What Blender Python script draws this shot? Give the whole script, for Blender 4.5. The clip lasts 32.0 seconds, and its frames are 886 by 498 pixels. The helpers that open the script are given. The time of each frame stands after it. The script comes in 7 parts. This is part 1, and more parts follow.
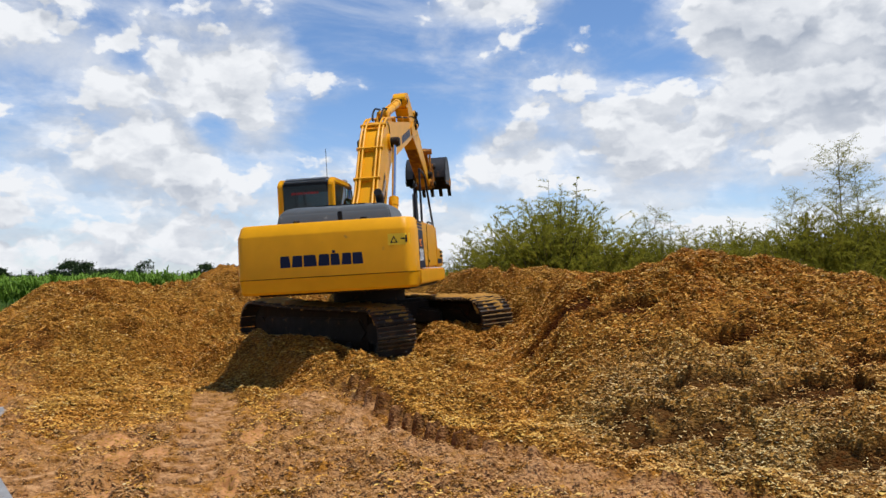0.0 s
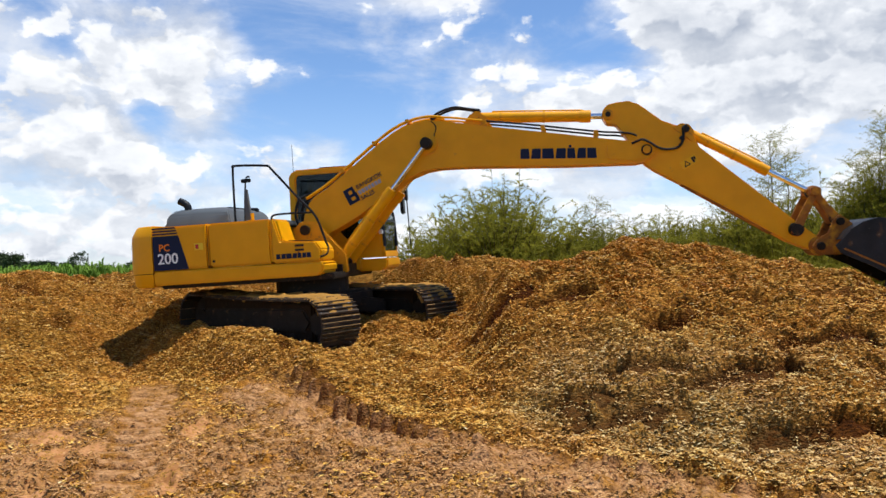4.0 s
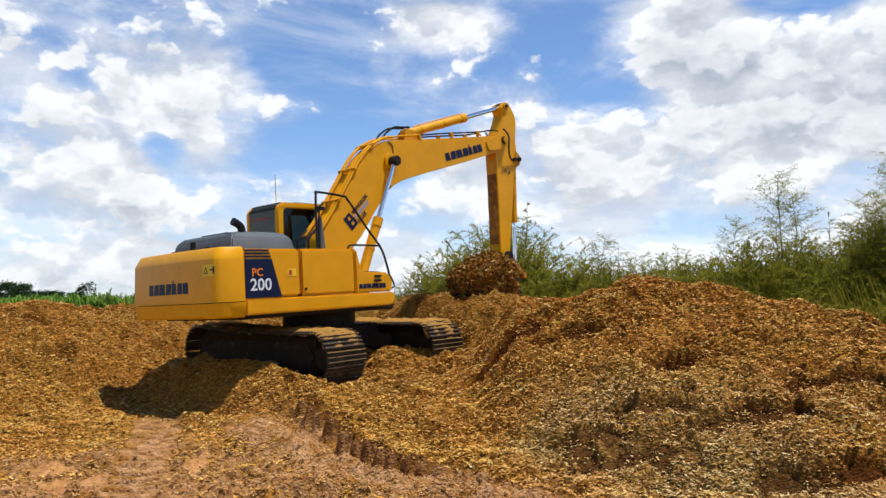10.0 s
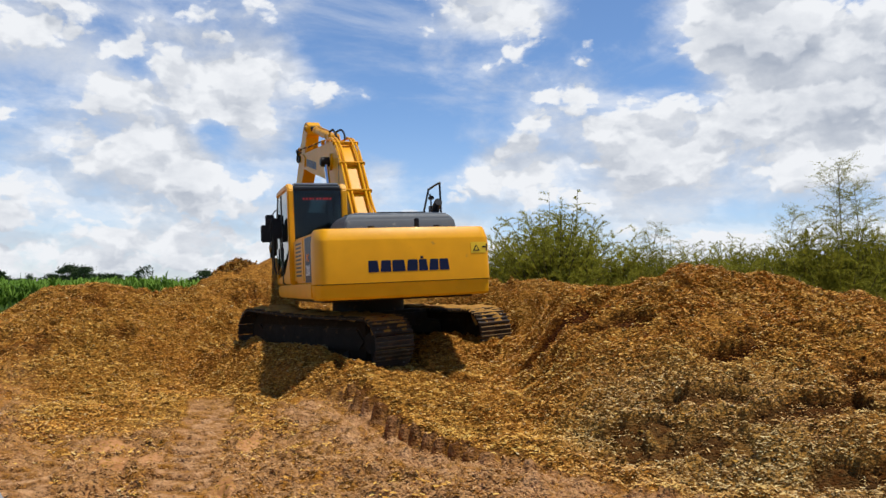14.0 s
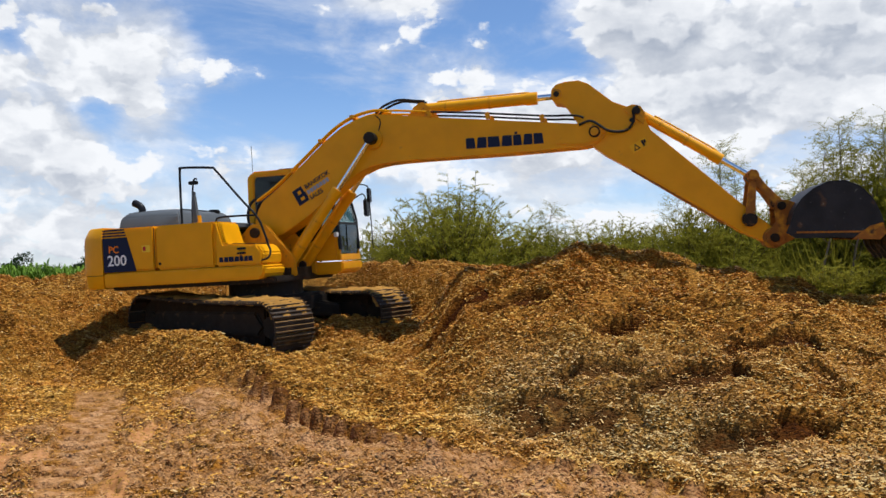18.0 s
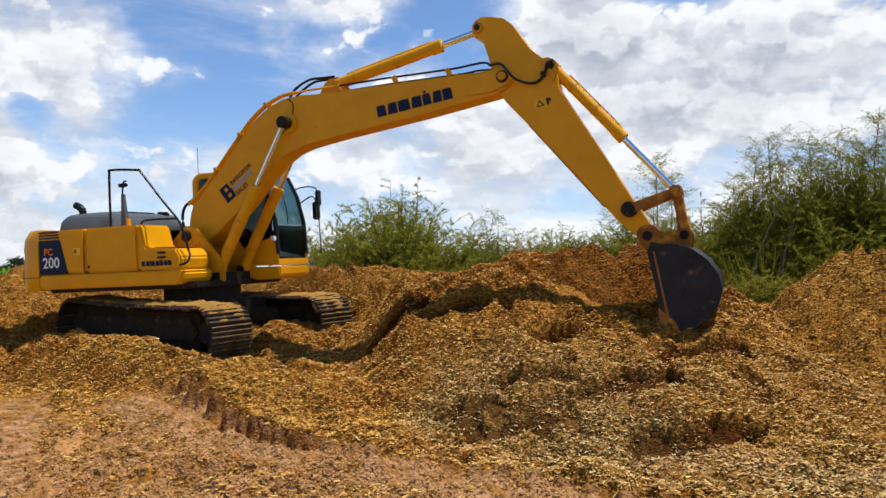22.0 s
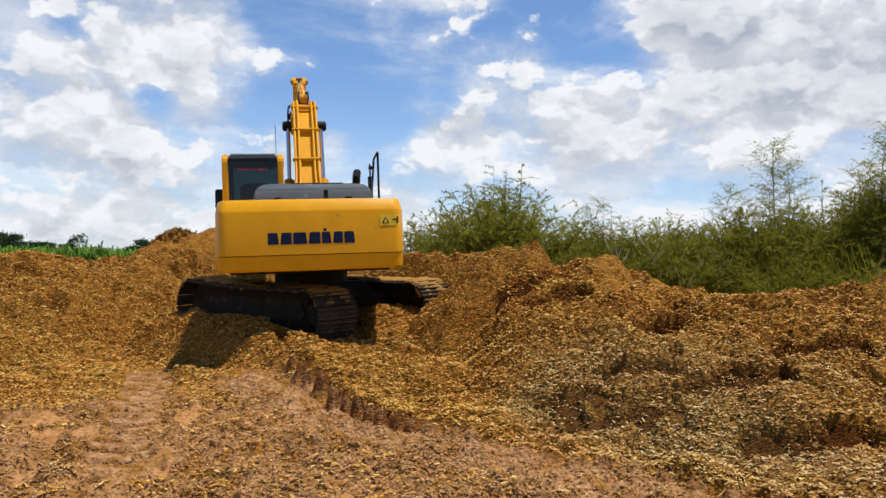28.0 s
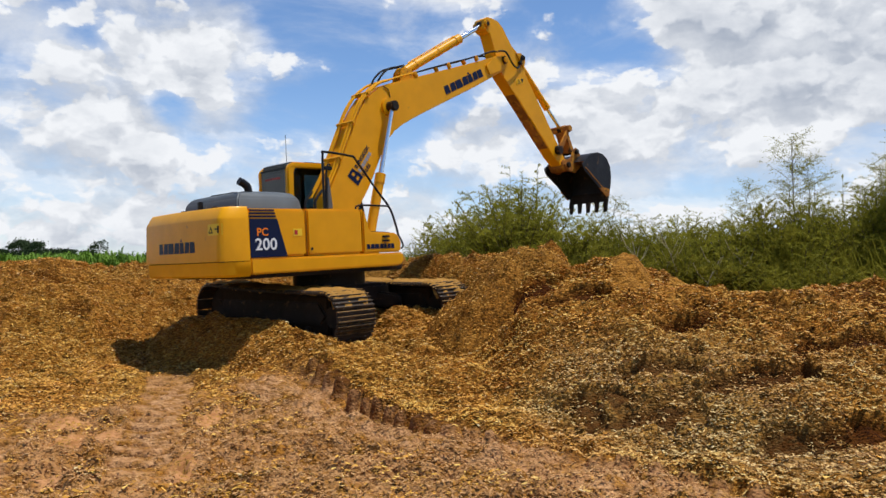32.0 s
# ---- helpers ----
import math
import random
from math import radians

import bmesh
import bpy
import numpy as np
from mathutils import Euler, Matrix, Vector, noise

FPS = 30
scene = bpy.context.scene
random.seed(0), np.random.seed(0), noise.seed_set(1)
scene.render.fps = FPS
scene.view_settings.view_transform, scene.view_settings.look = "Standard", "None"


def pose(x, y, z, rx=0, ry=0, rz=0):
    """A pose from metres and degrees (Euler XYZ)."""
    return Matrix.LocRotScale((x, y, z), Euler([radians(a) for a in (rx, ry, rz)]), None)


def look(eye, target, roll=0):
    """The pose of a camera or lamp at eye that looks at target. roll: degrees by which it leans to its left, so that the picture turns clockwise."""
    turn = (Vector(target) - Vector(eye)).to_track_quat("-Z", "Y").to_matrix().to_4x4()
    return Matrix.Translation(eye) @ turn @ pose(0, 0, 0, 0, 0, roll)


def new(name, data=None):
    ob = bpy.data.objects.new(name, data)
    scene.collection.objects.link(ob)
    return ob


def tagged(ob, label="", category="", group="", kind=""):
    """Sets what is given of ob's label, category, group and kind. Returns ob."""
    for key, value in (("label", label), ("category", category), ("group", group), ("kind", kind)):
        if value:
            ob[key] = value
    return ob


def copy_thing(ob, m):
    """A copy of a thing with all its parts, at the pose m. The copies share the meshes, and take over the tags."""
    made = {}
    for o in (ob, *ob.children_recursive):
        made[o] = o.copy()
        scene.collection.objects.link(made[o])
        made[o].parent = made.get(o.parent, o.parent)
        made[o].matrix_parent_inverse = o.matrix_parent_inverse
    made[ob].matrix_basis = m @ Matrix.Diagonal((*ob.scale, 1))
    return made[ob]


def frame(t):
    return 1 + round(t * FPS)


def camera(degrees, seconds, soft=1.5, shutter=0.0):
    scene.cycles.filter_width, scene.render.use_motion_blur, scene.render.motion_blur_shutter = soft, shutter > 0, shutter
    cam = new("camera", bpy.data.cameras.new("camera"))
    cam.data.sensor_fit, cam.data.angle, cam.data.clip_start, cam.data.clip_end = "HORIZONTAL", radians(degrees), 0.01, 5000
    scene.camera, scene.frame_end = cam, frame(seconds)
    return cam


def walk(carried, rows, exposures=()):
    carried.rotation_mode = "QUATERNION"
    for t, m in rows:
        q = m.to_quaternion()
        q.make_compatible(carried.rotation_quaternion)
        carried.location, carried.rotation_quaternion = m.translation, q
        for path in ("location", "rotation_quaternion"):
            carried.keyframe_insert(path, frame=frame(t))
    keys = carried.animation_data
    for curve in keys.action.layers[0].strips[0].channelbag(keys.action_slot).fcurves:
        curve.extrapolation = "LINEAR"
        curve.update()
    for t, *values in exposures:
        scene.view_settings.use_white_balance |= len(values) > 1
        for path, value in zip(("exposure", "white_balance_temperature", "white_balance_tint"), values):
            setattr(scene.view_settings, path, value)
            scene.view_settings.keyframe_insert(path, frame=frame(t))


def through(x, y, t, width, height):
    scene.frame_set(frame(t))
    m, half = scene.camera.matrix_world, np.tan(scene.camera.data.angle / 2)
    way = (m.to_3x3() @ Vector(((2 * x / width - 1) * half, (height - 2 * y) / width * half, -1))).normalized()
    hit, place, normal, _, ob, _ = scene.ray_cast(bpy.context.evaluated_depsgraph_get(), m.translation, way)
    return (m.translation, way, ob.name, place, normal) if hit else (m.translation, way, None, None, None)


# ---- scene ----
cam = camera(59.84, 32.0)
PATH = [
    (0, pose(0, 0, 1.6, 92.24, 0.33, 0.12)),
    (0.5, pose(0, 0, 1.6, 92.18, 0.35, 0.12)),
    (1, pose(0, 0, 1.6, 91.99, 0.38, -0.01)),
    (1.5, pose(0, 0, 1.6, 91.74, 0.52, -0.05)),
    (2, pose(0, 0, 1.6, 91.70, 0.70, -0.39)),
    (2.5, pose(0, 0, 1.6, 91.74, 0.41, -1.02)),
    (3, pose(0, 0, 1.6, 91.84, 0.64, -1.07)),
    (3.5, pose(0, 0, 1.6, 91.78, 0.71, -2.37)),
    (4, pose(0, 0, 1.6, 91.41, 0.81, -4.03)),
    (4.5, pose(0, 0, 1.6, 91.36, 0.88, -4.90)),
    (6.5, pose(0, 0, 1.6, 91.74, 0.77, -4.49)),
    (7, pose(0, 0, 1.6, 92.20, 0.14, -5.17)),
    (7.5, pose(0, 0, 1.6, 93.10, -0.42, -4.99)),
    (8, pose(0, 0, 1.6, 93.50, -0.44, -5.37)),
    (8.5, pose(0, 0, 1.6, 93.68, -0.63, -5.41)),
    (9, pose(0, 0, 1.6, 93.72, -0.27, -5.29)),
    (9.5, pose(0, 0, 1.6, 94.00, -0.04, -4.59)),
    (10, pose(0, 0, 1.6, 94.05, -0.01, -3.54)),
    (10.5, pose(0, 0, 1.6, 93.68, -0.07, -2.69)),
    (11, pose(0, 0, 1.6, 93.26, -0.10, -2.15)),
    (11.5, pose(0, 0, 1.6, 93.03, -0.46, -1.23)),
    (12, pose(0, 0, 1.6, 92.93, -0.84, -0.47)),
    (12.5, pose(0, 0, 1.6, 93.10, -1.02, 0.13)),
    (13, pose(0, 0, 1.6, 93.03, -1.11, 0.62)),
    (13.5, pose(0, 0, 1.6, 93.04, -0.79, 0.53)),
    (14, pose(0, 0, 1.6, 93.04, -0.67, 0.05)),
    (14.5, pose(0, 0, 1.6, 92.52, -0.25, -0.99)),
    (16.5, pose(0, 0, 1.6, 92.74, -0.06, -3.78)),
    (17, pose(0, 0, 1.6, 92.51, -0.01, -4.32)),
    (17.5, pose(0, 0, 1.6, 91.79, 0.20, -5.95)),
    (18, pose(0, 0, 1.6, 91.68, 0.38, -7.35)),
    (18.5, pose(0, 0, 1.6, 90.90, 0.42, -9.24)),
    (19, pose(0, 0, 1.6, 91.37, 0.40, -9.51)),
    (19.5, pose(0, 0, 1.6, 92.25, -0.21, -10.04)),
    (20, pose(0, 0, 1.6, 92.18, -0.17, -10.63)),
    (20.5, pose(0, 0, 1.6, 92.18, -0.25, -10.63)),
    (21, pose(0, 0, 1.6, 92.10, -0.44, -10.93)),
    (21.5, pose(0, 0, 1.6, 92.07, -0.32, -11.15)),
    (22, pose(0, 0, 1.6, 92.14, -0.20, -11.72)),
    (22.5, pose(0, 0, 1.6, 92.26, -0.17, -12.22)),
    (23, pose(0, 0, 1.6, 92.67, 0.11, -11.96)),
    (23.5, pose(0, 0, 1.6, 92.31, 0.17, -11.04)),
    (24, pose(0, 0, 1.6, 91.90, -0.29, -9.65)),
    (24.5, pose(0, 0, 1.6, 92.66, -1.39, -9.02)),
    (26.5, pose(0, 0, 1.6, 92.08, -1.08, -7.91)),
    (27, pose(0, 0, 1.6, 91.63, -1.25, -7.22)),
    (27.5, pose(0, 0, 1.6, 91.35, -1.49, -5.72)),
    (28, pose(0, 0, 1.6, 91.06, -1.25, -4.12)),
    (28.5, pose(0, 0, 1.6, 90.84, -0.58, -2.47)),
    (29, pose(0, 0, 1.6, 91.20, -0.55, -2.49)),
    (29.5, pose(0, 0, 1.6, 91.23, -0.40, -3.00)),
    (30, pose(0, 0, 1.6, 91.02, -0.55, -2.88)),
    (30.5, pose(0, 0, 1.6, 91.01, -0.66, -2.73)),
    (31, pose(0, 0, 1.6, 90.90, -0.54, -2.82)),
    (31.5, pose(0, 0, 1.6, 91.22, -0.61, -2.72)),
    (32, pose(0, 0, 1.6, 91.13, -0.45, -2.83)),
]
EXPOSURES = [(t, stops, 6250, 10) for t, stops in ((0, -0.12), (2, -0.06), (3.5, 0.06), (4.5, 0.10), (9.3, 0.07), (10.3, 0.0), (11, -0.16), (13.5, -0.14), (16.5, -0.10), (18, -0.04),
                                                  (19, 0.03), (22, 0.0), (24.5, 0.0), (26.5, -0.10), (32, -0.10))]
walk(cam, PATH, EXPOSURES)
# ---- how the machine moves ----
TIMES = [i / 2 for i in range(65) if not 9 < i < 13 and not 29 < i < 33 and not 49 < i < 53]
SWING = [83.1, 65.4, 45.4, 23.1, 5.1, -7.4, -13.6, -13.8, -14.0, -14.4, -14.8, -14.9, -14.8, -11.8, -5.0,
    6.1, 21.4, 43.1, 67.9, 89.8, 104.1, 112.3, 115.9, 117.1, 115.2, 109.6, 100.1, 25.3, 6.8, -11.2, -21.9,
    -27.8, -33.4, -32.7, -31.8, -31.2, -31.6, -31.6, -33.0, -33.3, -31.7, -30.0, -27.0, -21.8, 56.8, 76.4,
    90.1, 97.3, 100.7, 101.1, 98.6, 92.2, 82.0, 68.8, 54.5, 41.1]
BOOM_UP = [30.3, 30.9, 30.5, 28.1, 20.7, 11.1, 6.5, 6.4, 8.9, 12.5, 24.2, 25.3, 25.3, 25.2, 25.1, 25.2, 26.2,
    28.1, 28.8, 29.0, 28.6, 26.0, 19.0, 16.3, 19.9, 25.4, 30.9, 28.4, 22.9, 16.9, 11.9, 8.8, 6.7, 7.0, 9.9,
    13.4, 16.1, 18.6, 20.1, 20.7, 21.5, 21.9, 22.8, 25.0, 29.3, 29.7, 29.8, 28.4, 24.3, 22.6, 24.8, 30.3,
    35.1, 36.7, 37.1, 37.4]
ARM_UP = [-21.6, -24.3, -28.4, -32.9, -40.6, -41.5, -36.6, -34.8, -34.4, -42.9, -60.9, -68.7, -80.0, -86.8,
    -91.3, -93.2, -92.7, -91.3, -87.8, -87.7, -81.8, -40.0, -27.5, -25.0, -27.0, -34.0, -36.4, -22.4, -31.4, -37.5,
    -35.7, -32.7, -29.8, -29.3, -32.5, -37.2, -41.6, -45.5, -51.2, -59.1, -69.2, -75.9, -79.1, -79.4, -84.0, -87.2,
    -84.1, -80.5, -65.9, -51.1, -35.2, -20.0, -17.2, -25.4, -34.8, -46.1]
BUCKET_UP = [-8.0, -11.0, -14.0, -15.0, -17.0, -20.0, -26.0, -34.0, -40.0, -50.0, -83.0, -92.0, -102.0,
    -114.0, -128.0, -142.0, -156.0, -166.0, -169.0, -172.0, -170.0, -158.0, -115.0, -72.0, -45.0, -28.0,
    -18.0, -14.0, -17.0, -15.5, -14.0, -14.0, -14.0, -24.0, -36.0, -50.0, -65.0, -79.0, -92.0, -107.0,
    -122.0, -138.0, -152.0, -163.0, -172.0, -172.0, -170.0, -155.0, -110.0, -60.0, -30.0, -12.0, -10.0,
    -17.0, -32.0, -46.0]
PLACE = Matrix.Translation((-1.265, 13.488, 0.430)) @ Matrix.Rotation(radians(0.90), 4, 'X') @ Matrix.Rotation(radians(-3.04), 4, 'Y')
FOOT = (0.089, 1.843)
BOOM_LENGTH, ARM_LENGTH = 5.70, 2.98


def glide(values, t):
    """A smooth curve through the values at TIMES."""
    i = max(k for k in range(len(TIMES) - 1) if TIMES[k] <= t)
    t0, t1, v0, v1 = TIMES[i], TIMES[i + 1], values[i], values[i + 1]
    h = t1 - t0
    s0 = (v1 - values[i - 1]) / (t1 - TIMES[i - 1]) if i else (v1 - v0) / h
    s1 = (values[i + 2] - v0) / (TIMES[i + 2] - t0) if i + 2 < len(TIMES) else (v1 - v0) / h
    u = (t - t0) / h
    return ((2 * u**3 - 3 * u**2 + 1) * v0 + (u**3 - 2 * u**2 + u) * h * s0
            + (3 * u**2 - 2 * u**3) * v1 + (u**3 - u**2) * h * s1)


def turned(angle):
    """The turn that lifts the x axis by an angle."""
    return Matrix.Rotation(-angle, 4, "Y")


def between(p, q, y=0.0):
    """A pose at p in the plane of the boom, its x axis towards q."""
    return Matrix.Translation((p[0], y, p[1])) @ turned(math.atan2(q[1] - p[1], q[0] - p[0]))


def state(t):
    """The poses of all moving parts in the machine's space."""
    swing = Matrix.Rotation(radians(glide(SWING, t)), 4, "Z")
    b, a, k = (radians(glide(v, t)) for v in (BOOM_UP, ARM_UP, BUCKET_UP))

    def on(base, angle, x, z):
        c, s = math.cos(angle), math.sin(angle)
        return (base[0] + x * c - z * s, base[1] + x * s + z * c)

    tip = on(FOOT, b, BOOM_LENGTH, 0)
    end = on(tip, a, ARM_LENGTH, 0)
    boom = Matrix.Translation((FOOT[0], 0, FOOT[1])) @ turned(b)
    arm = Matrix.Translation((tip[0], 0, tip[1])) @ turned(a)
    bucket = Matrix.Translation((end[0], 0, end[1])) @ turned(k)
    low, ear = CYLINDER_FOOT, on(FOOT, b, *BOOM_EAR)
    seat, crown = on(FOOT, b, *ARM_SEAT), on(tip, a, *ARM_CROWN)
    root, pivot, hook = on(tip, a, *BUCKET_SEAT), on(tip, a, *LINK_PIVOT), on(end, k, *BUCKET_HOOK)
    d = math.dist(pivot, hook)
    along = (ROCKER**2 - LINK**2 + d * d) / (2 * d)
    off = math.sqrt(max(ROCKER**2 - along**2, 0.0))
    ux, uz = (hook[0] - pivot[0]) / d, (hook[1] - pivot[1]) / d
    sides = [(pivot[0] + ux * along - uz * s * off, pivot[1] + uz * along + ux * s * off) for s in (1, -1)]
    joint = min(sides, key=lambda p: math.dist(p, root))
    poses = {"upper": swing, "boom": boom, "arm": arm, "bucket": bucket,
             "arm_barrel": between(seat, crown), "arm_rod": between(crown, seat),
             "bucket_barrel": between(root, joint), "bucket_rod": between(joint, root),
             "rocker": between(pivot, joint), "link": between(joint, hook)}
    for name, y in (("right", -0.315), ("left", 0.315)):
        poses["boom_barrel_" + name] = between(low, ear, y)
        poses["boom_rod_" + name] = between(ear, low, y)
    return {n: m if n == "upper" else swing @ m for n, m in poses.items()}


CYLINDER_FOOT, BOOM_EAR, ARM_SEAT, ARM_CROWN = (0.60, 1.27), (2.30, 0.94), (3.18, 1.20), (-0.81, 0.20)
BUCKET_SEAT, LINK_PIVOT, BUCKET_HOOK, ROCKER, LINK = (0.36, 0.58), (2.56, 0.05), (0.0, 0.46), 0.63, 0.58

# ---- sky, sun and light ----
world = bpy.data.worlds.new("sky")
scene.world = world
world.use_nodes = True
SUN_WAY = Vector((0.30, -0.03, 1.0)).normalized()


# (bearing, height, half width, half height, weight) of heaped clouds (+) and blue gaps (-), in degrees
CLOUDS = [(-17, 14.5, 7.5, 4.2, 0.30), (-24.5, 9.0, 6.0, 4.0, 0.24), (-18.6, 9.2, 2.2, 3.2, 0.26), (-12.5, 9.8, 2.6, 2.4, 0.20), (3.0, 20.3, 5.0, 2.0, 0.34), (9.3, 14.2, 4.5, 2.2, 0.10),
          (22.0, 18.5, 4.6, 4.6, 0.44), (29, 14.0, 8, 4.5, 0.36), (20, 10, 13, 4.0, 0.30), (6.0, 9.0, 4.0, 2.6, 0.24), (-7, 8.3, 4.0, 2.2, 0.20), (-30, 17, 6, 4, 0.16), (38, 14, 8, 8, 0.30),
          (-17.3, 10.9, 2.0, 1.4, -0.34), (-22.0, 14.8, 1.6, 1.0, -0.18), (-7, 18.0, 4.5, 3.4, -0.30), (-1.5, 13.0, 5.0, 3.6, -0.28), (12, 20.5, 4.2, 2.4, -0.24), (29.5, 21.0, 5, 1.6, -0.30), (4.0, 12.6, 1.6, 1.8, -0.16)]


def sky_nodes():
    """Blue sky with a thin high veil, heaped clouds with lit tops and grey bases, and a hazy low band."""
    nt = world.node_tree
    nt.nodes.clear()
    n, link = nt.nodes.new, nt.links.new

    def put(value, slot):
        if hasattr(value, "links"):
            link(value, slot)
        elif value is not None:
            slot.default_value = value

    def calc(op, a, b=None, c=None):
        k = n("ShaderNodeMath")
        k.operation = op
        for value, slot in ((a, k.inputs[0]), (b, k.inputs[1]), (c, k.inputs[2])):
            put(value, slot)
        return k.outputs[0]

    def ranged(value, lo, hi, to_lo, to_hi):
        k = n("ShaderNodeMapRange")
        k.interpolation_type = "SMOOTHSTEP"
        link(value, k.inputs["Value"])
        for slot, v in (("From Min", lo), ("From Max", hi), ("To Min", to_lo), ("To Max", to_hi)):
            put(v, k.inputs[slot])
        return k.outputs[0]

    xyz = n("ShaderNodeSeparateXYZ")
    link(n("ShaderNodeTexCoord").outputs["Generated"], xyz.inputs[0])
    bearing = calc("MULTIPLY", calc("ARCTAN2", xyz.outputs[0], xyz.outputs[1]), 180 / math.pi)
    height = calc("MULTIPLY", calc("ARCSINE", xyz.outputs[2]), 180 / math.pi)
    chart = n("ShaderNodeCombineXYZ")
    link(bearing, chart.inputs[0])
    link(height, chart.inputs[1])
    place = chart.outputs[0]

    def noise_on(scale, shift, detail, rough, warp=0.0):
        k, t = n("ShaderNodeMapping"), n("ShaderNodeTexNoise")
        k.inputs["Location"].default_value, k.inputs["Scale"].default_value = shift, scale
        link(place, k.inputs["Vector"])
        link(k.outputs[0], t.inputs["Vector"])
        t.inputs["Scale"].default_value, t.inputs["Detail"].default_value = 1.0, detail
        t.inputs["Roughness"].default_value, t.inputs["Distortion"].default_value = rough, warp
        return t.outputs["Fac"]

    def heads(scale, shift):
        """Round cauliflower heads: 1 in the middle of a head, 0 between heads."""
        k, v = n("ShaderNodeMapping"), n("ShaderNodeTexVoronoi")
        k.inputs["Location"].default_value, k.inputs["Scale"].default_value = shift, scale
        bent = n("ShaderNodeTexNoise")
        bent.inputs["Scale"].default_value, bent.inputs["Detail"].default_value = 0.55, 5.0
        link(place, bent.inputs["Vector"])
        mix = n("ShaderNodeVectorMath")
        mix.operation = "MULTIPLY_ADD"
        link(bent.outputs["Color"], mix.inputs[0])
        mix.inputs[1].default_value = (2.6, 1.8, 0)
        link(place, mix.inputs[2])
        link(mix.outputs[0], k.inputs["Vector"])
        v.feature, v.voronoi_dimensions = "SMOOTH_F1", "2D"
        v.inputs["Smoothness"].default_value, v.inputs["Detail"].default_value, v.inputs["Roughness"].default_value = 0.35, 3.0, 0.55
        v.inputs["Scale"].default_value = 1.0
        link(k.outputs[0], v.inputs["Vector"])
        return calc("SUBTRACT", 1.0, v.outputs["Distance"])

    # how much cloud there is, by bearing and height
    mass = calc("ADD", ranged(height, 1.5, 9.0, 0.17, 0.0), ranged(height, 23.0, 38.0, 0.0, -0.50))
    mass = calc("ADD", mass, ranged(calc("ABSOLUTE", bearing), 60.0, 100.0, 0.0, -0.12))
    for az, el, w, h, weight in CLOUDS:
        away, size, far = n("ShaderNodeVectorMath"), n("ShaderNodeVectorMath"), n("ShaderNodeVectorMath")
        away.operation, size.operation, far.operation = "SUBTRACT", "MULTIPLY", "LENGTH"
        link(place, away.inputs[0])
        away.inputs[1].default_value, size.inputs[1].default_value = (az, el, 0), (1 / w, 1 / h, 0)
        link(away.outputs[0], size.inputs[0])
        link(size.outputs[0], far.inputs[0])
        mass = calc("ADD", mass, ranged(far.outputs["Value"], 0.2, 1.4, weight, 0.0))
    billow, billow_up = heads((0.17, 0.27, 1), (1.3, 4.1, 0)), heads((0.17, 0.27, 1), (1.3, 4.5, 0))
    wide, wide_up = noise_on((0.10, 0.19, 1), (3.3, 1.7, 0), 10.0, 0.60, 0.2), noise_on((0.10, 0.19, 1), (3.34, 2.02, 0), 10.0, 0.60, 0.2)
    soft = calc("ADD", wide, mass)
    haze = ranged(soft, 0.40, 0.76, 0.0, 0.88)
    body = calc("MULTIPLY_ADD", calc("SUBTRACT", billow, 0.52), 0.36, soft)
    cover = calc("MAXIMUM", haze, ranged(body, 0.43, 0.56, 0.0, 1.0))
    # lit from above: bright where the cloud thins out upwards, grey where it is deep
    rim = ranged(calc("SUBTRACT", billow, billow_up), -0.24, 0.24, 0.0, 1.0)
    puff = ranged(calc("SUBTRACT", wide, wide_up), -0.12, 0.12, 0.0, 1.0)
    small, small_up = noise_on((0.42, 0.62, 1), (7.1, 2.3, 0), 8.0, 0.58), noise_on((0.42, 0.62, 1), (7.1, 2.75, 0), 8.0, 0.58)
    grain = ranged(calc("SUBTRACT", small, small_up), -0.22, 0.22, 0.0, 1.0)
    thick = ranged(body, 0.55, 1.0, 1.0, 0.0)
    lit = calc("MULTIPLY_ADD", rim, 0.42, calc("MULTIPLY_ADD", grain, 0.14, calc("MULTIPLY_ADD", puff, 0.30, calc("MULTIPLY_ADD", thick, 0.30, 0.04))))
    # high thin veil in streaks
    veil = ranged(noise_on((0.055, 0.17, 1), (11.0, 5.0, 0), 10.0, 0.62, 0.5), 0.44, 0.74, 0.0, 0.8)
    low = ranged(height, 0.0, 14.0, 0.40, 0.0)
    thin = calc("MAXIMUM", calc("MULTIPLY", veil, ranged(height, 23.0, 36.0, 1.0, 0.0)), low)

    def toned(fac, a, b):
        k = n("ShaderNodeMix")
        k.data_type = "RGBA"
        put(fac, k.inputs[0])
        k.inputs[6].default_value, k.inputs[7].default_value = (*a, 1), (*b, 1)
        return k.outputs[2]

    def glowing(colour, strength):
        k = n("ShaderNodeBackground")
        link(colour, k.inputs[0])
        k.inputs["Strength"].default_value = strength
        return k.outputs[0]

    def over(fac, a, b):
        k = n("ShaderNodeMixShader")
        link(fac, k.inputs[0])
        link(a, k.inputs[1])
        link(b, k.inputs[2])
        return k.outputs[0]

    sky = n("ShaderNodeTexSky")
    sky.sky_type, sky.sun_disc = "NISHITA", False
    sky.sun_elevation = math.asin(SUN_WAY.z)
    sky.sun_rotation = math.atan2(SUN_WAY.x, SUN_WAY.y)
    sky.air_density, sky.dust_density, sky.ozone_density, sky.altitude = 1.0, 0.0, 6.0, 800
    clear = over(thin, glowing(sky.outputs[0], 0.15), glowing(toned(0.5, (0.78, 0.85, 0.98), (0.78, 0.85, 0.98)), 0.86))
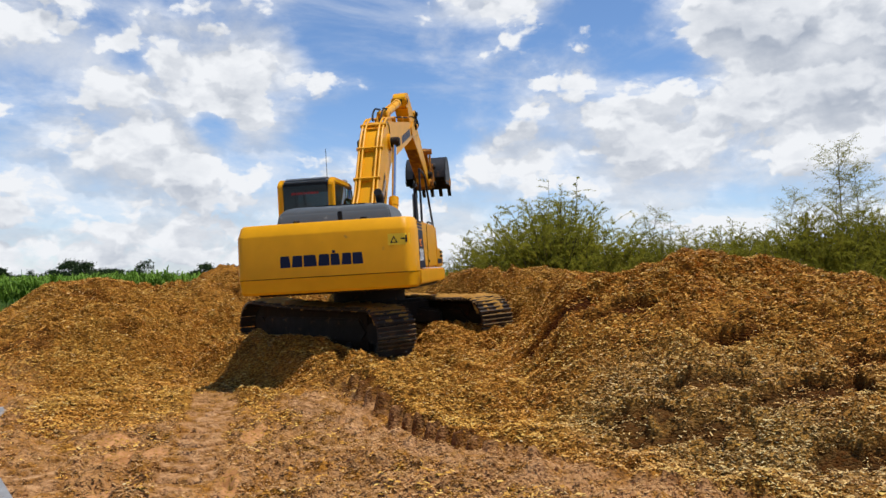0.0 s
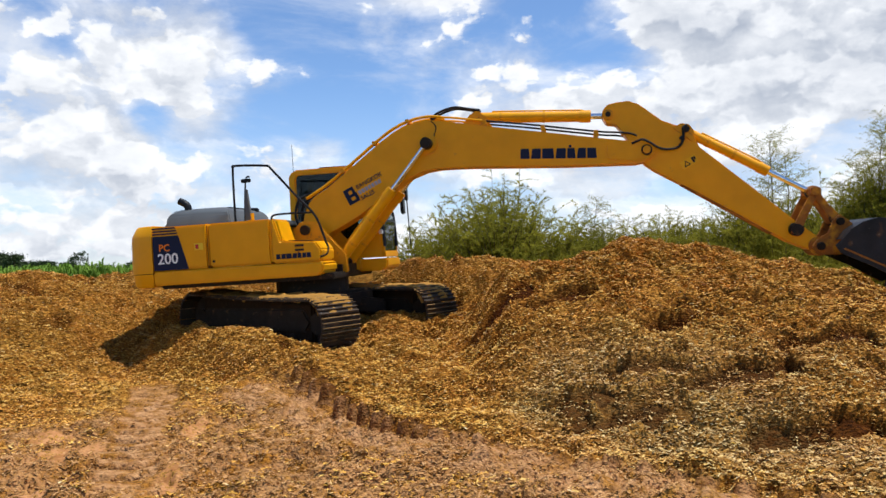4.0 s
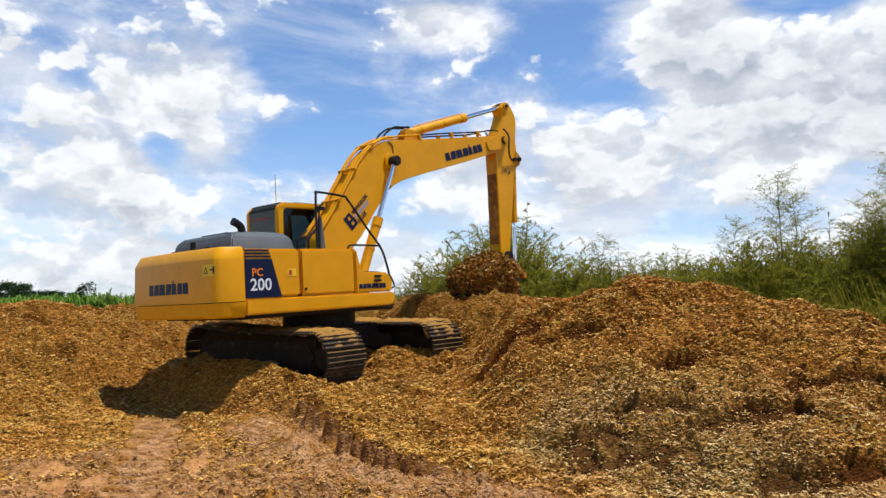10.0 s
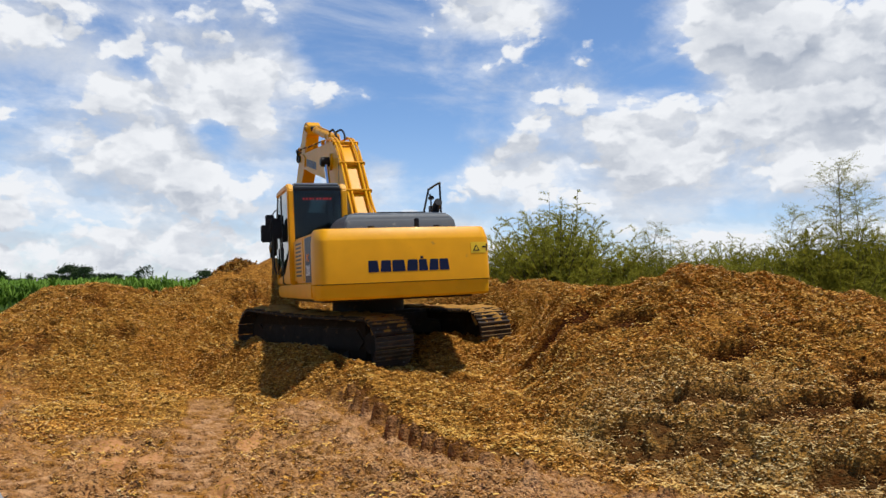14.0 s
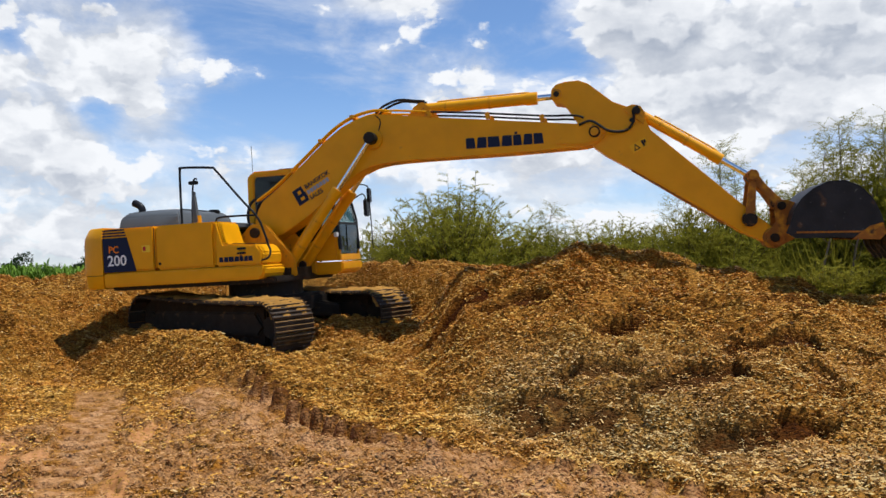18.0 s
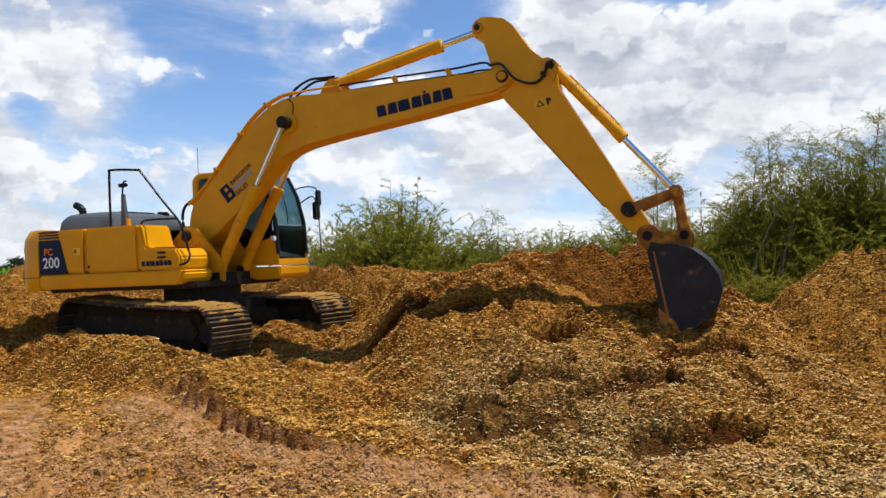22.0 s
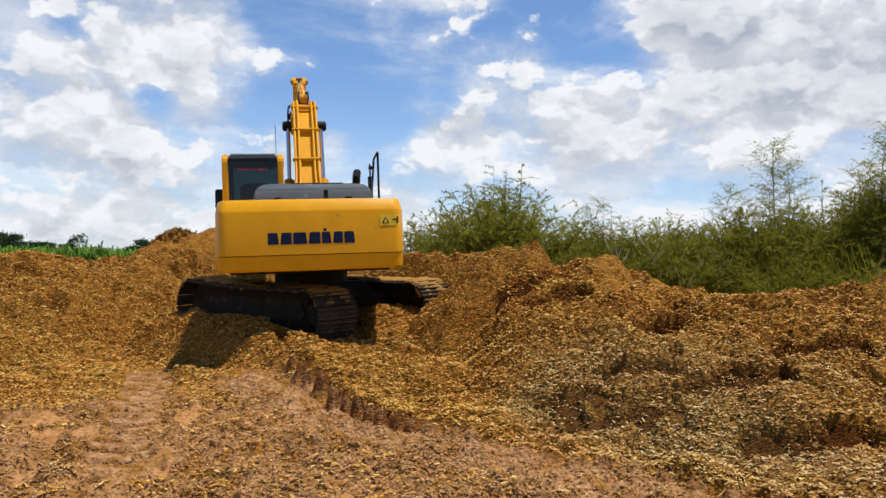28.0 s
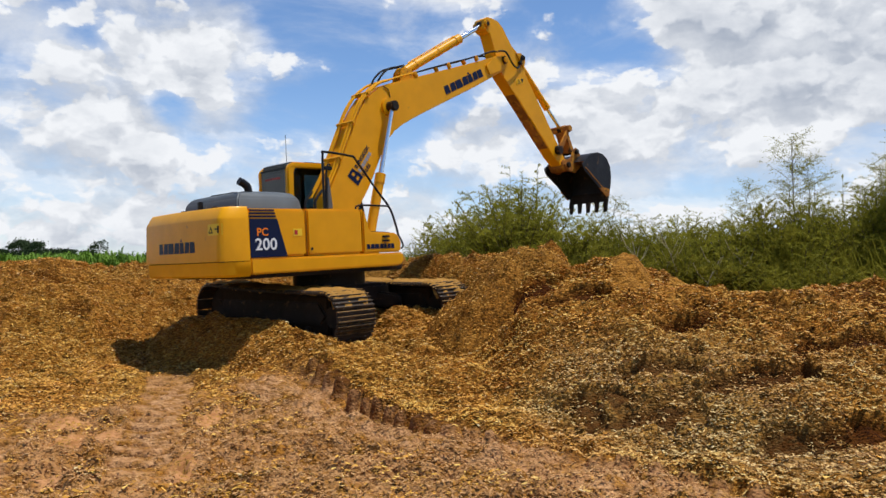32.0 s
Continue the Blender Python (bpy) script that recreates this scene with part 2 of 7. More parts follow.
    heaped = glowing(toned(lit, (0.37, 0.42, 0.51), (1.0, 1.0, 1.0)), 0.98)
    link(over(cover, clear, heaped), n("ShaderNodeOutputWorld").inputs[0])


sky_nodes()
sun = new("sun", bpy.data.lights.new("sun", "SUN"))
sun.data.energy, sun.data.angle, sun.data.color = 5.0, radians(0.53), (1.0, 0.95, 0.87)
sun.matrix_world = look(SUN_WAY * 50, (0, 0, 0))
# ---- tools ----
def paint(name, base, rough=0.5, metal=0.0, spots=(), bump=0.0, bump_size=40.0, coat=0.0, grade=0.0, grade_size=3.0):
    """A surface: base colour, cloudy tone change (grade), spots of (colour, size, amount), and fine relief."""
    m = bpy.data.materials.new(name)
    m.use_nodes = True
    nt = m.node_tree
    n, link = nt.nodes.new, nt.links.new
    b = nt.nodes["Principled BSDF"]
    b.inputs["Roughness"].default_value, b.inputs["Metallic"].default_value = rough, metal
    b.inputs["Coat Weight"].default_value = coat
    b.inputs["Specular IOR Level"].default_value = 0.17
    where = n("ShaderNodeTexCoord").outputs["Object"]

    def noise_at(size, detail=5.0):
        t = n("ShaderNodeTexNoise")
        t.inputs["Scale"].default_value, t.inputs["Detail"].default_value = size, detail
        link(where, t.inputs["Vector"])
        return t.outputs["Fac"]

    def mixed(fac, c1, c2):
        x = n("ShaderNodeMix")
        x.data_type = "RGBA"
        link(fac, x.inputs[0])
        for value, slot in ((c1, x.inputs[6]), (c2, x.inputs[7])):
            if hasattr(value, "links"):
                link(value, slot)
            else:
                slot.default_value = (*value, 1)
        return x.outputs[2]

    def ramp(fac, lo, hi):
        r = n("ShaderNodeMapRange")
        r.inputs["From Min"].default_value, r.inputs["From Max"].default_value = lo, hi
        link(fac, r.inputs["Value"])
        return r.outputs[0]

    colour = base
    if grade:
        colour = mixed(ramp(noise_at(grade_size), 0.3, 0.7), [c * (1 - grade) for c in base], [min(1, c * (1 + grade)) for c in base])
    for tone, size, amount in spots:
        colour = mixed(ramp(noise_at(size, 8.0), 0.72 - 0.35 * amount, 0.86 - 0.35 * amount), colour, tone)
    if hasattr(colour, "links"):
        link(colour, b.inputs["Base Color"])
        rr = n("ShaderNodeMapRange")
        rr.inputs["To Min"].default_value, rr.inputs["To Max"].default_value = rough * 0.8, min(1, rough * 1.25)
        link(noise_at(bump_size * 0.3), rr.inputs["Value"])
        link(rr.outputs[0], b.inputs["Roughness"])
    else:
        b.inputs["Base Color"].default_value = (*base, 1)
    if bump:
        k = n("ShaderNodeBump")
        k.inputs["Strength"].default_value, k.inputs["Distance"].default_value = bump, 0.02
        link(noise_at(bump_size, 8.0), k.inputs["Height"])
        link(k.outputs[0], b.inputs["Normal"])
    return m


YELLOW = paint("yellow_paint", (0.76, 0.335, 0.001), 0.40, spots=(((0.46, 0.22, 0.03), 9.0, 0.12),), bump=0.03, bump_size=60, coat=0.03, grade=0.06)
YELLOW_WORN = paint("worn_yellow_paint", (0.66, 0.29, 0.006), 0.5, spots=(((0.20, 0.09, 0.03), 14.0, 0.35), ((0.40, 0.2, 0.05), 5.0, 0.2)), bump=0.1, bump_size=50, grade=0.1)
RUST = paint("rusty_steel", (0.30, 0.115, 0.022), 0.75, 0.1, spots=(((0.55, 0.25, 0.02), 6.0, 0.6), ((0.05, 0.03, 0.02), 9.0, 0.4)), bump=0.3, bump_size=40, grade=0.3)
STEEL = paint("worn_dark_steel", (0.022, 0.015, 0.009), 0.75, 0.0, spots=(((0.12, 0.065, 0.025), 6.0, 0.3), ((0.20, 0.18, 0.16), 17.0, 0.08)), bump=0.2, bump_size=30, grade=0.3)
TRACK = paint("muddy_track_steel", (0.055, 0.040, 0.028), 0.6, 0.35, spots=(((0.15, 0.08, 0.035), 5.0, 0.4), ((0.35, 0.33, 0.31), 12.0, 0.12)), bump=0.4, bump_size=40, grade=0.3)
GREASE = paint("greasy_black_steel", (0.02, 0.014, 0.010), 0.5, 0.0, spots=(((0.10, 0.05, 0.02), 14.0, 0.3),), bump=0.2)
CHEEK = paint("worn_bucket_steel", (0.026, 0.025, 0.026), 0.5, 0.3, spots=(((0.16, 0.075, 0.030), 3.5, 0.32), ((0.20, 0.18, 0.16), 14.0, 0.2)), bump=0.25, bump_size=30, grade=0.3)
# near-black fill that carries the shade inside the tracks
TRACK_SHADE = paint("track_shade_fill", (0.022, 0.012, 0.005), 1.0, spots=(((0.05, 0.028, 0.012), 5.0, 0.3),), bump=0.6, bump_size=20, grade=0.3)
CHROME = paint("chrome", (0.75, 0.75, 0.75), 0.12, 1.0, grade=0.05)
HOOD = paint("grey_hood_paint", (0.105, 0.115, 0.12), 0.5, spots=(((0.35, 0.33, 0.3), 6.0, 0.2),), bump=0.05, grade=0.1)
def caked(m, tone):
    """Chips and dust lying on the upward faces of a material."""
    nt = m.node_tree
    n, link = nt.nodes.new, nt.links.new
    b = nt.nodes["Principled BSDF"]
    old = b.inputs["Base Color"].links[0].from_socket
    xyz, grain, add, r, x = n("ShaderNodeSeparateXYZ"), n("ShaderNodeTexNoise"), n("ShaderNodeMath"), n("ShaderNodeMapRange"), n("ShaderNodeMix")
    link(n("ShaderNodeNewGeometry").outputs["True Normal"], xyz.inputs[0])
    grain.inputs["Scale"].default_value, grain.inputs["Detail"].default_value = 9.0, 8.0
    add.operation = "ADD"
    link(xyz.outputs[2], add.inputs[0])
    link(grain.outputs["Fac"], add.inputs[1])
    r.inputs["From Min"].default_value, r.inputs["From Max"].default_value = 1.22, 1.42
    link(add.outputs[0], r.inputs["Value"])
    x.data_type = "RGBA"
    link(r.outputs[0], x.inputs[0])
    link(old, x.inputs[6])
    x.inputs[7].default_value = (*tone, 1)
    link(x.outputs[2], b.inputs["Base Color"])
    return m


CAKED = paint("caked_chips", (0.33, 0.165, 0.030), 0.9, spots=(((0.14, 0.065, 0.012), 30.0, 0.4), ((0.48, 0.28, 0.06), 45.0, 0.35)), bump=0.6, bump_size=45, grade=0.2)
TRACK = caked(TRACK, (0.30, 0.17, 0.055))
BLACK = paint("black_paint", (0.012, 0.012, 0.013), 0.4, grade=0.2)
RUBBER = paint("black_rubber", (0.015, 0.015, 0.016), 0.65, bump=0.1)
NAVY = paint("navy_decal", (0.007, 0.011, 0.040), 0.4, grade=0.1)
GREY_DECAL = paint("grey_decal", (0.32, 0.33, 0.36), 0.4)
WHITE_DECAL = paint("white_decal", (0.8, 0.8, 0.78), 0.4)
ORANGE_DECAL = paint("orange_decal", (0.85, 0.22, 0.01), 0.4)
RED_DECAL = paint("red_decal", (0.45, 0.03, 0.03), 0.4)
LIGHT_DECAL = paint("light_yellow_decal", (0.85, 0.55, 0.03), 0.4)
ARM_DECAL = paint("orange_yellow_decal", (0.80, 0.40, 0.004), 0.4)
LAMP = paint("lamp_glass", (0.7, 0.7, 0.68), 0.1)
CAB_INSIDE = paint("dark_cab_trim", (0.02, 0.022, 0.025), 0.7, grade=0.2)


def glass_material(name, tint, rough=0.03):
    m = bpy.data.materials.new(name)
    m.use_nodes = True
    b = m.node_tree.nodes["Principled BSDF"]
    b.inputs["Base Color"].default_value = (*tint, 1)
    b.inputs["Transmission Weight"].default_value, b.inputs["Roughness"].default_value = 1.0, rough
    b.inputs["IOR"].default_value = 1.35
    return m


GLASS = glass_material("tinted_glass", (0.30, 0.42, 0.42))
DARK_GLASS = glass_material("dark_film_glass", (0.05, 0.07, 0.08))


def part(name, bm, material, parent=None, label="", smooth=35):
    """Links a bmesh as one mesh object under a thing or a part."""
    me = bpy.data.meshes.new(name)
    bm.normal_update()
    bm.to_mesh(me)
    bm.free()
    me.materials.append(material)
    if smooth:
        me.polygons.foreach_set("use_smooth", [True] * len(me.polygons))
        me.set_sharp_from_angle(angle=radians(smooth))
    ob = new(name, me)
    ob.parent = parent
    return tagged(ob, label)


def holder(name, parent=None, label="", category=""):
    ob = new(name)
    ob.parent = parent
    ob.empty_display_size = 0.2
    return tagged(ob, label, category)


def bevelled(bm, width, segments=2):
    if width:
        sharp = [e for e in bm.edges if len(e.link_faces) == 2 and e.calc_face_angle(0) > 0.5]
        bmesh.ops.bevel(bm, geom=sharp, offset=width, segments=segments, affect="EDGES", clamp_overlap=True)
    return bm


def prism(profile, y0, y1, bevel=0.0, bm=None):
    """A profile of (x, z) drawn out from y0 to y1."""
    own = bmesh.new()
    a = [own.verts.new((x, y0, z)) for x, z in profile]
    b = [own.verts.new((x, y1, z)) for x, z in profile]
    own.faces.new(a)
    own.faces.new(b[::-1])
    for i in range(len(a)):
        j = (i + 1) % len(a)
        own.faces.new((a[j], a[i], b[i], b[j]))
    bmesh.ops.recalc_face_normals(own, faces=own.faces)
    bevelled(own, bevel)
    return merged(bm, own)


def merged(bm, own):
    if bm is None:
        return own
    me = bpy.data.meshes.new("scrap")
    own.to_mesh(me)
    own.free()
    bm.from_mesh(me)
    bpy.data.meshes.remove(me)
    return bm


def box(x0, x1, y0, y1, z0, z1, bevel=0.0, bm=None):
    return prism([(x0, z0), (x1, z0), (x1, z1), (x0, z1)], y0, y1, bevel, bm)


def rod(p, q, r, r2=None, sides=14, bm=None, bevel=0.0):
    """A round bar from p to q."""
    p, q = Vector(p), Vector(q)
    own = bmesh.new()
    m = Matrix.Translation((p + q) / 2) @ (q - p).to_track_quat("Z", "Y").to_matrix().to_4x4()
    bmesh.ops.create_cone(own, cap_ends=True, segments=sides, radius1=r, radius2=r if r2 is None else r2, depth=(q - p).length, matrix=m)
    bevelled(own, bevel)
    return merged(bm, own)


def hose(points, r, sides=8, bm=None):
    """A tube along a soft line through the points."""
    pts = [Vector(p) for p in points]
    line = []
    for i in range(len(pts) - 1):
        a, b = pts[max(i - 1, 0)], pts[min(i + 2, len(pts) - 1)]
        for k in range(6):
            u = k / 6
            line.append(0.5 * ((2 * pts[i]) + (pts[i + 1] - a) * u + (2 * a - 5 * pts[i] + 4 * pts[i + 1] - b) * u * u
                               + (3 * pts[i] - a - 3 * pts[i + 1] + b) * u**3))
    line.append(pts[-1])
    own = bmesh.new()
    rings = []
    side = Vector((0, 0, 1))
    for i, c in enumerate(line):
        ahead = (line[min(i + 1, len(line) - 1)] - line[max(i - 1, 0)]).normalized()
        if abs(ahead.dot(side)) > 0.95:
            side = Vector((1, 0, 0)) if abs(ahead.x) < 0.9 else Vector((0, 1, 0))
        u = ahead.cross(side).normalized()
        v = ahead.cross(u)
        rings.append([own.verts.new(c + r * (math.cos(k * math.tau / sides) * u + math.sin(k * math.tau / sides) * v)) for k in range(sides)])
    for a, b in zip(rings, rings[1:]):
        for k in range(sides):
            own.faces.new((a[k], a[(k + 1) % sides], b[(k + 1) % sides], b[k]))
    own.faces.new(rings[0])
    own.faces.new(rings[-1][::-1])
    bmesh.ops.recalc_face_normals(own, faces=own.faces)
    return merged(bm, own)


def sheet(name, verts, faces, material, parent=None, smooth=True):
    me = bpy.data.meshes.new(name)
    me.from_pydata(verts, [], faces)
    me.materials.append(material)
    if smooth:
        me.polygons.foreach_set("use_smooth", [True] * len(me.polygons))
    ob = new(name, me)
    ob.parent = parent
    return ob


# smooth random heights, for whole arrays at once
def lattice(ix, iy, seed):
    h = (ix.astype(np.int64) * 374761393 + iy.astype(np.int64) * 668265263 + seed * 974634777) & 0x7FFFFFFF
    h = ((h ^ (h >> 13)) * 1274126177) & 0x7FFFFFFF
    return ((h ^ (h >> 16)) & 0xFFFF) / 65535.0


def ripple(x, y, size, seed=0):
    """Value noise from -1 to 1 with bumps of the given size."""
    if size < 0.6:
        c, k = math.cos(0.5 + seed * 1.7), math.sin(0.5 + seed * 1.7)
        x, y = x * c - y * k, x * k + y * c
    x, y = x / size, y / size
    ix, iy = np.floor(x), np.floor(y)
    u, v = x - ix, y - iy
    u, v = u * u * (3 - 2 * u), v * v * (3 - 2 * v)
    a, b = lattice(ix, iy, seed), lattice(ix + 1, iy, seed)
    c, d = lattice(ix, iy + 1, seed), lattice(ix + 1, iy + 1, seed)
    return 2 * ((a * (1 - u) + b * u) * (1 - v) + (c * (1 - u) + d * u) * v) - 1


def smooth(lo, hi, x):
    u = np.clip((x - lo) / (hi - lo), 0, 1)
    return u * u * (3 - 2 * u)

# ---- ground: clay yard, chip heaps, far fields ----
def knots(az, pairs):
    return np.interp(az, [p[0] for p in pairs], [p[1] for p in pairs])


CUT = [(7.5, 3.0), (9, 1.9), (10.5, 1.45), (12, 1.38), (14, 1.34), (17, 1.30), (22, 1.22), (26, 1.22), (29, 1.28), (32, 1.45), (33.5, 2.2), (35, 3.0)]
RIDGE = [(-2, 0.45), (2, 0.52), (5, 0.70), (6.5, 0.95), (7.6, 1.30), (9, 1.66), (12, 1.62), (13.5, 1.60), (14.5, 1.66), (17.4, 1.94), (20, 1.84), (22.5, 1.82),
              (24, 1.78), (27, 1.62), (30, 1.47), (32, 1.46), (34, 1.28), (36, 1.18), (38.5, 1.15), (40.2, 0.95), (42.5, 0.75), (46, 0.6), (50, 0.3), (60, 0.0)]
BACK = [(-48, 0.0), (-38, 0.35), (-34, 0.7), (-30, 0.98), (-27.5, 1.45), (-24.4, 1.66), (-22.5, 1.60), (-20.5, 1.46), (-18.5, 1.56),
        (-16.5, 1.78), (-14.5, 2.0), (-12.5, 2.25), (-10.5, 2.28), (-8, 2.1), (-5, 1.8), (0.5, 1.72), (5, 1.80), (7.4, 1.86), (10, 1.7), (13, 1.45), (20, 0.9), (28, 0.5), (40, 0)]
BACK_FAR = [(-40, 17), (-20, 16.8), (-12, 18.2), (-3, 18.6), (3, 16.2), (8, 15.6), (20, 16.5)]
CLEATS = [(-2.2, 11.6), (-0.80, 9.70), (0.48, 7.65), (1.90, 6.15), (3.6, 4.6)]
HOLLOWS = [(11.7, 11.2, 0.40), (12.4, 10.4, 0.42), (25.4, 8.6, 0.50), (16.0, 7.7, 0.42), (13.2, 8.1, 0.36), (21.0, 9.7, 0.36), (29.0, 7.6, 0.50), (23.0, 7.0, 0.40), (19.0, 8.6, 0.35), (30.5, 9.6, 0.45), (8.0, 10.9, 0.4)]
BARE = [(-2.85, 6.95, 0.36, 0.55), (-3.3, 7.7, 0.22, 0.3), (-1.72, 5.9, 0.14, 0.5), (-2.6, 5.9, 0.2, 0.25), (-2.0, 8.2, 0.10, 0.4)]
ROAD_EDGE = [(-5.4, 9.7), (-5.0, 8.9), (-4.6, 7.8), (-3.7, 6.3), (-3.13, 5.52), (-2.55, 5.02), (-1.9, 4.3)]
TYRES = [((-3.35, 11.3), (-1.80, 5.2)), ((-3.95, 7.6), (-2.85, 5.0))]


def along(x, y, line):
    """How far along a line of points each place lies, and how far to its right."""
    best, run = None, 0.0
    for (ax, ay), (bx, by) in zip(line, line[1:]):
        dx, dy = bx - ax, by - ay
        d = math.hypot(dx, dy)
        s = np.clip(((x - ax) * dx + (y - ay) * dy) / d, 0, d)
        px, py = x - ax - s * dx / d, y - ay - s * dy / d
        off = np.hypot(px, py)
        side = np.sign(px * dy - py * dx)
        item = (off, run + s, side * off)
        best = item if best is None else tuple(np.where(off < best[0], i, b) for i, b in zip(item, best))
        run += d
    return best[1], best[2]


def clumps(x, y, cell, seed, share=0.6):
    """Flat-topped lumps with steep sides, one to a cell at most: 0 between them, up to 1 on top."""
    best = np.zeros_like(x)
    gx, gy = np.floor(x / cell), np.floor(y / cell)
    for i in (-1, 0, 1):
        for j in (-1, 0, 1):
            cx, cy = gx + i, gy + j
            px, py = (cx + lattice(cx, cy, seed)) * cell, (cy + lattice(cx, cy, seed + 1)) * cell
            size, there = lattice(cx, cy, seed + 2), lattice(cx, cy, seed + 3) < share
            away = np.hypot((x - px) * 0.85, y - py) / (cell * (0.28 + 0.42 * size))
            best = np.maximum(best, np.where(there, (0.4 + 0.6 * size) * smooth(1.0, 0.62, away), 0))
    return best


def land(x, y, cut):
    """Height of the ground (cut: with the ridge's top dug away), and how far it is clay and how far grey chips."""
    az, r = np.degrees(np.arctan2(x, y)), np.hypot(x, y)
    wob = ripple(x, y, 2.1, 3) * 0.35 + ripple(x, y, 0.8, 4) * 0.15
    z = 0.40 * smooth(8.2, 11.0, r + wob) * smooth(-36, -20, az) * smooth(34, 20, r)
    z = np.maximum(z, (0.36 + 0.12 * ripple(x, y, 3, 8)) * smooth(8.5, 12.5, r) * smooth(-60, -35, az) * smooth(60, 35, az) * smooth(30, 22, r))
    # chips pushed up along the near track, and up to the far one
    step, side = along(x, y, [(-3.9, 13.75), (-2.25, 12.05), (-1.25, 10.75)])
    z = z * (1 - 0.98 * smooth(0.35, 0.95, side) * smooth(15.6, 13.2, r) * smooth(-1.2, -2.4, x) * smooth(-32, -26, az))
    z = z + ((0.27 - 0.10 * smooth(2.6, 3.8, step)) * np.exp(-((side + 0.05 * ripple(x, y, 0.5, 44)) / np.where(side > 0, 0.55, 0.30)) ** 2) * smooth(-0.1, 0.5, step))
    step, side = along(x, y, [(-0.9, 13.9), (0.35, 12.75), (2.2, 12.0)])
    z = z + 0.40 * np.exp(-(side / np.where(side > 0, 0.75, 0.45)) ** 2)
    # ridge in front, to the east
    top, crest = knots(az, RIDGE), 11.9 + 0.25 * np.sin(az * 0.35) + wob * 0.4
    foot = 7.2 + 1.6 * smooth(14, 4, az) + 0.5 * smooth(30, 40, az)
    u = np.clip((r - foot) / (crest - foot), 0, 1)
    front = top * (0.82 * u + 0.18 * np.sin(u * math.pi / 2) ** 2)
    back = top - (top - 0.3) * smooth(0.25, 3.6, r - crest)
    hill = np.where(r < crest, front, back) * smooth(-4, 2, az)
    if cut:
        hill = np.minimum(hill, knots(az, CUT) - 0.05 * (r - 11))
    z = np.maximum(z, hill)
    # heaps behind
    top, crest = knots(az, BACK), knots(az, BACK_FAR) + wob * 0.5
    rise = knots(az, [(-30, 5.0), (-12, 3.2), (0, 2.3), (10, 2.6)])
    back = np.where(r < crest, top * smooth(0, 1, 1 + (r - crest) / rise) ** 0.8, top * smooth(6.0, 0.0, r - crest))
    z = np.maximum(z, back)
    step, side = along(x, y, CLEATS)
    edge = side + ripple(x, y, 1.3, 21) * 0.25
    clay = np.maximum(smooth(0.05, 0.35, edge) * smooth(9.6, 8.2, r + wob), smooth(-0.2, -0.6, x + 0.22 * y + wob) * smooth(10.6, 8.6, r + wob * 2))
    clay = np.clip(np.maximum(clay, smooth(-26, -30, az) * smooth(15, 11, r + wob)), 0, 1)
    grey = smooth(1.0, 2.2, edge * -1 + 1.2) * smooth(7, 9, az) * smooth(1.1, 0.55, z + wob * 0.5) * smooth(11, 8.5, r) * (0.14 + 0.22 * ripple(x, y, 1.1, 31))
    red = smooth(0.9, 0.2, np.abs(ripple(x, y, 2.6, 71)) + 0.4 * ripple(x, y, 0.7, 72)) * 0.5 + np.exp(-((az - 6) / 5) ** 2 - ((r - 11.5) / 2.2) ** 2)
    # clumps with creases between them, pits, and finer crumbs
    rough = smooth(40, 15, r)
    wx, wy = x + 0.07 * ripple(x, y, 0.26, 50), y + 0.07 * ripple(x, y, 0.26, 51)
    lumps = (ripple(x, y, 0.95, 5) * 0.07 + ripple(x, y, 0.42, 6) * 0.04 + np.abs(ripple(wx, wy, 0.34, 16)) * 0.09 - 0.05
             + np.abs(ripple(wx, wy, 0.17, 7)) * 0.045 + np.abs(ripple(wx, wy, 0.09, 9)) * 0.020)
    bx, by = x + 0.05 * ripple(x, y, 0.11, 52) + 0.03 * ripple(x, y, 0.05, 54), y + 0.05 * ripple(x, y, 0.11, 53) + 0.03 * ripple(x, y, 0.05, 55)
    lumps = lumps + 0.035 * clumps(bx, by, 0.30, 200) + 0.018 * clumps(bx, by, 0.15, 210) - 0.01
    pits = np.clip(ripple(wx, wy, 0.50, 12) + 0.5 * ripple(wx, wy, 0.2, 13) - 0.42, 0, 1.0)
    pits = (smooth(0.0, 0.12, pits) * 0.05 + np.minimum(pits, 0.4) * 0.13) * smooth(0.1, 0.4, z + grey)
    mud = (ripple(x, y, 0.55, 17) * 0.07 + np.abs(ripple(wx, wy, 0.26, 14)) * 0.09 - 0.03 + np.abs(ripple(wx, wy, 0.12, 15)) * 0.05 + np.abs(ripple(wx, wy, 0.06, 18)) * 0.025
           + 0.035 * clumps(bx, by, 0.22, 220) + 0.022 * clumps(bx, by, 0.11, 230) - 0.03)
    bare = smooth(0.04, 0.40, ripple(wx, wy, 1.15, 81) + 0.25 * smooth(-1.0, -2.5, x) + 0.45 * ripple(wx, wy, 0.4, 82) + 0.2 * ripple(wx, wy, 0.13, 83) + 0.12 * smooth(0.5, 1.3, edge)) * clay
    band = smooth(0.02, 0.2, side) * smooth(1.25, 0.75, side) * smooth(10.3, 9.0, r) * (0.5 + 0.4 * ripple(wx, wy, 0.3, 84))
    bare = np.maximum(bare * 0.25, 0.45 * band)
    for bx, by, bw, bd in BARE:
        away = np.hypot((x - bx) / bw, (y - by) / bd) + 0.45 * ripple(wx, wy, 0.35, 87) + 0.25 * ripple(wx, wy, 0.12, 88)
        bare = np.maximum(bare, smooth(1.1, 0.75, away))
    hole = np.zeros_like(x)
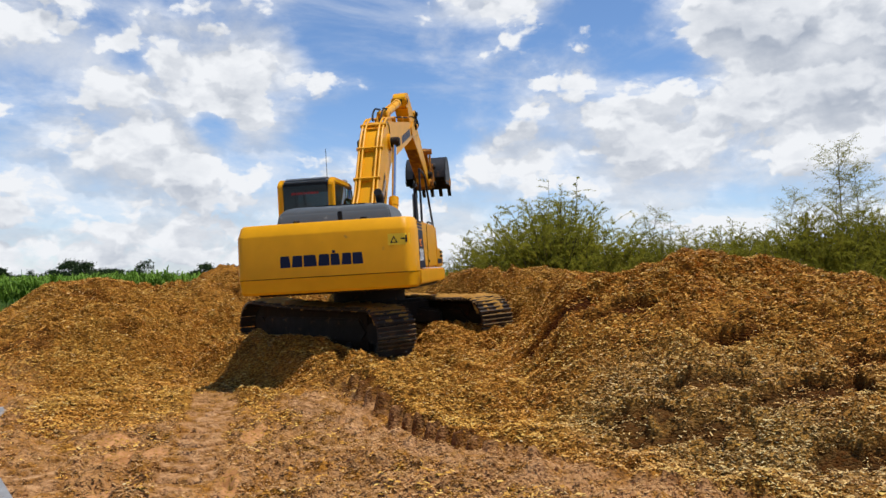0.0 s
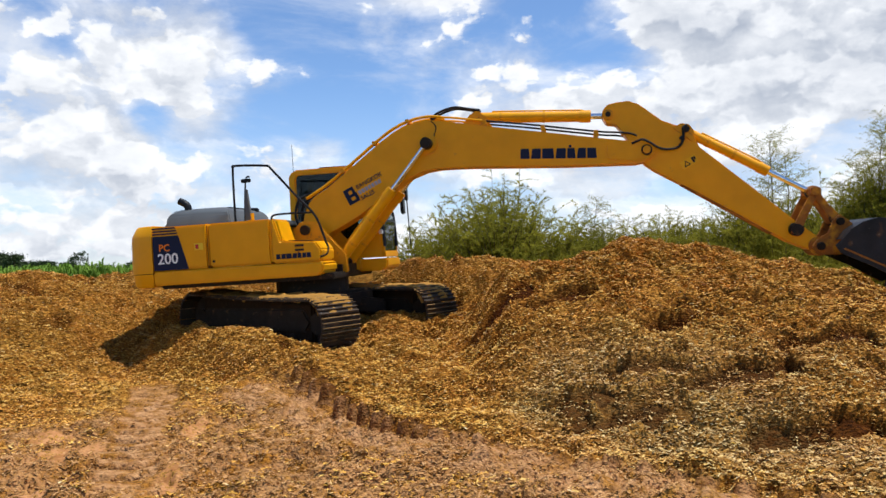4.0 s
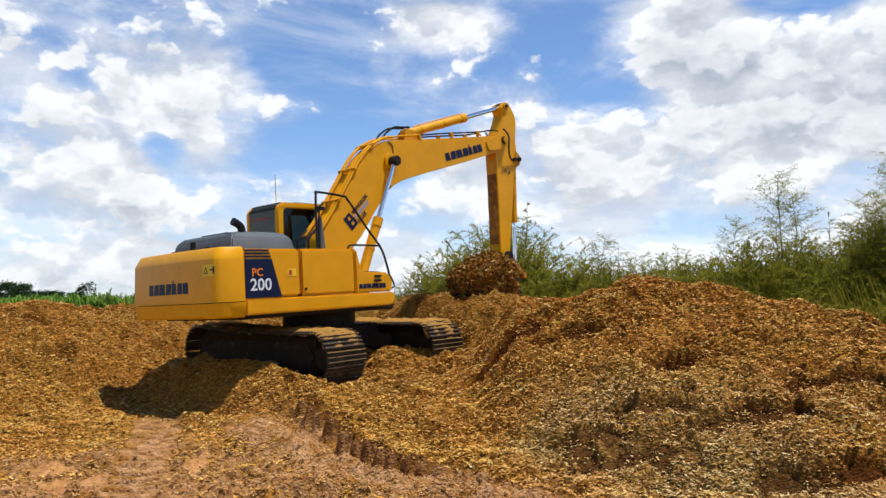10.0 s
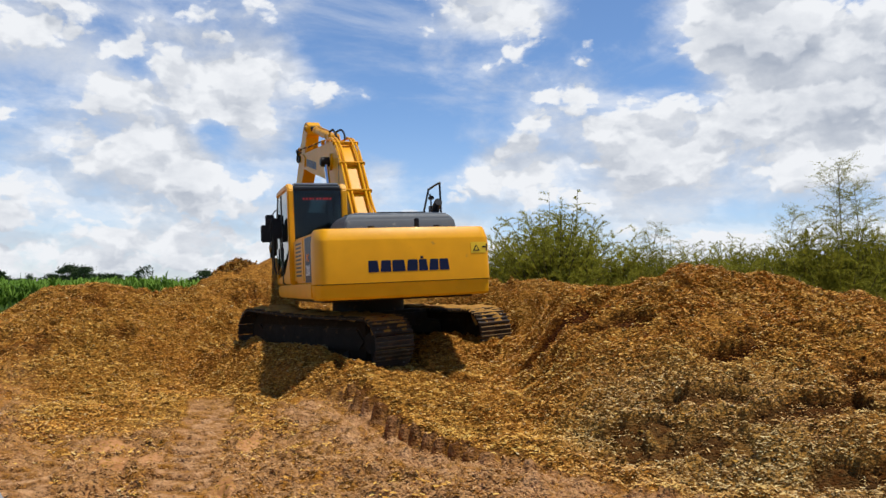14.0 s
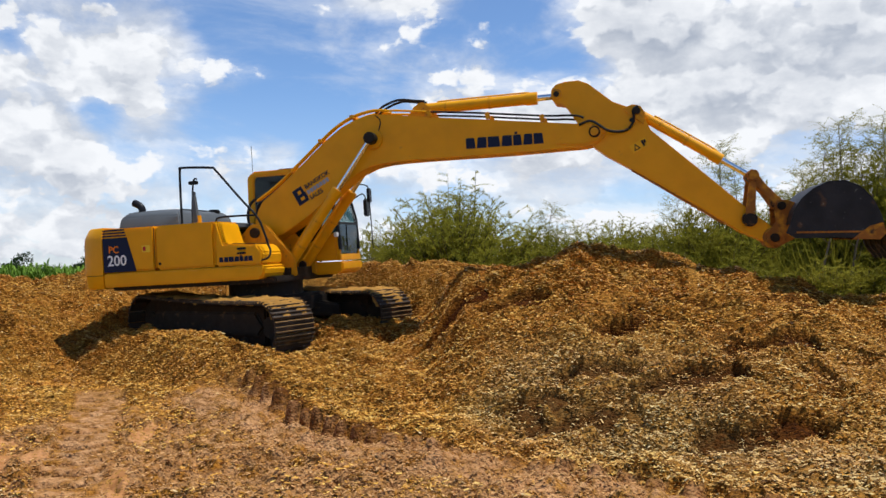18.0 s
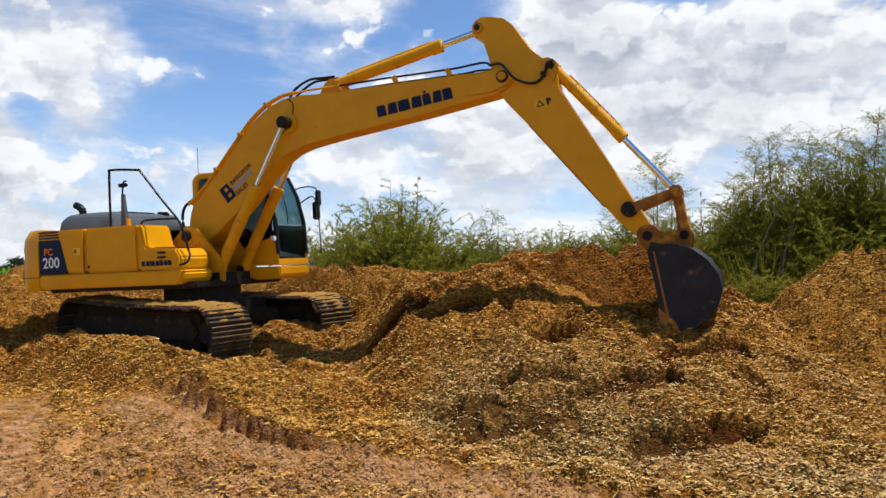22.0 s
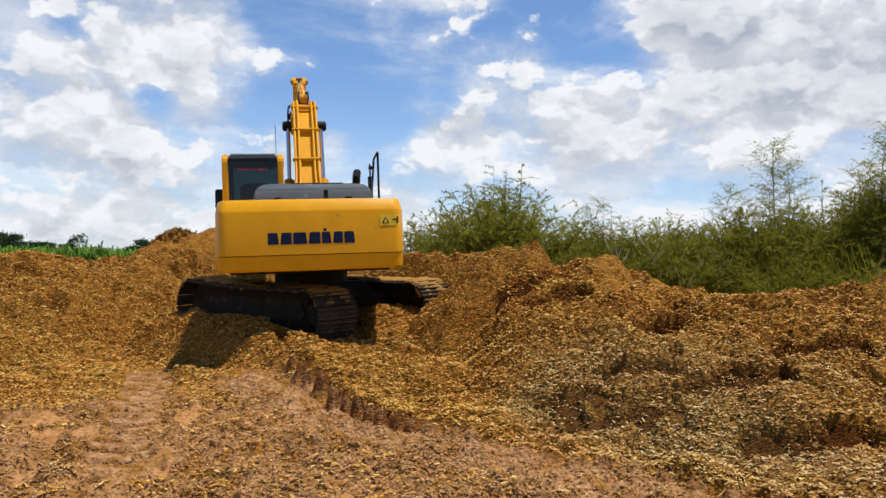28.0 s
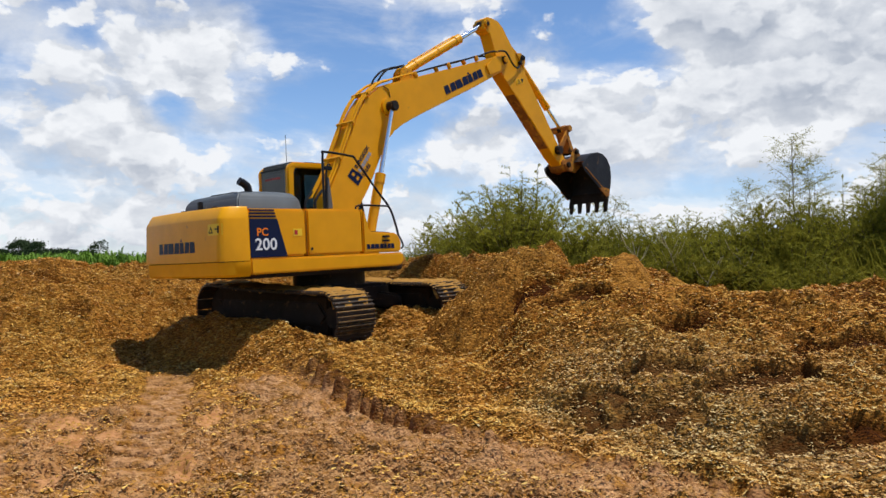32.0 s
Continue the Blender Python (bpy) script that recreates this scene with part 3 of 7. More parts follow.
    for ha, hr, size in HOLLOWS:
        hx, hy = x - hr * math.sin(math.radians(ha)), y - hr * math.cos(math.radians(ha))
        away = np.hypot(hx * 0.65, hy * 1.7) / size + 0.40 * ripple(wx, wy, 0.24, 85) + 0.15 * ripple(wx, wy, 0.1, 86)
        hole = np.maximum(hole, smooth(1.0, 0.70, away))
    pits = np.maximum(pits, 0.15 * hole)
    press, pressed, grooved = 0, 0, 0
    for a, b in TYRES:
        s, o = along(x, y, [a, b])
        inside = smooth(0.30, 0.22, np.abs(o) + 0.07 * ripple(x, y, 0.2, 93) + 0.05 * ripple(x, y, 0.6, 77)) * smooth(0.1, 1.5, s + 0.4 * ripple(x, y, 0.45, 97)) * smooth(6.1, 5.6, s)
        lug = np.cos((s + np.abs(o) * 0.45 + 0.03 * ripple(x, y, 0.3, 94)) / 0.34 * math.tau)
        press = press + inside * (0.10 * smooth(-0.5, 0.1, lug) - 0.10) + 0.035 * np.exp(-((np.abs(o) - 0.40) / 0.08) ** 2) * smooth(0.1, 0.6, s) * smooth(6.1, 5.6, s) * (0.6 + 0.4 * ripple(x, y, 0.3, 95))
        pressed = np.maximum(pressed, inside)
        grooved = np.maximum(grooved, inside * smooth(-0.1, -0.7, lug) * (0.8 + 0.5 * ripple(x, y, 0.25, 98)))
    bare = np.maximum(bare * (1 - 0.8 * pressed), pressed * (0.12 + 0.30 * ripple(x, y, 0.35, 96)))
    z = z + rough * (1 - 0.85 * pressed) * ((lumps - pits) * (1 - clay) + mud * clay * (1 - 0.35 * bare))
    # cleat marks of the crawler: a broken step with teeth, and the clay thrown up beside it
    notch = smooth(0.1, 0.9, 0.5 + 0.5 * np.cos(step / 0.27 * math.tau + ripple(x, y, 0.5, 90)))
    deep = (0.24 + 0.08 * ripple(x, y, 0.8, 91)) * smooth(1.3, 2.3, step) * (1 - 0.75 * smooth(4.4, 5.2, step + 0.4 * ripple(x, y, 0.5, 89)))
    z -= deep * smooth(-0.035, 0.035, side - 0.20 * notch + 0.05 * ripple(x, y, 0.4, 92)) * smooth(0.80, 0.40, side)
    z += 0.08 * np.exp(-((side - 0.85) / 0.2) ** 2) * smooth(10, 9, r) * (0.4 + 0.6 * notch)
    z += press
    _, inner = along(x, y, ROAD_EDGE)
    z -= 0.30 * smooth(-0.04, 0.20, inner + 0.05 * ripple(x, y, 0.4, 78)) * smooth(-1.4, -2.0, x) * smooth(13, 11, r)
    soil = np.maximum(clay * 0.6, np.maximum(pressed, smooth(0.0, 0.25, side) * smooth(1.5, 1.0, side) * smooth(10.6, 9.4, r)))
    # damp chips in hollows and pits with their shade; ruts hold painted shade only
    damp_and_shade = np.maximum(np.maximum(hole, smooth(0.03, 0.10, pits) * 0.6), grooved)
    # shade in the notches of the cleat step, painted dark
    damp_and_shade = np.maximum(damp_and_shade, 0.9 * notch * smooth(-0.06, 0.0, side) * smooth(0.32, 0.20, side + 0.06 * ripple(x, y, 0.2, 99)) * smooth(1.3, 2.3, step) * (1 - 0.6 * smooth(4.4, 5.2, step)))
    return z, np.clip(bare, 0, 1), np.clip(grey, 0, 1), np.clip(red, 0, 1), np.clip(soil, 0, 1), np.clip(damp_and_shade, 0, 1)


def ground_material():
    m = bpy.data.materials.new("chips_and_clay")
    m.use_nodes = True
    nt = m.node_tree
    n, link = nt.nodes.new, nt.links.new
    b = nt.nodes["Principled BSDF"]
    b.inputs["Roughness"].default_value, b.inputs["Specular IOR Level"].default_value = 0.9, 0.06
    where = n("ShaderNodeTexCoord").outputs["Object"]

    def mixed(fac, c1, c2, how="MIX"):
        x = n("ShaderNodeMix")
        x.data_type, x.blend_type = "RGBA", how
        for value, slot in ((fac, x.inputs[0]), (c1, x.inputs[6]), (c2, x.inputs[7])):
            if hasattr(value, "links"):
                link(value, slot)
            else:
                slot.default_value = value if isinstance(value, float) else (*value, 1)
        return x.outputs[2]

    def cloud(size, lo, hi, detail=6.0):
        t, r = n("ShaderNodeTexNoise"), n("ShaderNodeMapRange")
        t.inputs["Scale"].default_value, t.inputs["Detail"].default_value = size, detail
        link(where, t.inputs["Vector"])
        r.inputs["From Min"].default_value, r.inputs["From Max"].default_value = lo, hi
        link(t.outputs["Fac"], r.inputs["Value"])
        return r.outputs[0], t.outputs["Fac"]

    def cells(size, stretch):
        k, v = n("ShaderNodeMapping"), n("ShaderNodeTexVoronoi")
        k.inputs["Scale"].default_value = stretch
        link(where, k.inputs["Vector"])
        v.inputs["Scale"].default_value = size
        link(k.outputs[0], v.inputs["Vector"])
        return v

    big, small = cells(27, (1, 1.7, 1.5)), cells(80, (1.6, 1, 1.3))
    tone = n("ShaderNodeValToRGB")
    e = tone.color_ramp.elements
    e[0].position, e[0].color = 0.0, (0.040, 0.015, 0.003, 1)
    e[1].position, e[1].color = 1.0, (0.58, 0.315, 0.070, 1)
    for at, c in ((0.25, (0.165, 0.068, 0.008)), (0.75, (0.41, 0.188, 0.023))):
        e.new(at).color = (*c, 1)
    pick = n("ShaderNodeSeparateColor")
    link(big.outputs["Color"], pick.inputs[0])
    link(pick.outputs[0], tone.inputs[0])
    tone2 = n("ShaderNodeValToRGB")
    e = tone2.color_ramp.elements
    e[0].color, e[1].color = (0.060, 0.023, 0.004, 1), (0.52, 0.270, 0.050, 1)
    pick2 = n("ShaderNodeSeparateColor")
    link(small.outputs["Color"], pick2.inputs[0])
    link(pick2.outputs[0], tone2.inputs[0])
    chips = mixed(0.35, tone.outputs[0], tone2.outputs[0])
    damp_and_shade, _ = cloud(0.7, 0.42, 0.62)
    chips = mixed(damp_and_shade, mixed(1.0, chips, (0.90, 0.82, 0.72), "MULTIPLY"), chips)
    wet = n("ShaderNodeAttribute")
    wet.attribute_name = "red"
    chips = mixed(wet.outputs["Fac"], chips, mixed(1.0, chips, (0.92, 0.77, 0.65), "MULTIPLY"))
    # dark damp chips laid bare in the hollows; shade of pits and ruts painted in
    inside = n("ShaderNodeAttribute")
    inside.attribute_name = "damp_and_shade"
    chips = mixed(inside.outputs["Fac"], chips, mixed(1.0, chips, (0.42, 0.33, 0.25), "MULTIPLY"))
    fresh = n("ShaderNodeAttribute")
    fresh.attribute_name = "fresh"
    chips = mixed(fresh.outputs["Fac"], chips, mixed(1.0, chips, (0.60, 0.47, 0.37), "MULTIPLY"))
    grey = n("ShaderNodeAttribute")
    grey.attribute_name = "grey"
    pale = n("ShaderNodeValToRGB")
    e = pale.color_ramp.elements
    e[0].color, e[1].color = (0.09, 0.045, 0.008, 1), (0.58, 0.40, 0.14, 1)
    link(pick.outputs[1], pale.inputs[0])
    chips = mixed(grey.outputs["Fac"], chips, pale.outputs[0])
    soil, fine = cloud(5.0, 0.35, 0.65, 9.0)
    clay = mixed(soil, (0.33, 0.142, 0.045), (0.50, 0.245, 0.100))
    muddy, _ = cloud(9.0, 0.40, 0.60, 8.0)
    earth = mixed(muddy, (0.26, 0.122, 0.044), (0.51, 0.278, 0.122))
    trodden = n("ShaderNodeAttribute")
    trodden.attribute_name = "soil"
    tread = n("ShaderNodeMath")
    tread.operation = "MULTIPLY"
    link(trodden.outputs["Fac"], tread.inputs[0])
    worn, _ = cloud(4.5, 0.36, 0.56, 8.0)
    link(worn, tread.inputs[1])
    chips = mixed(tread.outputs[0], chips, earth)
    spots, _ = cloud(24.0, 0.50, 0.62)
    clay = mixed(spots, clay, tone2.outputs[0])
    mark = n("ShaderNodeAttribute")
    mark.attribute_name = "clay"
    colour = mixed(mark.outputs["Fac"], chips, clay)
    # hollows, ruts and cleat notches darkened once more for their shade
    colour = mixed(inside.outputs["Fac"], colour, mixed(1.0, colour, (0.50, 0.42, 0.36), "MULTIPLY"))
    field = n("ShaderNodeAttribute")
    field.attribute_name = "grass"
    patch, _ = cloud(0.4, 0.35, 0.65)
    colour = mixed(field.outputs["Fac"], colour, mixed(patch, (0.035, 0.075, 0.012), (0.075, 0.12, 0.025)))
    link(colour, b.inputs["Base Color"])
    lump = n("ShaderNodeTexNoise")
    lump.inputs["Scale"].default_value, lump.inputs["Detail"].default_value, lump.inputs["Roughness"].default_value = 12.5, 4.0, 0.66
    link(where, lump.inputs["Vector"])
    add = n("ShaderNodeMath")
    add.operation = "MULTIPLY_ADD"
    link(big.outputs["Distance"], add.inputs[0])
    add.inputs[1].default_value = -0.35
    link(lump.outputs["Fac"], add.inputs[2])
    k = n("ShaderNodeBump")
    k.inputs["Strength"].default_value, k.inputs["Distance"].default_value = 1.0, 0.06
    link(add.outputs[0], k.inputs["Height"])
    patchy, _ = cloud(0.9, 0.30, 0.62, 3.0)
    soft, firm = n("ShaderNodeMath"), n("ShaderNodeMath")
    soft.operation, firm.operation = "MULTIPLY_ADD", "MULTIPLY_ADD"
    link(patchy, soft.inputs[0])
    soft.inputs[1].default_value, soft.inputs[2].default_value = 0.35, 0.65
    link(mark.outputs["Fac"], firm.inputs[0])
    firm.inputs[1].default_value = -0.55
    link(soft.outputs[0], firm.inputs[2])
    firm.use_clamp = True
    calm = n("ShaderNodeMath")
    calm.operation, calm.use_clamp = "MULTIPLY_ADD", True
    link(trodden.outputs["Fac"], calm.inputs[0])
    calm.inputs[1].default_value = -0.05
    link(firm.outputs[0], calm.inputs[2])
    link(calm.outputs[0], k.inputs["Strength"])
    link(k.outputs[0], b.inputs["Normal"])
    return m


GROUND = ground_material()


def with_marks(ob, **marks):
    for name, values in marks.items():
        a = ob.data.attributes.new(name, "FLOAT", "POINT")
        a.data.foreach_set("value", np.asarray(values, np.float32))
    return ob


def quick_mesh(name, verts, faces, material):
    me = bpy.data.meshes.new(name)
    me.vertices.add(len(verts))
    me.vertices.foreach_set("co", np.asarray(verts, np.float32).ravel())
    size = faces.shape[1]
    me.loops.add(faces.size)
    me.loops.foreach_set("vertex_index", faces.astype(np.int32).ravel())
    me.polygons.add(len(faces))
    me.polygons.foreach_set("loop_start", np.arange(0, faces.size, size, dtype=np.int32))
    me.update(calc_edges=True)
    me.materials.append(material)
    return me


def lay_ground():
    radii = np.concatenate([[0.02, 1.0, 2.0, 3.0, 3.6], np.exp(np.arange(math.log(4.0), math.log(15.5), 0.0024)), np.exp(np.arange(math.log(15.53), math.log(24.0), 0.006)),
                            np.exp(np.arange(math.log(24.2), math.log(4500.0), 0.09))])
    turns = np.concatenate([np.arange(-36, 46.5, 0.11), np.arange(48, 322, 6.0)])
    rr, aa = np.meshgrid(radii, np.radians(turns), indexing="ij")
    x, y = rr * np.sin(aa) + 0.3 * smooth(3, 0, rr), rr * np.cos(aa) + 0.2 * smooth(3, 0, rr)
    z, clay, grey, red, soil, damp_and_shade = land(x, y, True)
    far = smooth(16, 21, rr + ripple(x, y, 3, 40)) * np.clip(1 - (z - 0.35) * 2, 0, 1)
    rows, cols = rr.shape
    i = np.arange(rows * cols).reshape(rows, cols)
    a, b = i[:-1], i[1:]
    quads = np.stack([a, np.roll(a, -1, 1), np.roll(b, -1, 1), b], -1).reshape(-1, 4)
    me = quick_mesh("ground", np.stack([x, y, z], -1).reshape(-1, 3), quads, GROUND)
    me.polygons.foreach_set("use_smooth", np.ones(len(quads), bool))
    ob = new("ground", me)
    with_marks(ob, damp_and_shade=damp_and_shade.ravel(), soil=soil.ravel(), clay=clay.ravel() * (1 - far.ravel()), grey=grey.ravel(), red=red.ravel(), grass=far.ravel())
    return tagged(ob, "brown wood chips and pale clay with wheel marks", "ground", kind="structure")


lay_ground()


def flake_material(name="chip_flakes", dim=1.0):
    """Loose chips, each with a tone of its own: dark brown, tan, straw and a few bleached ones."""
    m = bpy.data.materials.new(name)
    m.use_nodes = True
    nt = m.node_tree
    n, link = nt.nodes.new, nt.links.new
    b = nt.nodes["Principled BSDF"]
    b.inputs["Roughness"].default_value, b.inputs["Specular IOR Level"].default_value = 0.62, 0.12
    r = n("ShaderNodeValToRGB")
    e = r.color_ramp.elements
    e[0].color, e[1].color = (0.080 * dim, 0.032 * dim, 0.005 * dim, 1), (0.66 * dim, 0.54 * dim, 0.30 * dim, 1)
    e[1].position = 1.0
    for at, c in ((0.07, (0.18, 0.076, 0.009)), (0.35, (0.48, 0.228, 0.032)), (0.70, (0.67, 0.366, 0.062)), (0.92, (0.77, 0.495, 0.125)), (0.97, (0.72, 0.50, 0.20))):
        e.new(at).color = (*(v * dim for v in c), 1)
    link(n("ShaderNodeNewGeometry").outputs["Random Per Island"], r.inputs[0])
    grain = n("ShaderNodeTexNoise")
    grain.inputs["Scale"].default_value = 1.1
    tint = n("ShaderNodeValToRGB")
    e = tint.color_ramp.elements
    e[0].position, e[0].color, e[1].position, e[1].color = 0.38, (1.0, 0.87, 0.76, 1), 0.60, (1.0, 1.0, 0.95, 1)
    where = n("ShaderNodeTexCoord").outputs["Object"]
    link(where, grain.inputs["Vector"])
    link(grain.outputs["Fac"], tint.inputs[0])
    x = n("ShaderNodeMix")
    x.data_type, x.blend_type = "RGBA", "MULTIPLY"
    x.inputs[0].default_value = 1.0
    bleached, straw = n("ShaderNodeAttribute"), n("ShaderNodeMix")
    bleached.attribute_name = "grey"
    straw.data_type = "RGBA"
    pale = n("ShaderNodeValToRGB")
    e = pale.color_ramp.elements
    e[0].position, e[0].color, e[1].color = 0.12, (0.06, 0.032, 0.010, 1), (0.72, 0.58, 0.31, 1)
    link(r.inputs[0].links[0].from_socket, pale.inputs[0])
    link(bleached.outputs["Fac"], straw.inputs[0])
    link(r.outputs[0], straw.inputs[6])
    link(pale.outputs[0], straw.inputs[7])
    link(straw.outputs[2], x.inputs[6])
    link(tint.outputs[0], x.inputs[7])
    link(x.outputs[2], b.inputs["Base Color"])
    return m


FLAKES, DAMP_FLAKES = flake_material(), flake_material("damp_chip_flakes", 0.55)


def flakes_at(c, rng, big=1.0):
    """Narrow wood chips, folded along their length, lying at the places given: corners and faces."""
    count = len(c)
    yaw, tip, lean = rng.uniform(0, math.tau, count), rng.normal(0, 0.20, count), rng.normal(0, 0.24, count)
    long, wide = (0.009 + 0.024 * rng.uniform(0, 1, count) ** 1.7) * big, rng.uniform(0.005, 0.010, count) * big
    ax = np.stack([np.cos(yaw) * np.cos(tip), np.sin(yaw) * np.cos(tip), np.sin(tip)], -1)
    ay = np.stack([-np.sin(yaw) * np.cos(lean), np.cos(yaw) * np.cos(lean), np.sin(lean)], -1)
    up = np.cross(ax, ay) * (wide * rng.uniform(-0.5, 0.9, count))[:, None]
    a, b = ax * long[:, None], ay * wide[:, None]
    verts = np.stack([c - a - b * 0.5, c + a * 0.8 - b, c + a + b * 0.6 + up, c - a * 0.85 + b + up], 1).reshape(-1, 3)
    i = np.arange(count)[:, None] * 4
    return verts, np.concatenate([i + [0, 1, 3], i + [1, 2, 3]], 1).reshape(-1, 3)


def flakes(x, y, cut, big=1.0, seed=5):
    rng = np.random.default_rng(seed)
    z = land(x, y, cut)[0]
    return flakes_at(np.stack([x, y, z + rng.uniform(0.0, 0.022, len(x)) * big], -1), rng, big)


def off_tread(x, y, rng):
    """True away from the wheel marks, and now and then in them."""
    near = np.minimum(*(np.abs(along(x, y, [a, b])[1]) for a, b in TYRES))
    return (near > 0.27 + 0.08 * ripple(x, y, 0.3, 76)) | (rng.uniform(0, 1, len(x)) < 0.3)


def strewn(count, seed, near=4.6, far=17.0, clumped=0.35, spread=2.0):
    rng = np.random.default_rng(seed)
    r = (near ** spread + (far ** spread - near ** spread) * rng.uniform(0, 1, count)) ** (1 / spread)
    az = np.radians(rng.uniform(-36, 46, count))
    x, y = r * np.sin(az), r * np.cos(az)
    _, clay, _, _, soil, damp_and_shade = land(x, y, True)
    keep = rng.uniform(0, 1, count) > clay * 0.6 + soil * 1.15 + damp_and_shade * 0.6 + 0.16 + clumped * ripple(x, y, 0.5, 60) + 0.45 * ripple(x, y, 0.13, 62)
    keep &= off_tread(x, y, rng)
    return x[keep], y[keep]


def clods(x, y, cut, seed, least=0.008, more=0.028):
    """Rough crumbs with eight faces each, half sunk in the ground."""
    rng = np.random.default_rng(seed)
    count = len(x)
    z = land(x, y, cut)[0]
    size = least + more * rng.uniform(0, 1, count) ** 3
    c = np.stack([x, y, z + size * 0.3], -1)
    basis = np.linalg.qr(rng.normal(0, 1, (count, 3, 3)))[0]
    verts = np.stack([c + basis[:, k] * (sign * size * rng.uniform(0.5, 1.4, count))[:, None] * [1.3, 1, 0.36] for k in range(3) for sign in (1, -1)], 1).reshape(-1, 3)
    corners = np.array([(a, b, d) for a in (0, 1) for b in (2, 3) for d in (4, 5)])
    return verts, (np.arange(count)[:, None, None] * 6 + corners[None]).reshape(-1, 3)


def earth_material():
    """Dry crumbs of trodden clay, each with a tone of its own."""
    m = paint("clay_crumbs", (0.36, 0.17, 0.06), 0.9, bump=0.3, bump_size=60, grade=0.2, grade_size=8.0)
    nt = m.node_tree
    n, link = nt.nodes.new, nt.links.new
    r = n("ShaderNodeValToRGB")
    e = r.color_ramp.elements
    e[0].color, e[1].color = (0.22, 0.100, 0.030, 1), (0.58, 0.322, 0.130, 1)
    e.new(0.5).color = (0.40, 0.202, 0.066, 1)
    link(n("ShaderNodeNewGeometry").outputs["Random Per Island"], r.inputs[0])
    link(r.outputs[0], nt.nodes["Principled BSDF"].inputs["Base Color"])
    return m


def trodden(count, seed):
    """Places in the trodden yard, thicker along broken bands."""
    rng = np.random.default_rng(seed)
    r = 4.4 * (11.5 / 4.4) ** rng.uniform(0, 1, count)
    az = np.radians(rng.uniform(-36, 22, count))
    x, y = r * np.sin(az), r * np.cos(az)
    _, clay, _, _, soil, _ = land(x, y, True)
    keep = rng.uniform(0, 1, count) < smooth(0.25, 0.6, soil) * (0.75 + 0.5 * ripple(x, y, 0.45, 61)) * (1 - 0.9 * smooth(0.4, 0.8, clay))
    keep &= off_tread(x, y, rng)
    return x[keep], y[keep]


def strew():
    x, y = strewn(600000, 11, spread=2.0)
    verts, faces = flakes(x, y, True, 1.0)
    pale = np.clip(land(x, y, True)[2] * 1.4 + 0.25 * smooth(1.0, 0.4, land(x, y, True)[0]) * smooth(6, 12, np.degrees(np.arctan2(x, y))), 0, 0.6)
    tagged(with_marks(new("wood_chips", quick_mesh("wood_chips", verts, faces, FLAKES)), grey=np.repeat(pale, 4)), "loose brown and tan wood chips strewn on the ground", "wood chips", kind="stuff")
    verts, faces = clods(*strewn(14000, 12, spread=1.0), True, 13)
    tagged(new("chip_crumbs", quick_mesh("chip_crumbs", verts, faces, FLAKES)), "rough brown crumbs of chips strewn on the ground", "wood chips", kind="stuff")


    x, y = trodden(90000, 21)
    verts, faces = flakes(x, y, True, 0.85, 22)
    tagged(new("clay_crumbs", quick_mesh("clay_crumbs", verts, faces, earth_material())), "dry brown crumbs of trodden clay in the yard", "clay crumbs", kind="stuff")


strew()


def yard_bits():
    """A corner of damp concrete road at the yard's edge."""
    bm = bmesh.new()
    rim = [(x + 0.05, y + 0.04) for x, y in ROAD_EDGE] + [(-6.5, 4.0), (-7.4, 7.0), (-7.0, 9.6)]
    lo, hi = [bm.verts.new((x, y, -0.2)) for x, y in rim], [bm.verts.new((x, y, 0.03)) for x, y in rim]
    bm.faces.new(hi[::-1])
    for a in range(len(rim)):
        b = (a + 1) % len(rim)
        bm.faces.new((lo[a], lo[b], hi[b], hi[a]))
    bmesh.ops.recalc_face_normals(bm, faces=bm.faces)
    tagged(part("pavement", bm, CONCRETE, None, "damp grey concrete road edge"), category="pavement", kind="structure")


CONCRETE = paint("damp_concrete", (0.24, 0.23, 0.215), 0.55, spots=(((0.34, 0.33, 0.31), 4.0, 0.4), ((0.14, 0.10, 0.07), 9.0, 0.3)), bump=0.2, bump_size=60, grade=0.2)
yard_bits()


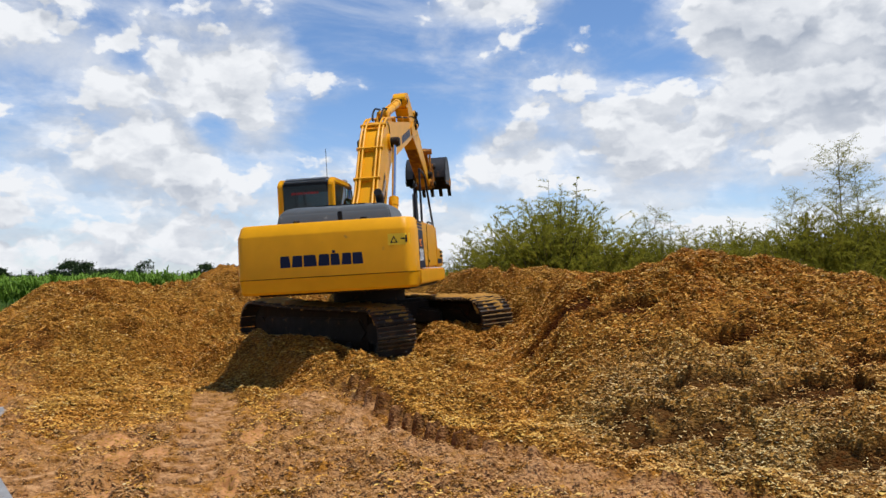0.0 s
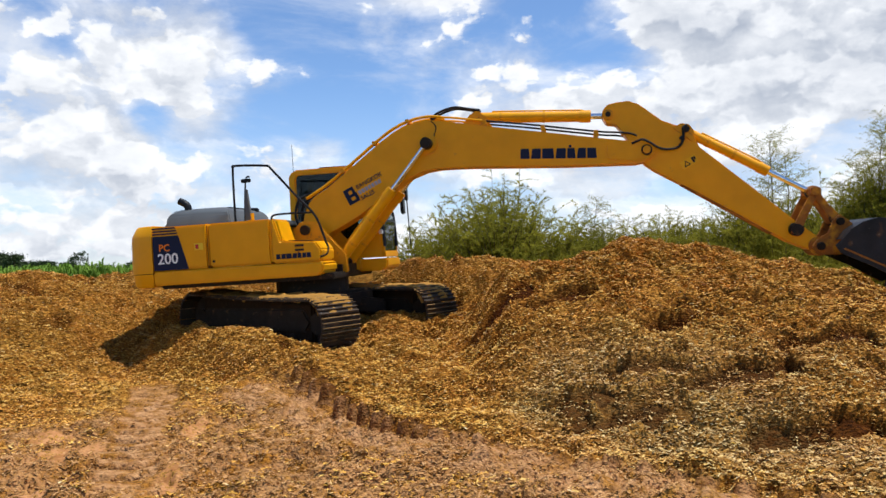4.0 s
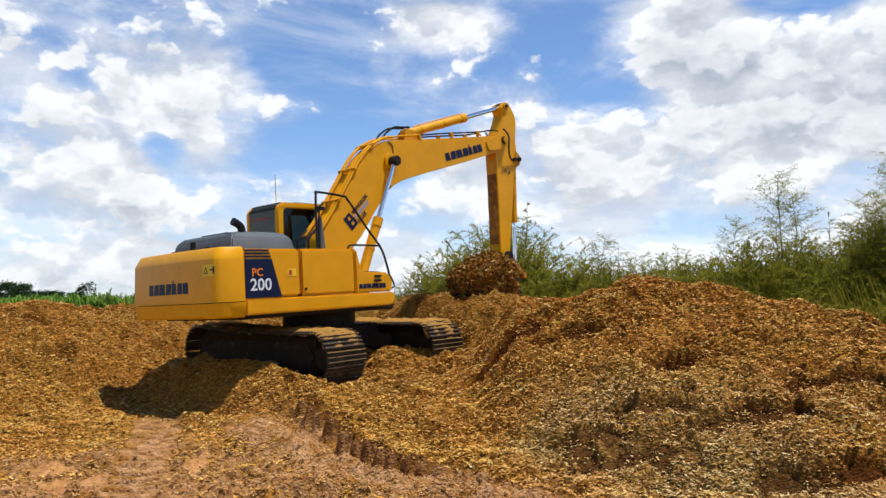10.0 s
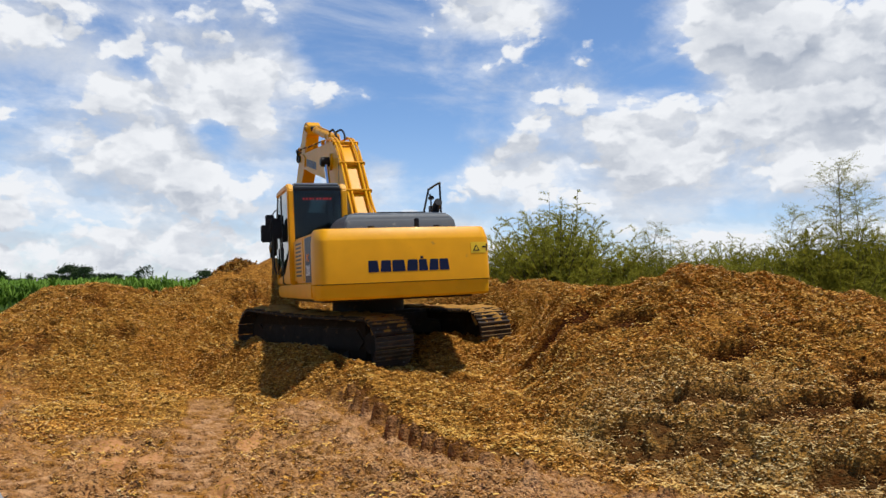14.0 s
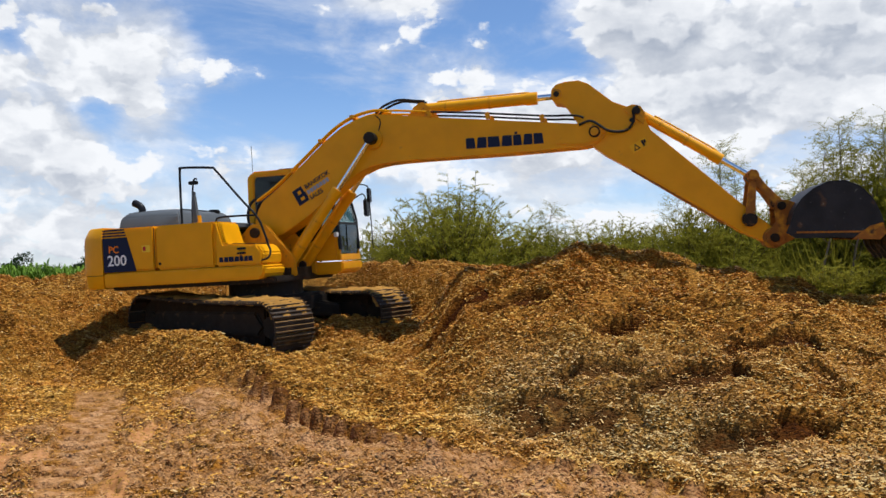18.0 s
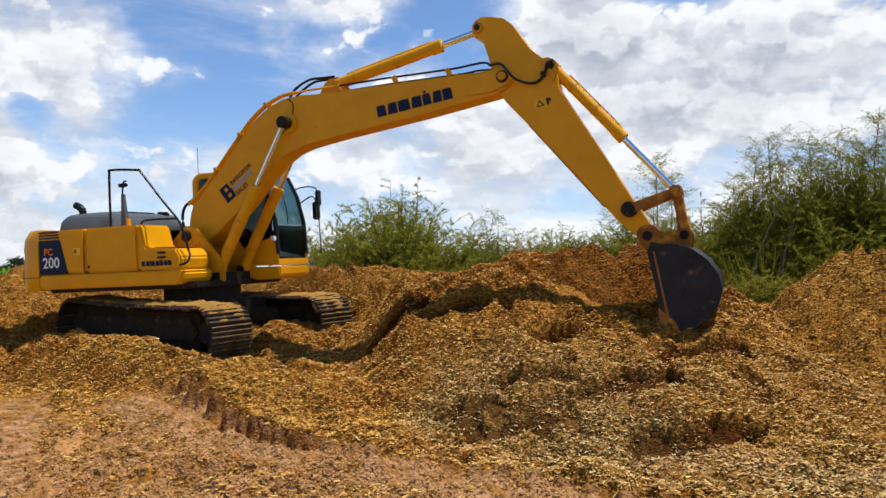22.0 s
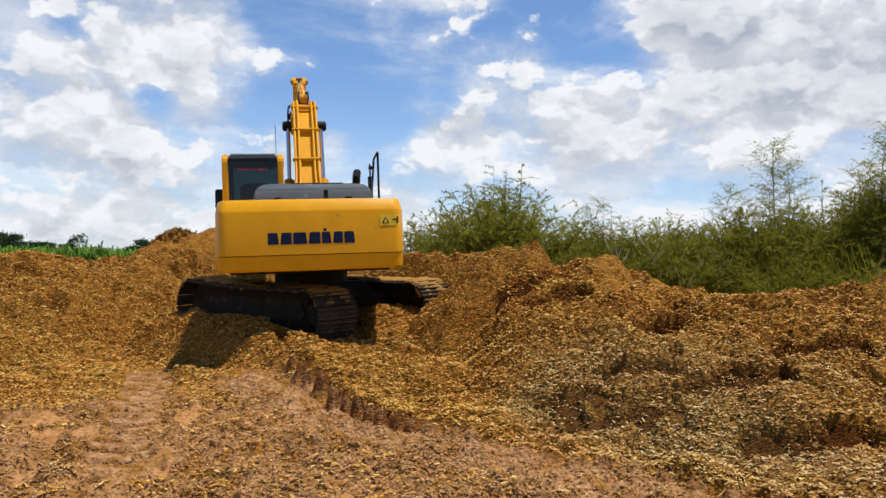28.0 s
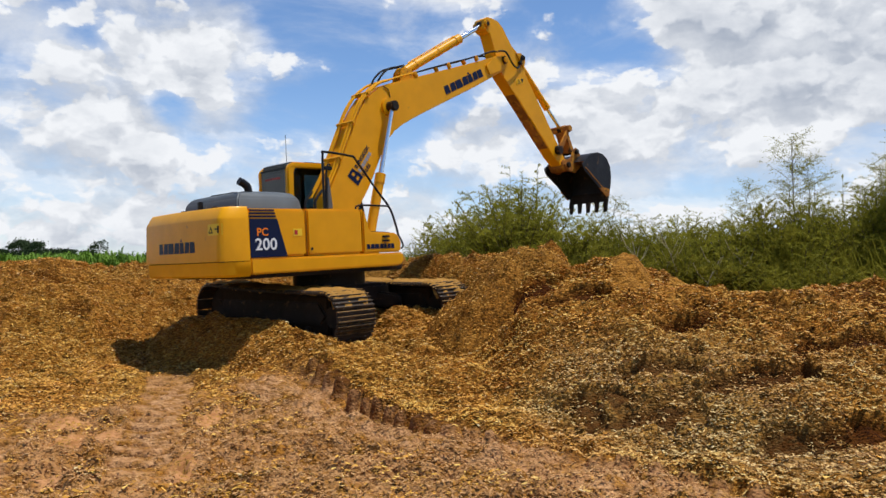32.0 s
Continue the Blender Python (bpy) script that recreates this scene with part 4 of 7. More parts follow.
def chip_bank(name, az0, az1, label):
    """A slice of the loose upper part of the ridge, lying on the ridge, with a belly sunk in it."""
    az, r = np.meshgrid(np.radians(np.linspace(az0 - 5, az1 + 5, 96)), np.linspace(9.4, 15.2, 150), indexing="ij")
    x, y = r * np.sin(az), r * np.cos(az)
    full, _, grey, red, _, _ = land(x, y, False)
    low = land(x, y, True)[0]
    soft = smooth(az0 - 5, az0, np.degrees(az)) * smooth(az1 + 5, az1, np.degrees(az))
    over = (full - low) * soft
    full, under = low + over - 0.004, low + 0.012 - np.clip(over, 0, 1) * 0.6
    rows, cols = x.shape
    n = rows * cols
    i = np.arange(n).reshape(rows, cols)
    top = np.stack([i[:-1, :-1], i[:-1, 1:], i[1:, 1:], i[1:, :-1]], -1).reshape(-1, 4)
    top = top[(over.ravel()[top] > 0.006).all(1)]
    c = np.array([x.mean(), y.mean(), low.mean()])
    verts = np.concatenate([np.stack([x, y, full], -1).reshape(-1, 3), np.stack([x, y, under], -1).reshape(-1, 3)]) - c
    quads = np.concatenate([top[:, ::-1], top + n])
    used, quads = np.unique(quads, return_inverse=True)
    me = quick_mesh(name, verts[used], quads.reshape(-1, 4), GROUND)
    me.polygons.foreach_set("use_smooth", np.ones(len(me.polygons), bool))
    ob = new(name, me)
    blank = np.zeros(len(used))
    with_marks(ob, clay=blank, grey=np.tile(grey.ravel(), 2)[used], red=np.tile(red.ravel(), 2)[used], grass=blank)
    ob.matrix_basis = Matrix.Translation(c)
    rng = np.random.default_rng(int(az0 * 10))
    fa, fr = np.radians(rng.uniform(az0, az1, 12000)), rng.uniform(9.7, 13.0, 12000)
    fx, fy = fr * np.sin(fa), fr * np.cos(fa)
    keep = land(fx, fy, False)[0] - land(fx, fy, True)[0] > 0.01
    verts, faces = flakes(fx[keep], fy[keep], False, 1.1, 7)
    chips = new("loose_cover", quick_mesh("loose_cover", verts - c, faces, FLAKES))
    chips.parent = ob
    tagged(chips, kind="stuff")
    return tagged(ob, label, "chip heap", "loose heaps on the ridge")


def mound(name, half_long, slope, seed, damp_and_shade, label):
    """A loose mound with a broad top and steep sides that go deep, its highest point at the origin."""
    g = np.linspace(-3.2, 3.2, 150)
    x, y = np.meshgrid(g, g, indexing="ij")
    out = np.hypot(np.maximum(np.abs(x) - half_long, 0), y)
    out = out + 0.10 * ripple(x, y, 0.9, seed) + 0.05 * ripple(x, y, 0.35, seed + 1)
    z = -slope * (np.sqrt(out * out + 0.09) - 0.3)
    wx, wy = x + 0.07 * ripple(x, y, 0.26, 50), y + 0.07 * ripple(x, y, 0.26, 51)
    z += np.abs(ripple(wx, wy, 0.30, seed + 2)) * 0.12 + np.abs(ripple(wx, wy, 0.145, seed + 3)) * 0.10 + np.abs(ripple(wx, wy, 0.075, seed + 4)) * 0.05 - 0.13
    z += 0.16 * ripple(x, y, 0.8, seed + 5) + 0.16 * np.abs(ripple(wx, wy, 0.5, seed + 6)) - 0.10
    i = np.arange(x.size).reshape(x.shape)
    quads = np.stack([i[:-1, :-1], i[1:, :-1], i[1:, 1:], i[:-1, 1:]], -1).reshape(-1, 4)
    quads = quads[(np.hypot(x, y).ravel()[quads] < 3.2).all(1)]
    used, quads = np.unique(quads, return_inverse=True)
    verts = np.stack([x, y, z], -1).reshape(-1, 3)[used]
    me = quick_mesh(name, verts, quads.reshape(-1, 4), GROUND)
    me.polygons.foreach_set("use_smooth", np.ones(len(me.polygons), bool))
    ob = new(name, me)
    blank = np.zeros(len(used))
    with_marks(ob, clay=blank, grey=blank, red=blank, fresh=blank + damp_and_shade, grass=blank)
    rng = np.random.default_rng(seed)
    at = verts[rng.integers(0, len(verts), 16000)]
    bits, corners = flakes_at(at + rng.uniform(0.0, 0.025, (len(at), 1)) * [0, 0, 1], rng, 1.15)
    crumb = new("loose_cover", quick_mesh("loose_cover", bits, corners, DAMP_FLAKES if damp_and_shade > 0.7 else FLAKES))
    crumb.parent = ob
    tagged(crumb, kind="stuff")
    return tagged(ob, label, "chip mound", "loose heaps on the ridge")


MOUNDS = [mound("chip_mound", 0.65, 1.25, 100, 1.0, "fresh dark brown mound of damp wood chips before the bucket"),
          mound("chip_mound", 0.15, 0.95, 140, 0.1, "loose tan mound of wood chips pushed up by the tractor"),
          mound("chip_mound", 0.2, 1.15, 120, 0.45, "fresh brown mound of loose wood chips on the ridge")]
HEAPS = [chip_bank("chip_bank", a, b, "loose brown wood chips heaped on the ridge") for a, b in ((10.5, 15.6), (15.6, 20.2), (20.2, 25.0), (25.0, 32.0))]


def load_of_chips(size, seed, label):
    """A shaggy lump of damp chips, as big as a bucket's load."""
    bm = bmesh.new()
    bmesh.ops.create_icosphere(bm, subdivisions=5, radius=1)
    for v in bm.verts:
        d = v.co.normalized()
        k = 1 + 0.20 * noise.noise(d * 1.6 + Vector((seed, 0, 0))) + 0.14 * noise.noise(d * 5 + Vector((0, seed, 0))) + 0.07 * noise.noise(d * 14)
        v.co = Vector((d.x * size[0], d.y * size[1], d.z * size[2])) * k
    ob = part("chip_load", bm, GROUND, None, label, smooth=0)
    count = len(ob.data.vertices)
    rng = np.random.default_rng(int(seed * 10))
    co = np.empty(count * 3)
    ob.data.vertices.foreach_get("co", co)
    co = co.reshape(-1, 3)[rng.integers(0, count, 4200)] * 1.01
    long, side = rng.normal(0, 1, (4200, 3)), rng.normal(0, 1, (4200, 3))
    long *= (rng.uniform(0.025, 0.07, 4200) / np.linalg.norm(long, axis=1))[:, None]
    side *= (rng.uniform(0.01, 0.025, 4200) / np.linalg.norm(side, axis=1))[:, None]
    verts = np.stack([co - long - side, co + long - side, co + long + side, co - long + side], 1).reshape(-1, 3)
    chips = new("loose_cover", quick_mesh("loose_cover", verts, np.arange(4200 * 4).reshape(-1, 4), DAMP_FLAKES))
    chips.parent = ob
    tagged(chips, kind="stuff")
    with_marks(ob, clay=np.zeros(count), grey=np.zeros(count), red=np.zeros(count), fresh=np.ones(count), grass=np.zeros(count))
    return tagged(ob, category="chip load", group="loads of the bucket")


LOADS = [load_of_chips((0.84, 0.70, 0.60), 3.1, "lump of damp brown wood chips moved by the bucket"),
         load_of_chips((0.84, 0.70, 0.60), 8.7, "lump of damp brown wood chips moved by the bucket")]

# ---- crawler excavator ----
def logo(parent, m, height, material, bend=lambda a, u: 0.0, name="brand_mark"):
    """Seven heavy blocks in a row, standing for a maker's mark; m maps the (along, up) plane onto the thing."""
    widths = [0.92, 0.95, 1.18, 1.0, 0.82, 0.86, 0.92]
    run = 0.0
    for i, w in enumerate(widths):
        bm = bmesh.new()
        lean = 0.10 * (-1) ** i
        shape = [(0.04, 0), (w - 0.04, 0), (w, 0.06), (w - max(lean, 0), 0.94), (w - 0.06 - max(lean, 0), 1), (0.06 - min(lean, 0), 1), (-min(lean, 0), 0.94), (0, 0.06)]
        lo = [bm.verts.new(m @ Vector(((run + x) * height, z * height, -0.004 + bend((run + x) * height, z * height)))) for x, z in shape]
        hi = [bm.verts.new(m @ Vector(((run + x) * height, z * height, 0.004 + bend((run + x) * height, z * height)))) for x, z in shape]
        bm.faces.new(hi)
        for a in range(len(shape)):
            b = (a + 1) % len(shape)
            bm.faces.new((lo[a], lo[b], hi[b], hi[a]))
        part(name, bm, material, parent, smooth=0)
        run += w + 0.12
    bm = bmesh.new()
    x = 5.0 * height * 1.02
    vs = [bm.verts.new(m @ Vector((x + a * height, (1.05 + b) * height, 0.004 + bend(x + a * height, height)))) for a, b in ((-0.42, 0), (-0.16, 0), (-0.16, 0.24), (-0.42, 0.24))]
    bm.faces.new(vs)
    part(name, bm, material, parent, smooth=0)


def words(text, parent, m, height, material, name="lettering"):
    """Lettering in Blender's own font, lying 4 mm proud of a surface."""
    c = bpy.data.curves.new(name, "FONT")
    c.body, c.size, c.extrude, c.resolution_u, c.offset = text, height * 1.38, 0.002, 3, height * 0.02
    tmp = new("scrap_text", c)
    me = bpy.data.meshes.new_from_object(tmp.evaluated_get(bpy.context.evaluated_depsgraph_get()))
    bpy.data.objects.remove(tmp)
    me.materials.append(material)
    me.transform(m @ Matrix.Translation((0, 0, 0.004)))
    ob = new(name, me)
    ob.parent = parent
    return ob


def plate(parent, m, w, h, material, name, thick=0.004, skew=0.0, label=""):
    """A thin flat sticker w by h on the plane of m."""
    bm = bmesh.new()
    pts = ((0, 0), (w, 0), (w - skew, h), (0, h))
    lo = [bm.verts.new(m @ Vector((x, y, 0.0005))) for x, y in pts]
    hi = [bm.verts.new(m @ Vector((x, y, thick))) for x, y in pts]
    bm.faces.new(hi)
    for a in range(4):
        b = (a + 1) % 4
        bm.faces.new((lo[a], lo[b], hi[b], hi[a]))
    return part(name, bm, material, parent, label, smooth=0)


def facing(x, y, z, turn=0, tilt=0):
    """A plane at a place: along and up in the surface, its normal outwards. turn 0 faces -y (right side), -90 faces -x (rear)."""
    return Matrix.Translation((x, y, z)) @ Matrix.Rotation(radians(turn), 4, "Z") @ Matrix.Rotation(radians(90), 4, "X") @ Matrix.Rotation(radians(tilt), 4, "Z")


machine = holder("excavator", None, "yellow crawler excavator with dark blue markings standing on the chips", "excavator")
machine.matrix_basis = PLACE
MOVING = {}


def moving(key, ob):
    MOVING.setdefault(key, []).append(ob)
    return ob


HEADING = -48.0


def undercarriage():
    base = Matrix.Rotation(radians(HEADING), 4, "Z")
    bm = box(-0.75, 0.75, -0.75, 0.75, 0.48, 0.80, 0.05)
    for sx in (-1, 1):
        for sy in (-1, 1):
            leg = prism([(0.3, 0.45), (1.25, 0.36), (1.25, 0.58), (0.3, 0.78)], -0.2, 0.2, 0.03)
            bmesh.ops.transform(leg, matrix=Matrix.Rotation(math.atan2(sy * 0.95, sx * 1.0), 4, "Z"), verts=leg.verts)
            merged(bm, leg)
    bmesh.ops.transform(bm, matrix=base, verts=bm.verts)
    part("centre_frame", bm, STEEL, machine, "muddy dark steel centre frame")
    ring = rod((0, 0, 0.80), (0, 0, 1.04), 0.62, sides=40)
    part("swing_ring", ring, GREASE, machine, "greasy swing ring")
    # one shoe: a plate with three ribs
    bm = box(-0.092, 0.092, -0.35, 0.35, -0.012, 0.012)
    for x in (-0.07, 0.0, 0.07):
        prism([(x - 0.014, 0.01), (x + 0.014, 0.01), (x + 0.006, 0.042), (x - 0.006, 0.042)], -0.35, 0.35, bm=bm)
    shoe_mesh = part("track_shoe", bm, TRACK, None, smooth=0)
    shoe_data = shoe_mesh.data
    bpy.data.objects.remove(shoe_mesh)
    half, radius, top = 1.68, 0.42, 0.45
    for y in (-1.05, 1.05):
        loop = []
        run = 2 * (2 * half) + math.tau * radius
        count = 47
        track = holder("crawler_track", machine, "worn muddy crawler track with ribbed steel shoes")
        track.matrix_basis = base @ Matrix.Translation((0, y, 0))
        nose, low_top = 0.36, 0.39
        slope = (top + radius - low_top - nose) / (2 * half)
        run = 2 * (2 * half) + math.pi * (radius + nose)

        def on_loop(s, far):
            """Place and turn at a way s round the track, far outside its line."""
            if s < 0:
                a = s / radius
                return -half + (radius + far) * math.sin(a), top + (radius + far) * math.cos(a), a
            if s < 2 * half:
                return -half + s, top + radius - slope * s - 0.03 * math.sin(s / (2 * half) * math.pi) + far, 0.035
            if s < 2 * half + math.pi * nose:
                a = (s - 2 * half) / nose
                return half + (nose + far) * math.sin(a), low_top + (nose + far) * math.cos(a), a
            if s < 4 * half + math.pi * nose:
                return half - (s - 2 * half - math.pi * nose), top - radius - far, math.pi
            a = math.pi + (s - 4 * half - math.pi * nose) / radius
            return -half + (radius + far) * math.sin(a), top + (radius + far) * math.cos(a), a

        for i in range(count):
            x, z, a = on_loop(run * i / count, 0.0)
            ob = new("track_shoe", shoe_data)
            ob.parent = track
            ob.matrix_basis = Matrix.Translation((x, 0, z)) @ Matrix.Rotation(a, 4, "Y")
        # chips lying on the upper run and over its ends
        across, steps = 15, 150
        grid = []
        for i in range(steps):
            s = -0.75 * radius + (2 * half + 0.75 * radius + 1.1 * nose) * i / (steps - 1)
            over = max(0.0, -s / radius, (s - 2 * half) / nose)
            for k in range(across):
                v = -0.345 + 0.69 * k / (across - 1)
                far = 0.052 + 0.05 * noise.noise(Vector((s * 5, v * 5, y))) + 0.03 * noise.noise(Vector((s * 16, v * 16, y))) - 0.045 * over - 0.05 * max(0, abs(v) - 0.29) / 0.055
                px, pz, _ = on_loop(s, far)
                grid.append((px, v, pz))
        faces = [(a, a + 1, a + 1 + across, a + across) for i in range(steps - 1) for a in range(i * across, i * across + across - 1)]
        sheet("caked_layer", grid, faces, CAKED, track)
        part("chain", prism([(-half, top + radius - 0.10), (half, low_top + nose - 0.10), (half, low_top + nose - 0.03), (-half, top + radius - 0.03)], -0.09, 0.09), GREASE, track)
        frame_bm = prism([(-half + 0.15, 0.30), (half - 0.25, 0.26), (half - 0.1, 0.40), (half - 0.3, 0.62), (-half + 0.2, 0.62)], -0.2, 0.2, 0.03)
        part("track_frame", frame_bm, STEEL, track, "muddy track frame")
        # added dark slab: closes the gap and stands in for the track's inner shade
        part("caked_mud", prism([(-half + 0.1, 0.12), (half - 0.1, 0.12), (half - 0.1, 0.70), (0, 0.75), (-half + 0.1, 0.83)], -0.16, 0.16, 0.03), TRACK_SHADE, track, "dark slab added as the shade behind the rollers")
        for x, name in ((half, "idler"), (-half, "sprocket")):
            hub, size = (low_top, nose) if x > 0 else (top, radius)
            wheel = rod((x, -0.10, hub), (x, 0.10, hub), size - 0.05, sides=28, bevel=0.02)
            rod((x, -0.17, hub), (x, 0.17, hub), 0.16, sides=20, bm=wheel)
            if name == "sprocket":
                for k in range(20):
                    t = k * math.tau / 20
                    rod((x + 0.33 * math.cos(t), 0, top + 0.33 * math.sin(t)), (x + 0.39 * math.cos(t), 0, top + 0.39 * math.sin(t)), 0.035, 0.018, 6, wheel)
            part(name, wheel, STEEL, track)
        for k in range(7):
            x = -1.15 + 0.37 * k
            part("roller", rod((x, -0.19, 0.16), (x, 0.19, 0.16), 0.085, sides=14), GREASE, track)
        for x in (-0.55, 0.6):
            part("carrier_roller", rod((x, -0.12, 0.70), (x, 0.12, 0.70), 0.05, sides=14), GREASE, track)


def upper():
    """The house: deck, right-hand body, counterweight and hood."""
    deck = moving("upper", holder("house", machine))
    # floor of the house and its lower strip
    part("floor_plate", box(-2.2, 0.75, -1.1, 1.2, 1.02, 1.12, 0.02), GREASE, deck, "dark underside plate")
    part("centre_bracket", prism([(-0.35, 1.1), (0.80, 1.1), (0.78, 1.40), (0.30, 1.96), (0.02, 2.0), (-0.2, 1.8)], -0.45, -0.40, 0.02), YELLOW_WORN, deck)
    part("centre_bracket", prism([(-0.35, 1.1), (0.80, 1.1), (0.78, 1.40), (0.30, 1.96), (0.02, 2.0), (-0.2, 1.8)], 0.36, 0.41, 0.02), YELLOW_WORN, deck)
    part("centre_bay", box(-0.6, 0.7, -0.5, 0.42, 1.12, 1.24), GREASE, deck, "dark bay under the boom")
    part("foot_pin", rod((FOOT[0], -0.50, FOOT[1]), (FOOT[0], 0.40, FOOT[1]), 0.085, sides=20, bevel=0.01), GREASE, deck, "greasy boom foot pin")
    for y in (-0.315, 0.315):
        part("cylinder_pin", rod((CYLINDER_FOOT[0], y - 0.12, CYLINDER_FOOT[1]), (CYLINDER_FOOT[0], y + 0.12, CYLINDER_FOOT[1]), 0.07, sides=16, bevel=0.01), GREASE, deck)
    part("bulkhead", box(-0.62, -0.55, -1.05, 0.4, 1.12, 2.0), GREASE, deck)
    # right side
    body = moving("upper", holder("side_body", machine))
    strip = prism([(-2.235, 1.08), (0.55, 1.09), (0.63, 1.15), (0.65, 1.27), (0.62, 1.31), (-2.235, 1.31)], -1.27, -0.55, 0.025)
    part("lower_strip", strip, YELLOW, body)
    part("rear_door", box(-2.232, -1.27, -1.25, -0.75, 1.318, 2.03, 0.035), YELLOW, body)
    part("middle_door", box(-1.258, -0.20, -1.25, -0.75, 1.318, 2.03, 0.035), YELLOW, body)
    tank = prism([(-0.19, 1.318), (0.60, 1.318), (0.62, 1.50), (0.52, 1.635), (-0.04, 1.665), (-0.14, 2.02), (-0.19, 2.04)], -1.25, -0.58, 0.03)
    part("front_box", tank, YELLOW, body)
    part("step_tread", prism([(0.05, 1.664), (0.45, 1.642), (0.45, 1.654), (0.05, 1.676)], -1.14, -0.7), BLACK, body, "black anti-slip tread")
    part("filler_cap", rod((-0.62, -0.98, 2.02), (-0.62, -0.98, 2.16), 0.05, sides=14, bevel=0.008), YELLOW, body)
    side = facing(-2.225, -1.2515, 1.325)
    plate(body, side, 0.61, 0.555, NAVY, "dark_panel", skew=0.155, label="dark blue panel")
    for k in range(3):
        plate(body, facing(-2.225, -1.2515, 1.90 + k * 0.045), 0.44 - 0.015 * k, 0.026, NAVY, "stripe")
    words("PC", body, facing(-2.12, -1.2555, 1.635), 0.115, ORANGE_DECAL)
    words("200", body, facing(-2.15, -1.2555, 1.43), 0.175, WHITE_DECAL)
    logo(body, facing(-0.125, -1.2505, 1.385), 0.078, NAVY)
    plate(body, facing(-1.50, -1.2505, 1.62), 0.15, 0.11, LIGHT_DECAL, "sticker")
    plate(body, facing(-1.48, -1.254, 1.64), 0.05, 0.07, RED_DECAL, "sticker")
    bm = rod((-1.27, -1.252, 1.32), (-1.27, -1.252, 2.0), 0.004, sides=6)
    part("door_seam", bm, BLACK, body)
    part("door_lock", rod((-1.18, -1.25, 1.42), (-1.18, -1.262, 1.42), 0.022, sides=14), BLACK, body)
    # hand rail and mirror post
    bm = hose([(-0.83, -1.12, 2.0), (-0.83, -1.12, 2.5), (-0.82, -1.12, 2.88), (-0.78, -1.12, 2.93), (-0.26, -1.12, 2.89), (-0.18, -1.12, 2.84),
               (0.22, -1.12, 2.37), (0.50, -1.12, 2.05), (0.62, -1.12, 1.75), (0.66, -1.12, 1.60)], 0.019)
    hose([(0.66, -1.12, 1.61), (0.70, -1.14, 1.52), (0.69, -1.2, 1.42), (0.60, -1.26, 1.38)], 0.016, bm=bm)
    hose([(-0.22, -1.12, 2.02), (-0.18, -1.12, 2.09), (0.1, -1.12, 2.10), (0.45, -1.12, 2.09)], 0.016, bm=bm)
    part("hand_rail", bm, BLACK, body, "black tubular hand rail")
    bm = hose([(-0.72, -1.0, 2.02), (-0.70, -1.0, 2.4), (-0.66, -1.0, 2.72), (-0.6, -1.0, 2.75)], 0.014)
    part("mirror_post", bm, BLACK, body)
    part("mirror", prism([(-0.70, 2.05), (-0.60, 2.05), (-0.655, 2.55), (-0.685, 2.55)], -1.04, -0.96, 0.008), HOOD, body)
    part("mirror_head", box(-0.74, -0.58, -1.04, -0.98, 2.66, 2.72, 0.012), BLACK, body)
    for z in (1.495, 1.565):
        part("rail_bracket", box(0.20, 0.34, -1.285, -1.248, z, z + 0.032, 0.006), BLACK, body)
    # left side behind the cab
    left = moving("upper", holder("left_body", machine))
    part("lower_strip", prism([(-2.235, 1.08), (1.12, 1.08), (1.25, 1.14), (1.26, 1.29), (-2.235, 1.31)], 0.42, 1.37, 0.025), YELLOW, left)
    part("rear_door", box(-2.232, -1.45, 0.85, 1.34, 1.318, 2.03, 0.035), YELLOW, left)
    part("cooler_door", box(-1.44, -0.50, 0.80, 1.34, 1.318, 2.03, 0.035), YELLOW, left)
    flank = facing(-1.62, 1.3415, 1.325, 180)
    plate(left, flank, 0.58, 0.66, NAVY, "dark_panel", label="dark blue panel")
    words("200", left, facing(-1.72, 1.3455, 1.43, 180), 0.155, WHITE_DECAL)
    words("PC", left, facing(-1.78, 1.3455, 1.63, 180), 0.115, ORANGE_DECAL)
    for k in range(9):
        plate(left, facing(-0.75, 1.3415, 1.42 + k * 0.062, 180), 0.50, 0.03, BLACK, "vent_slot", thick=0.003)
    # counterweight, bulging to the rear
    cw = moving("upper", holder("counterweight", machine))
    mid, half = 0.05, 1.315

    def rear(y):
        w = abs(y - mid) / half
        return -2.735 + 0.07 * w * w + 0.22 * max(0.0, (w - 0.91) / 0.09) ** 2

    def block(levels, name):
        """A casting from rings of (height, set in at the rear, set in at the ends)."""
        bm = bmesh.new()
        spots = [-1, -0.985, -0.965, -0.94, -0.91, -0.87, -0.83, -0.78] + [k / 10 for k in range(-7, 8)] + [0.78, 0.83, 0.87, 0.91, 0.94, 0.965, 0.985, 1]
        rings = []
        for z, inset, ends in levels:
            ys = [mid + (half - ends) * s for s in spots]
            flat = [(rear(mid + half * s) + inset, y) for s, y in zip(spots, ys)] + [(-2.24, ys[-1]), (-2.24, ys[0])]
            rings.append([bm.verts.new((x, y, z)) for x, y in flat])
        bm.faces.new(rings[0][::-1])
        bm.faces.new(rings[-1])
        for lo, hi in zip(rings, rings[1:]):
            for a in range(len(lo)):
                b = (a + 1) % len(lo)
                bm.faces.new((lo[a], lo[b], hi[b], hi[a]))
        bmesh.ops.recalc_face_normals(bm, faces=bm.faces)
        return part(name, bm, YELLOW, cw, smooth=32)

    block([(1.06, 0.06, 0.03), (1.09, 0.035, 0.01), (1.275, 0.02, 0.0)], "skirt")
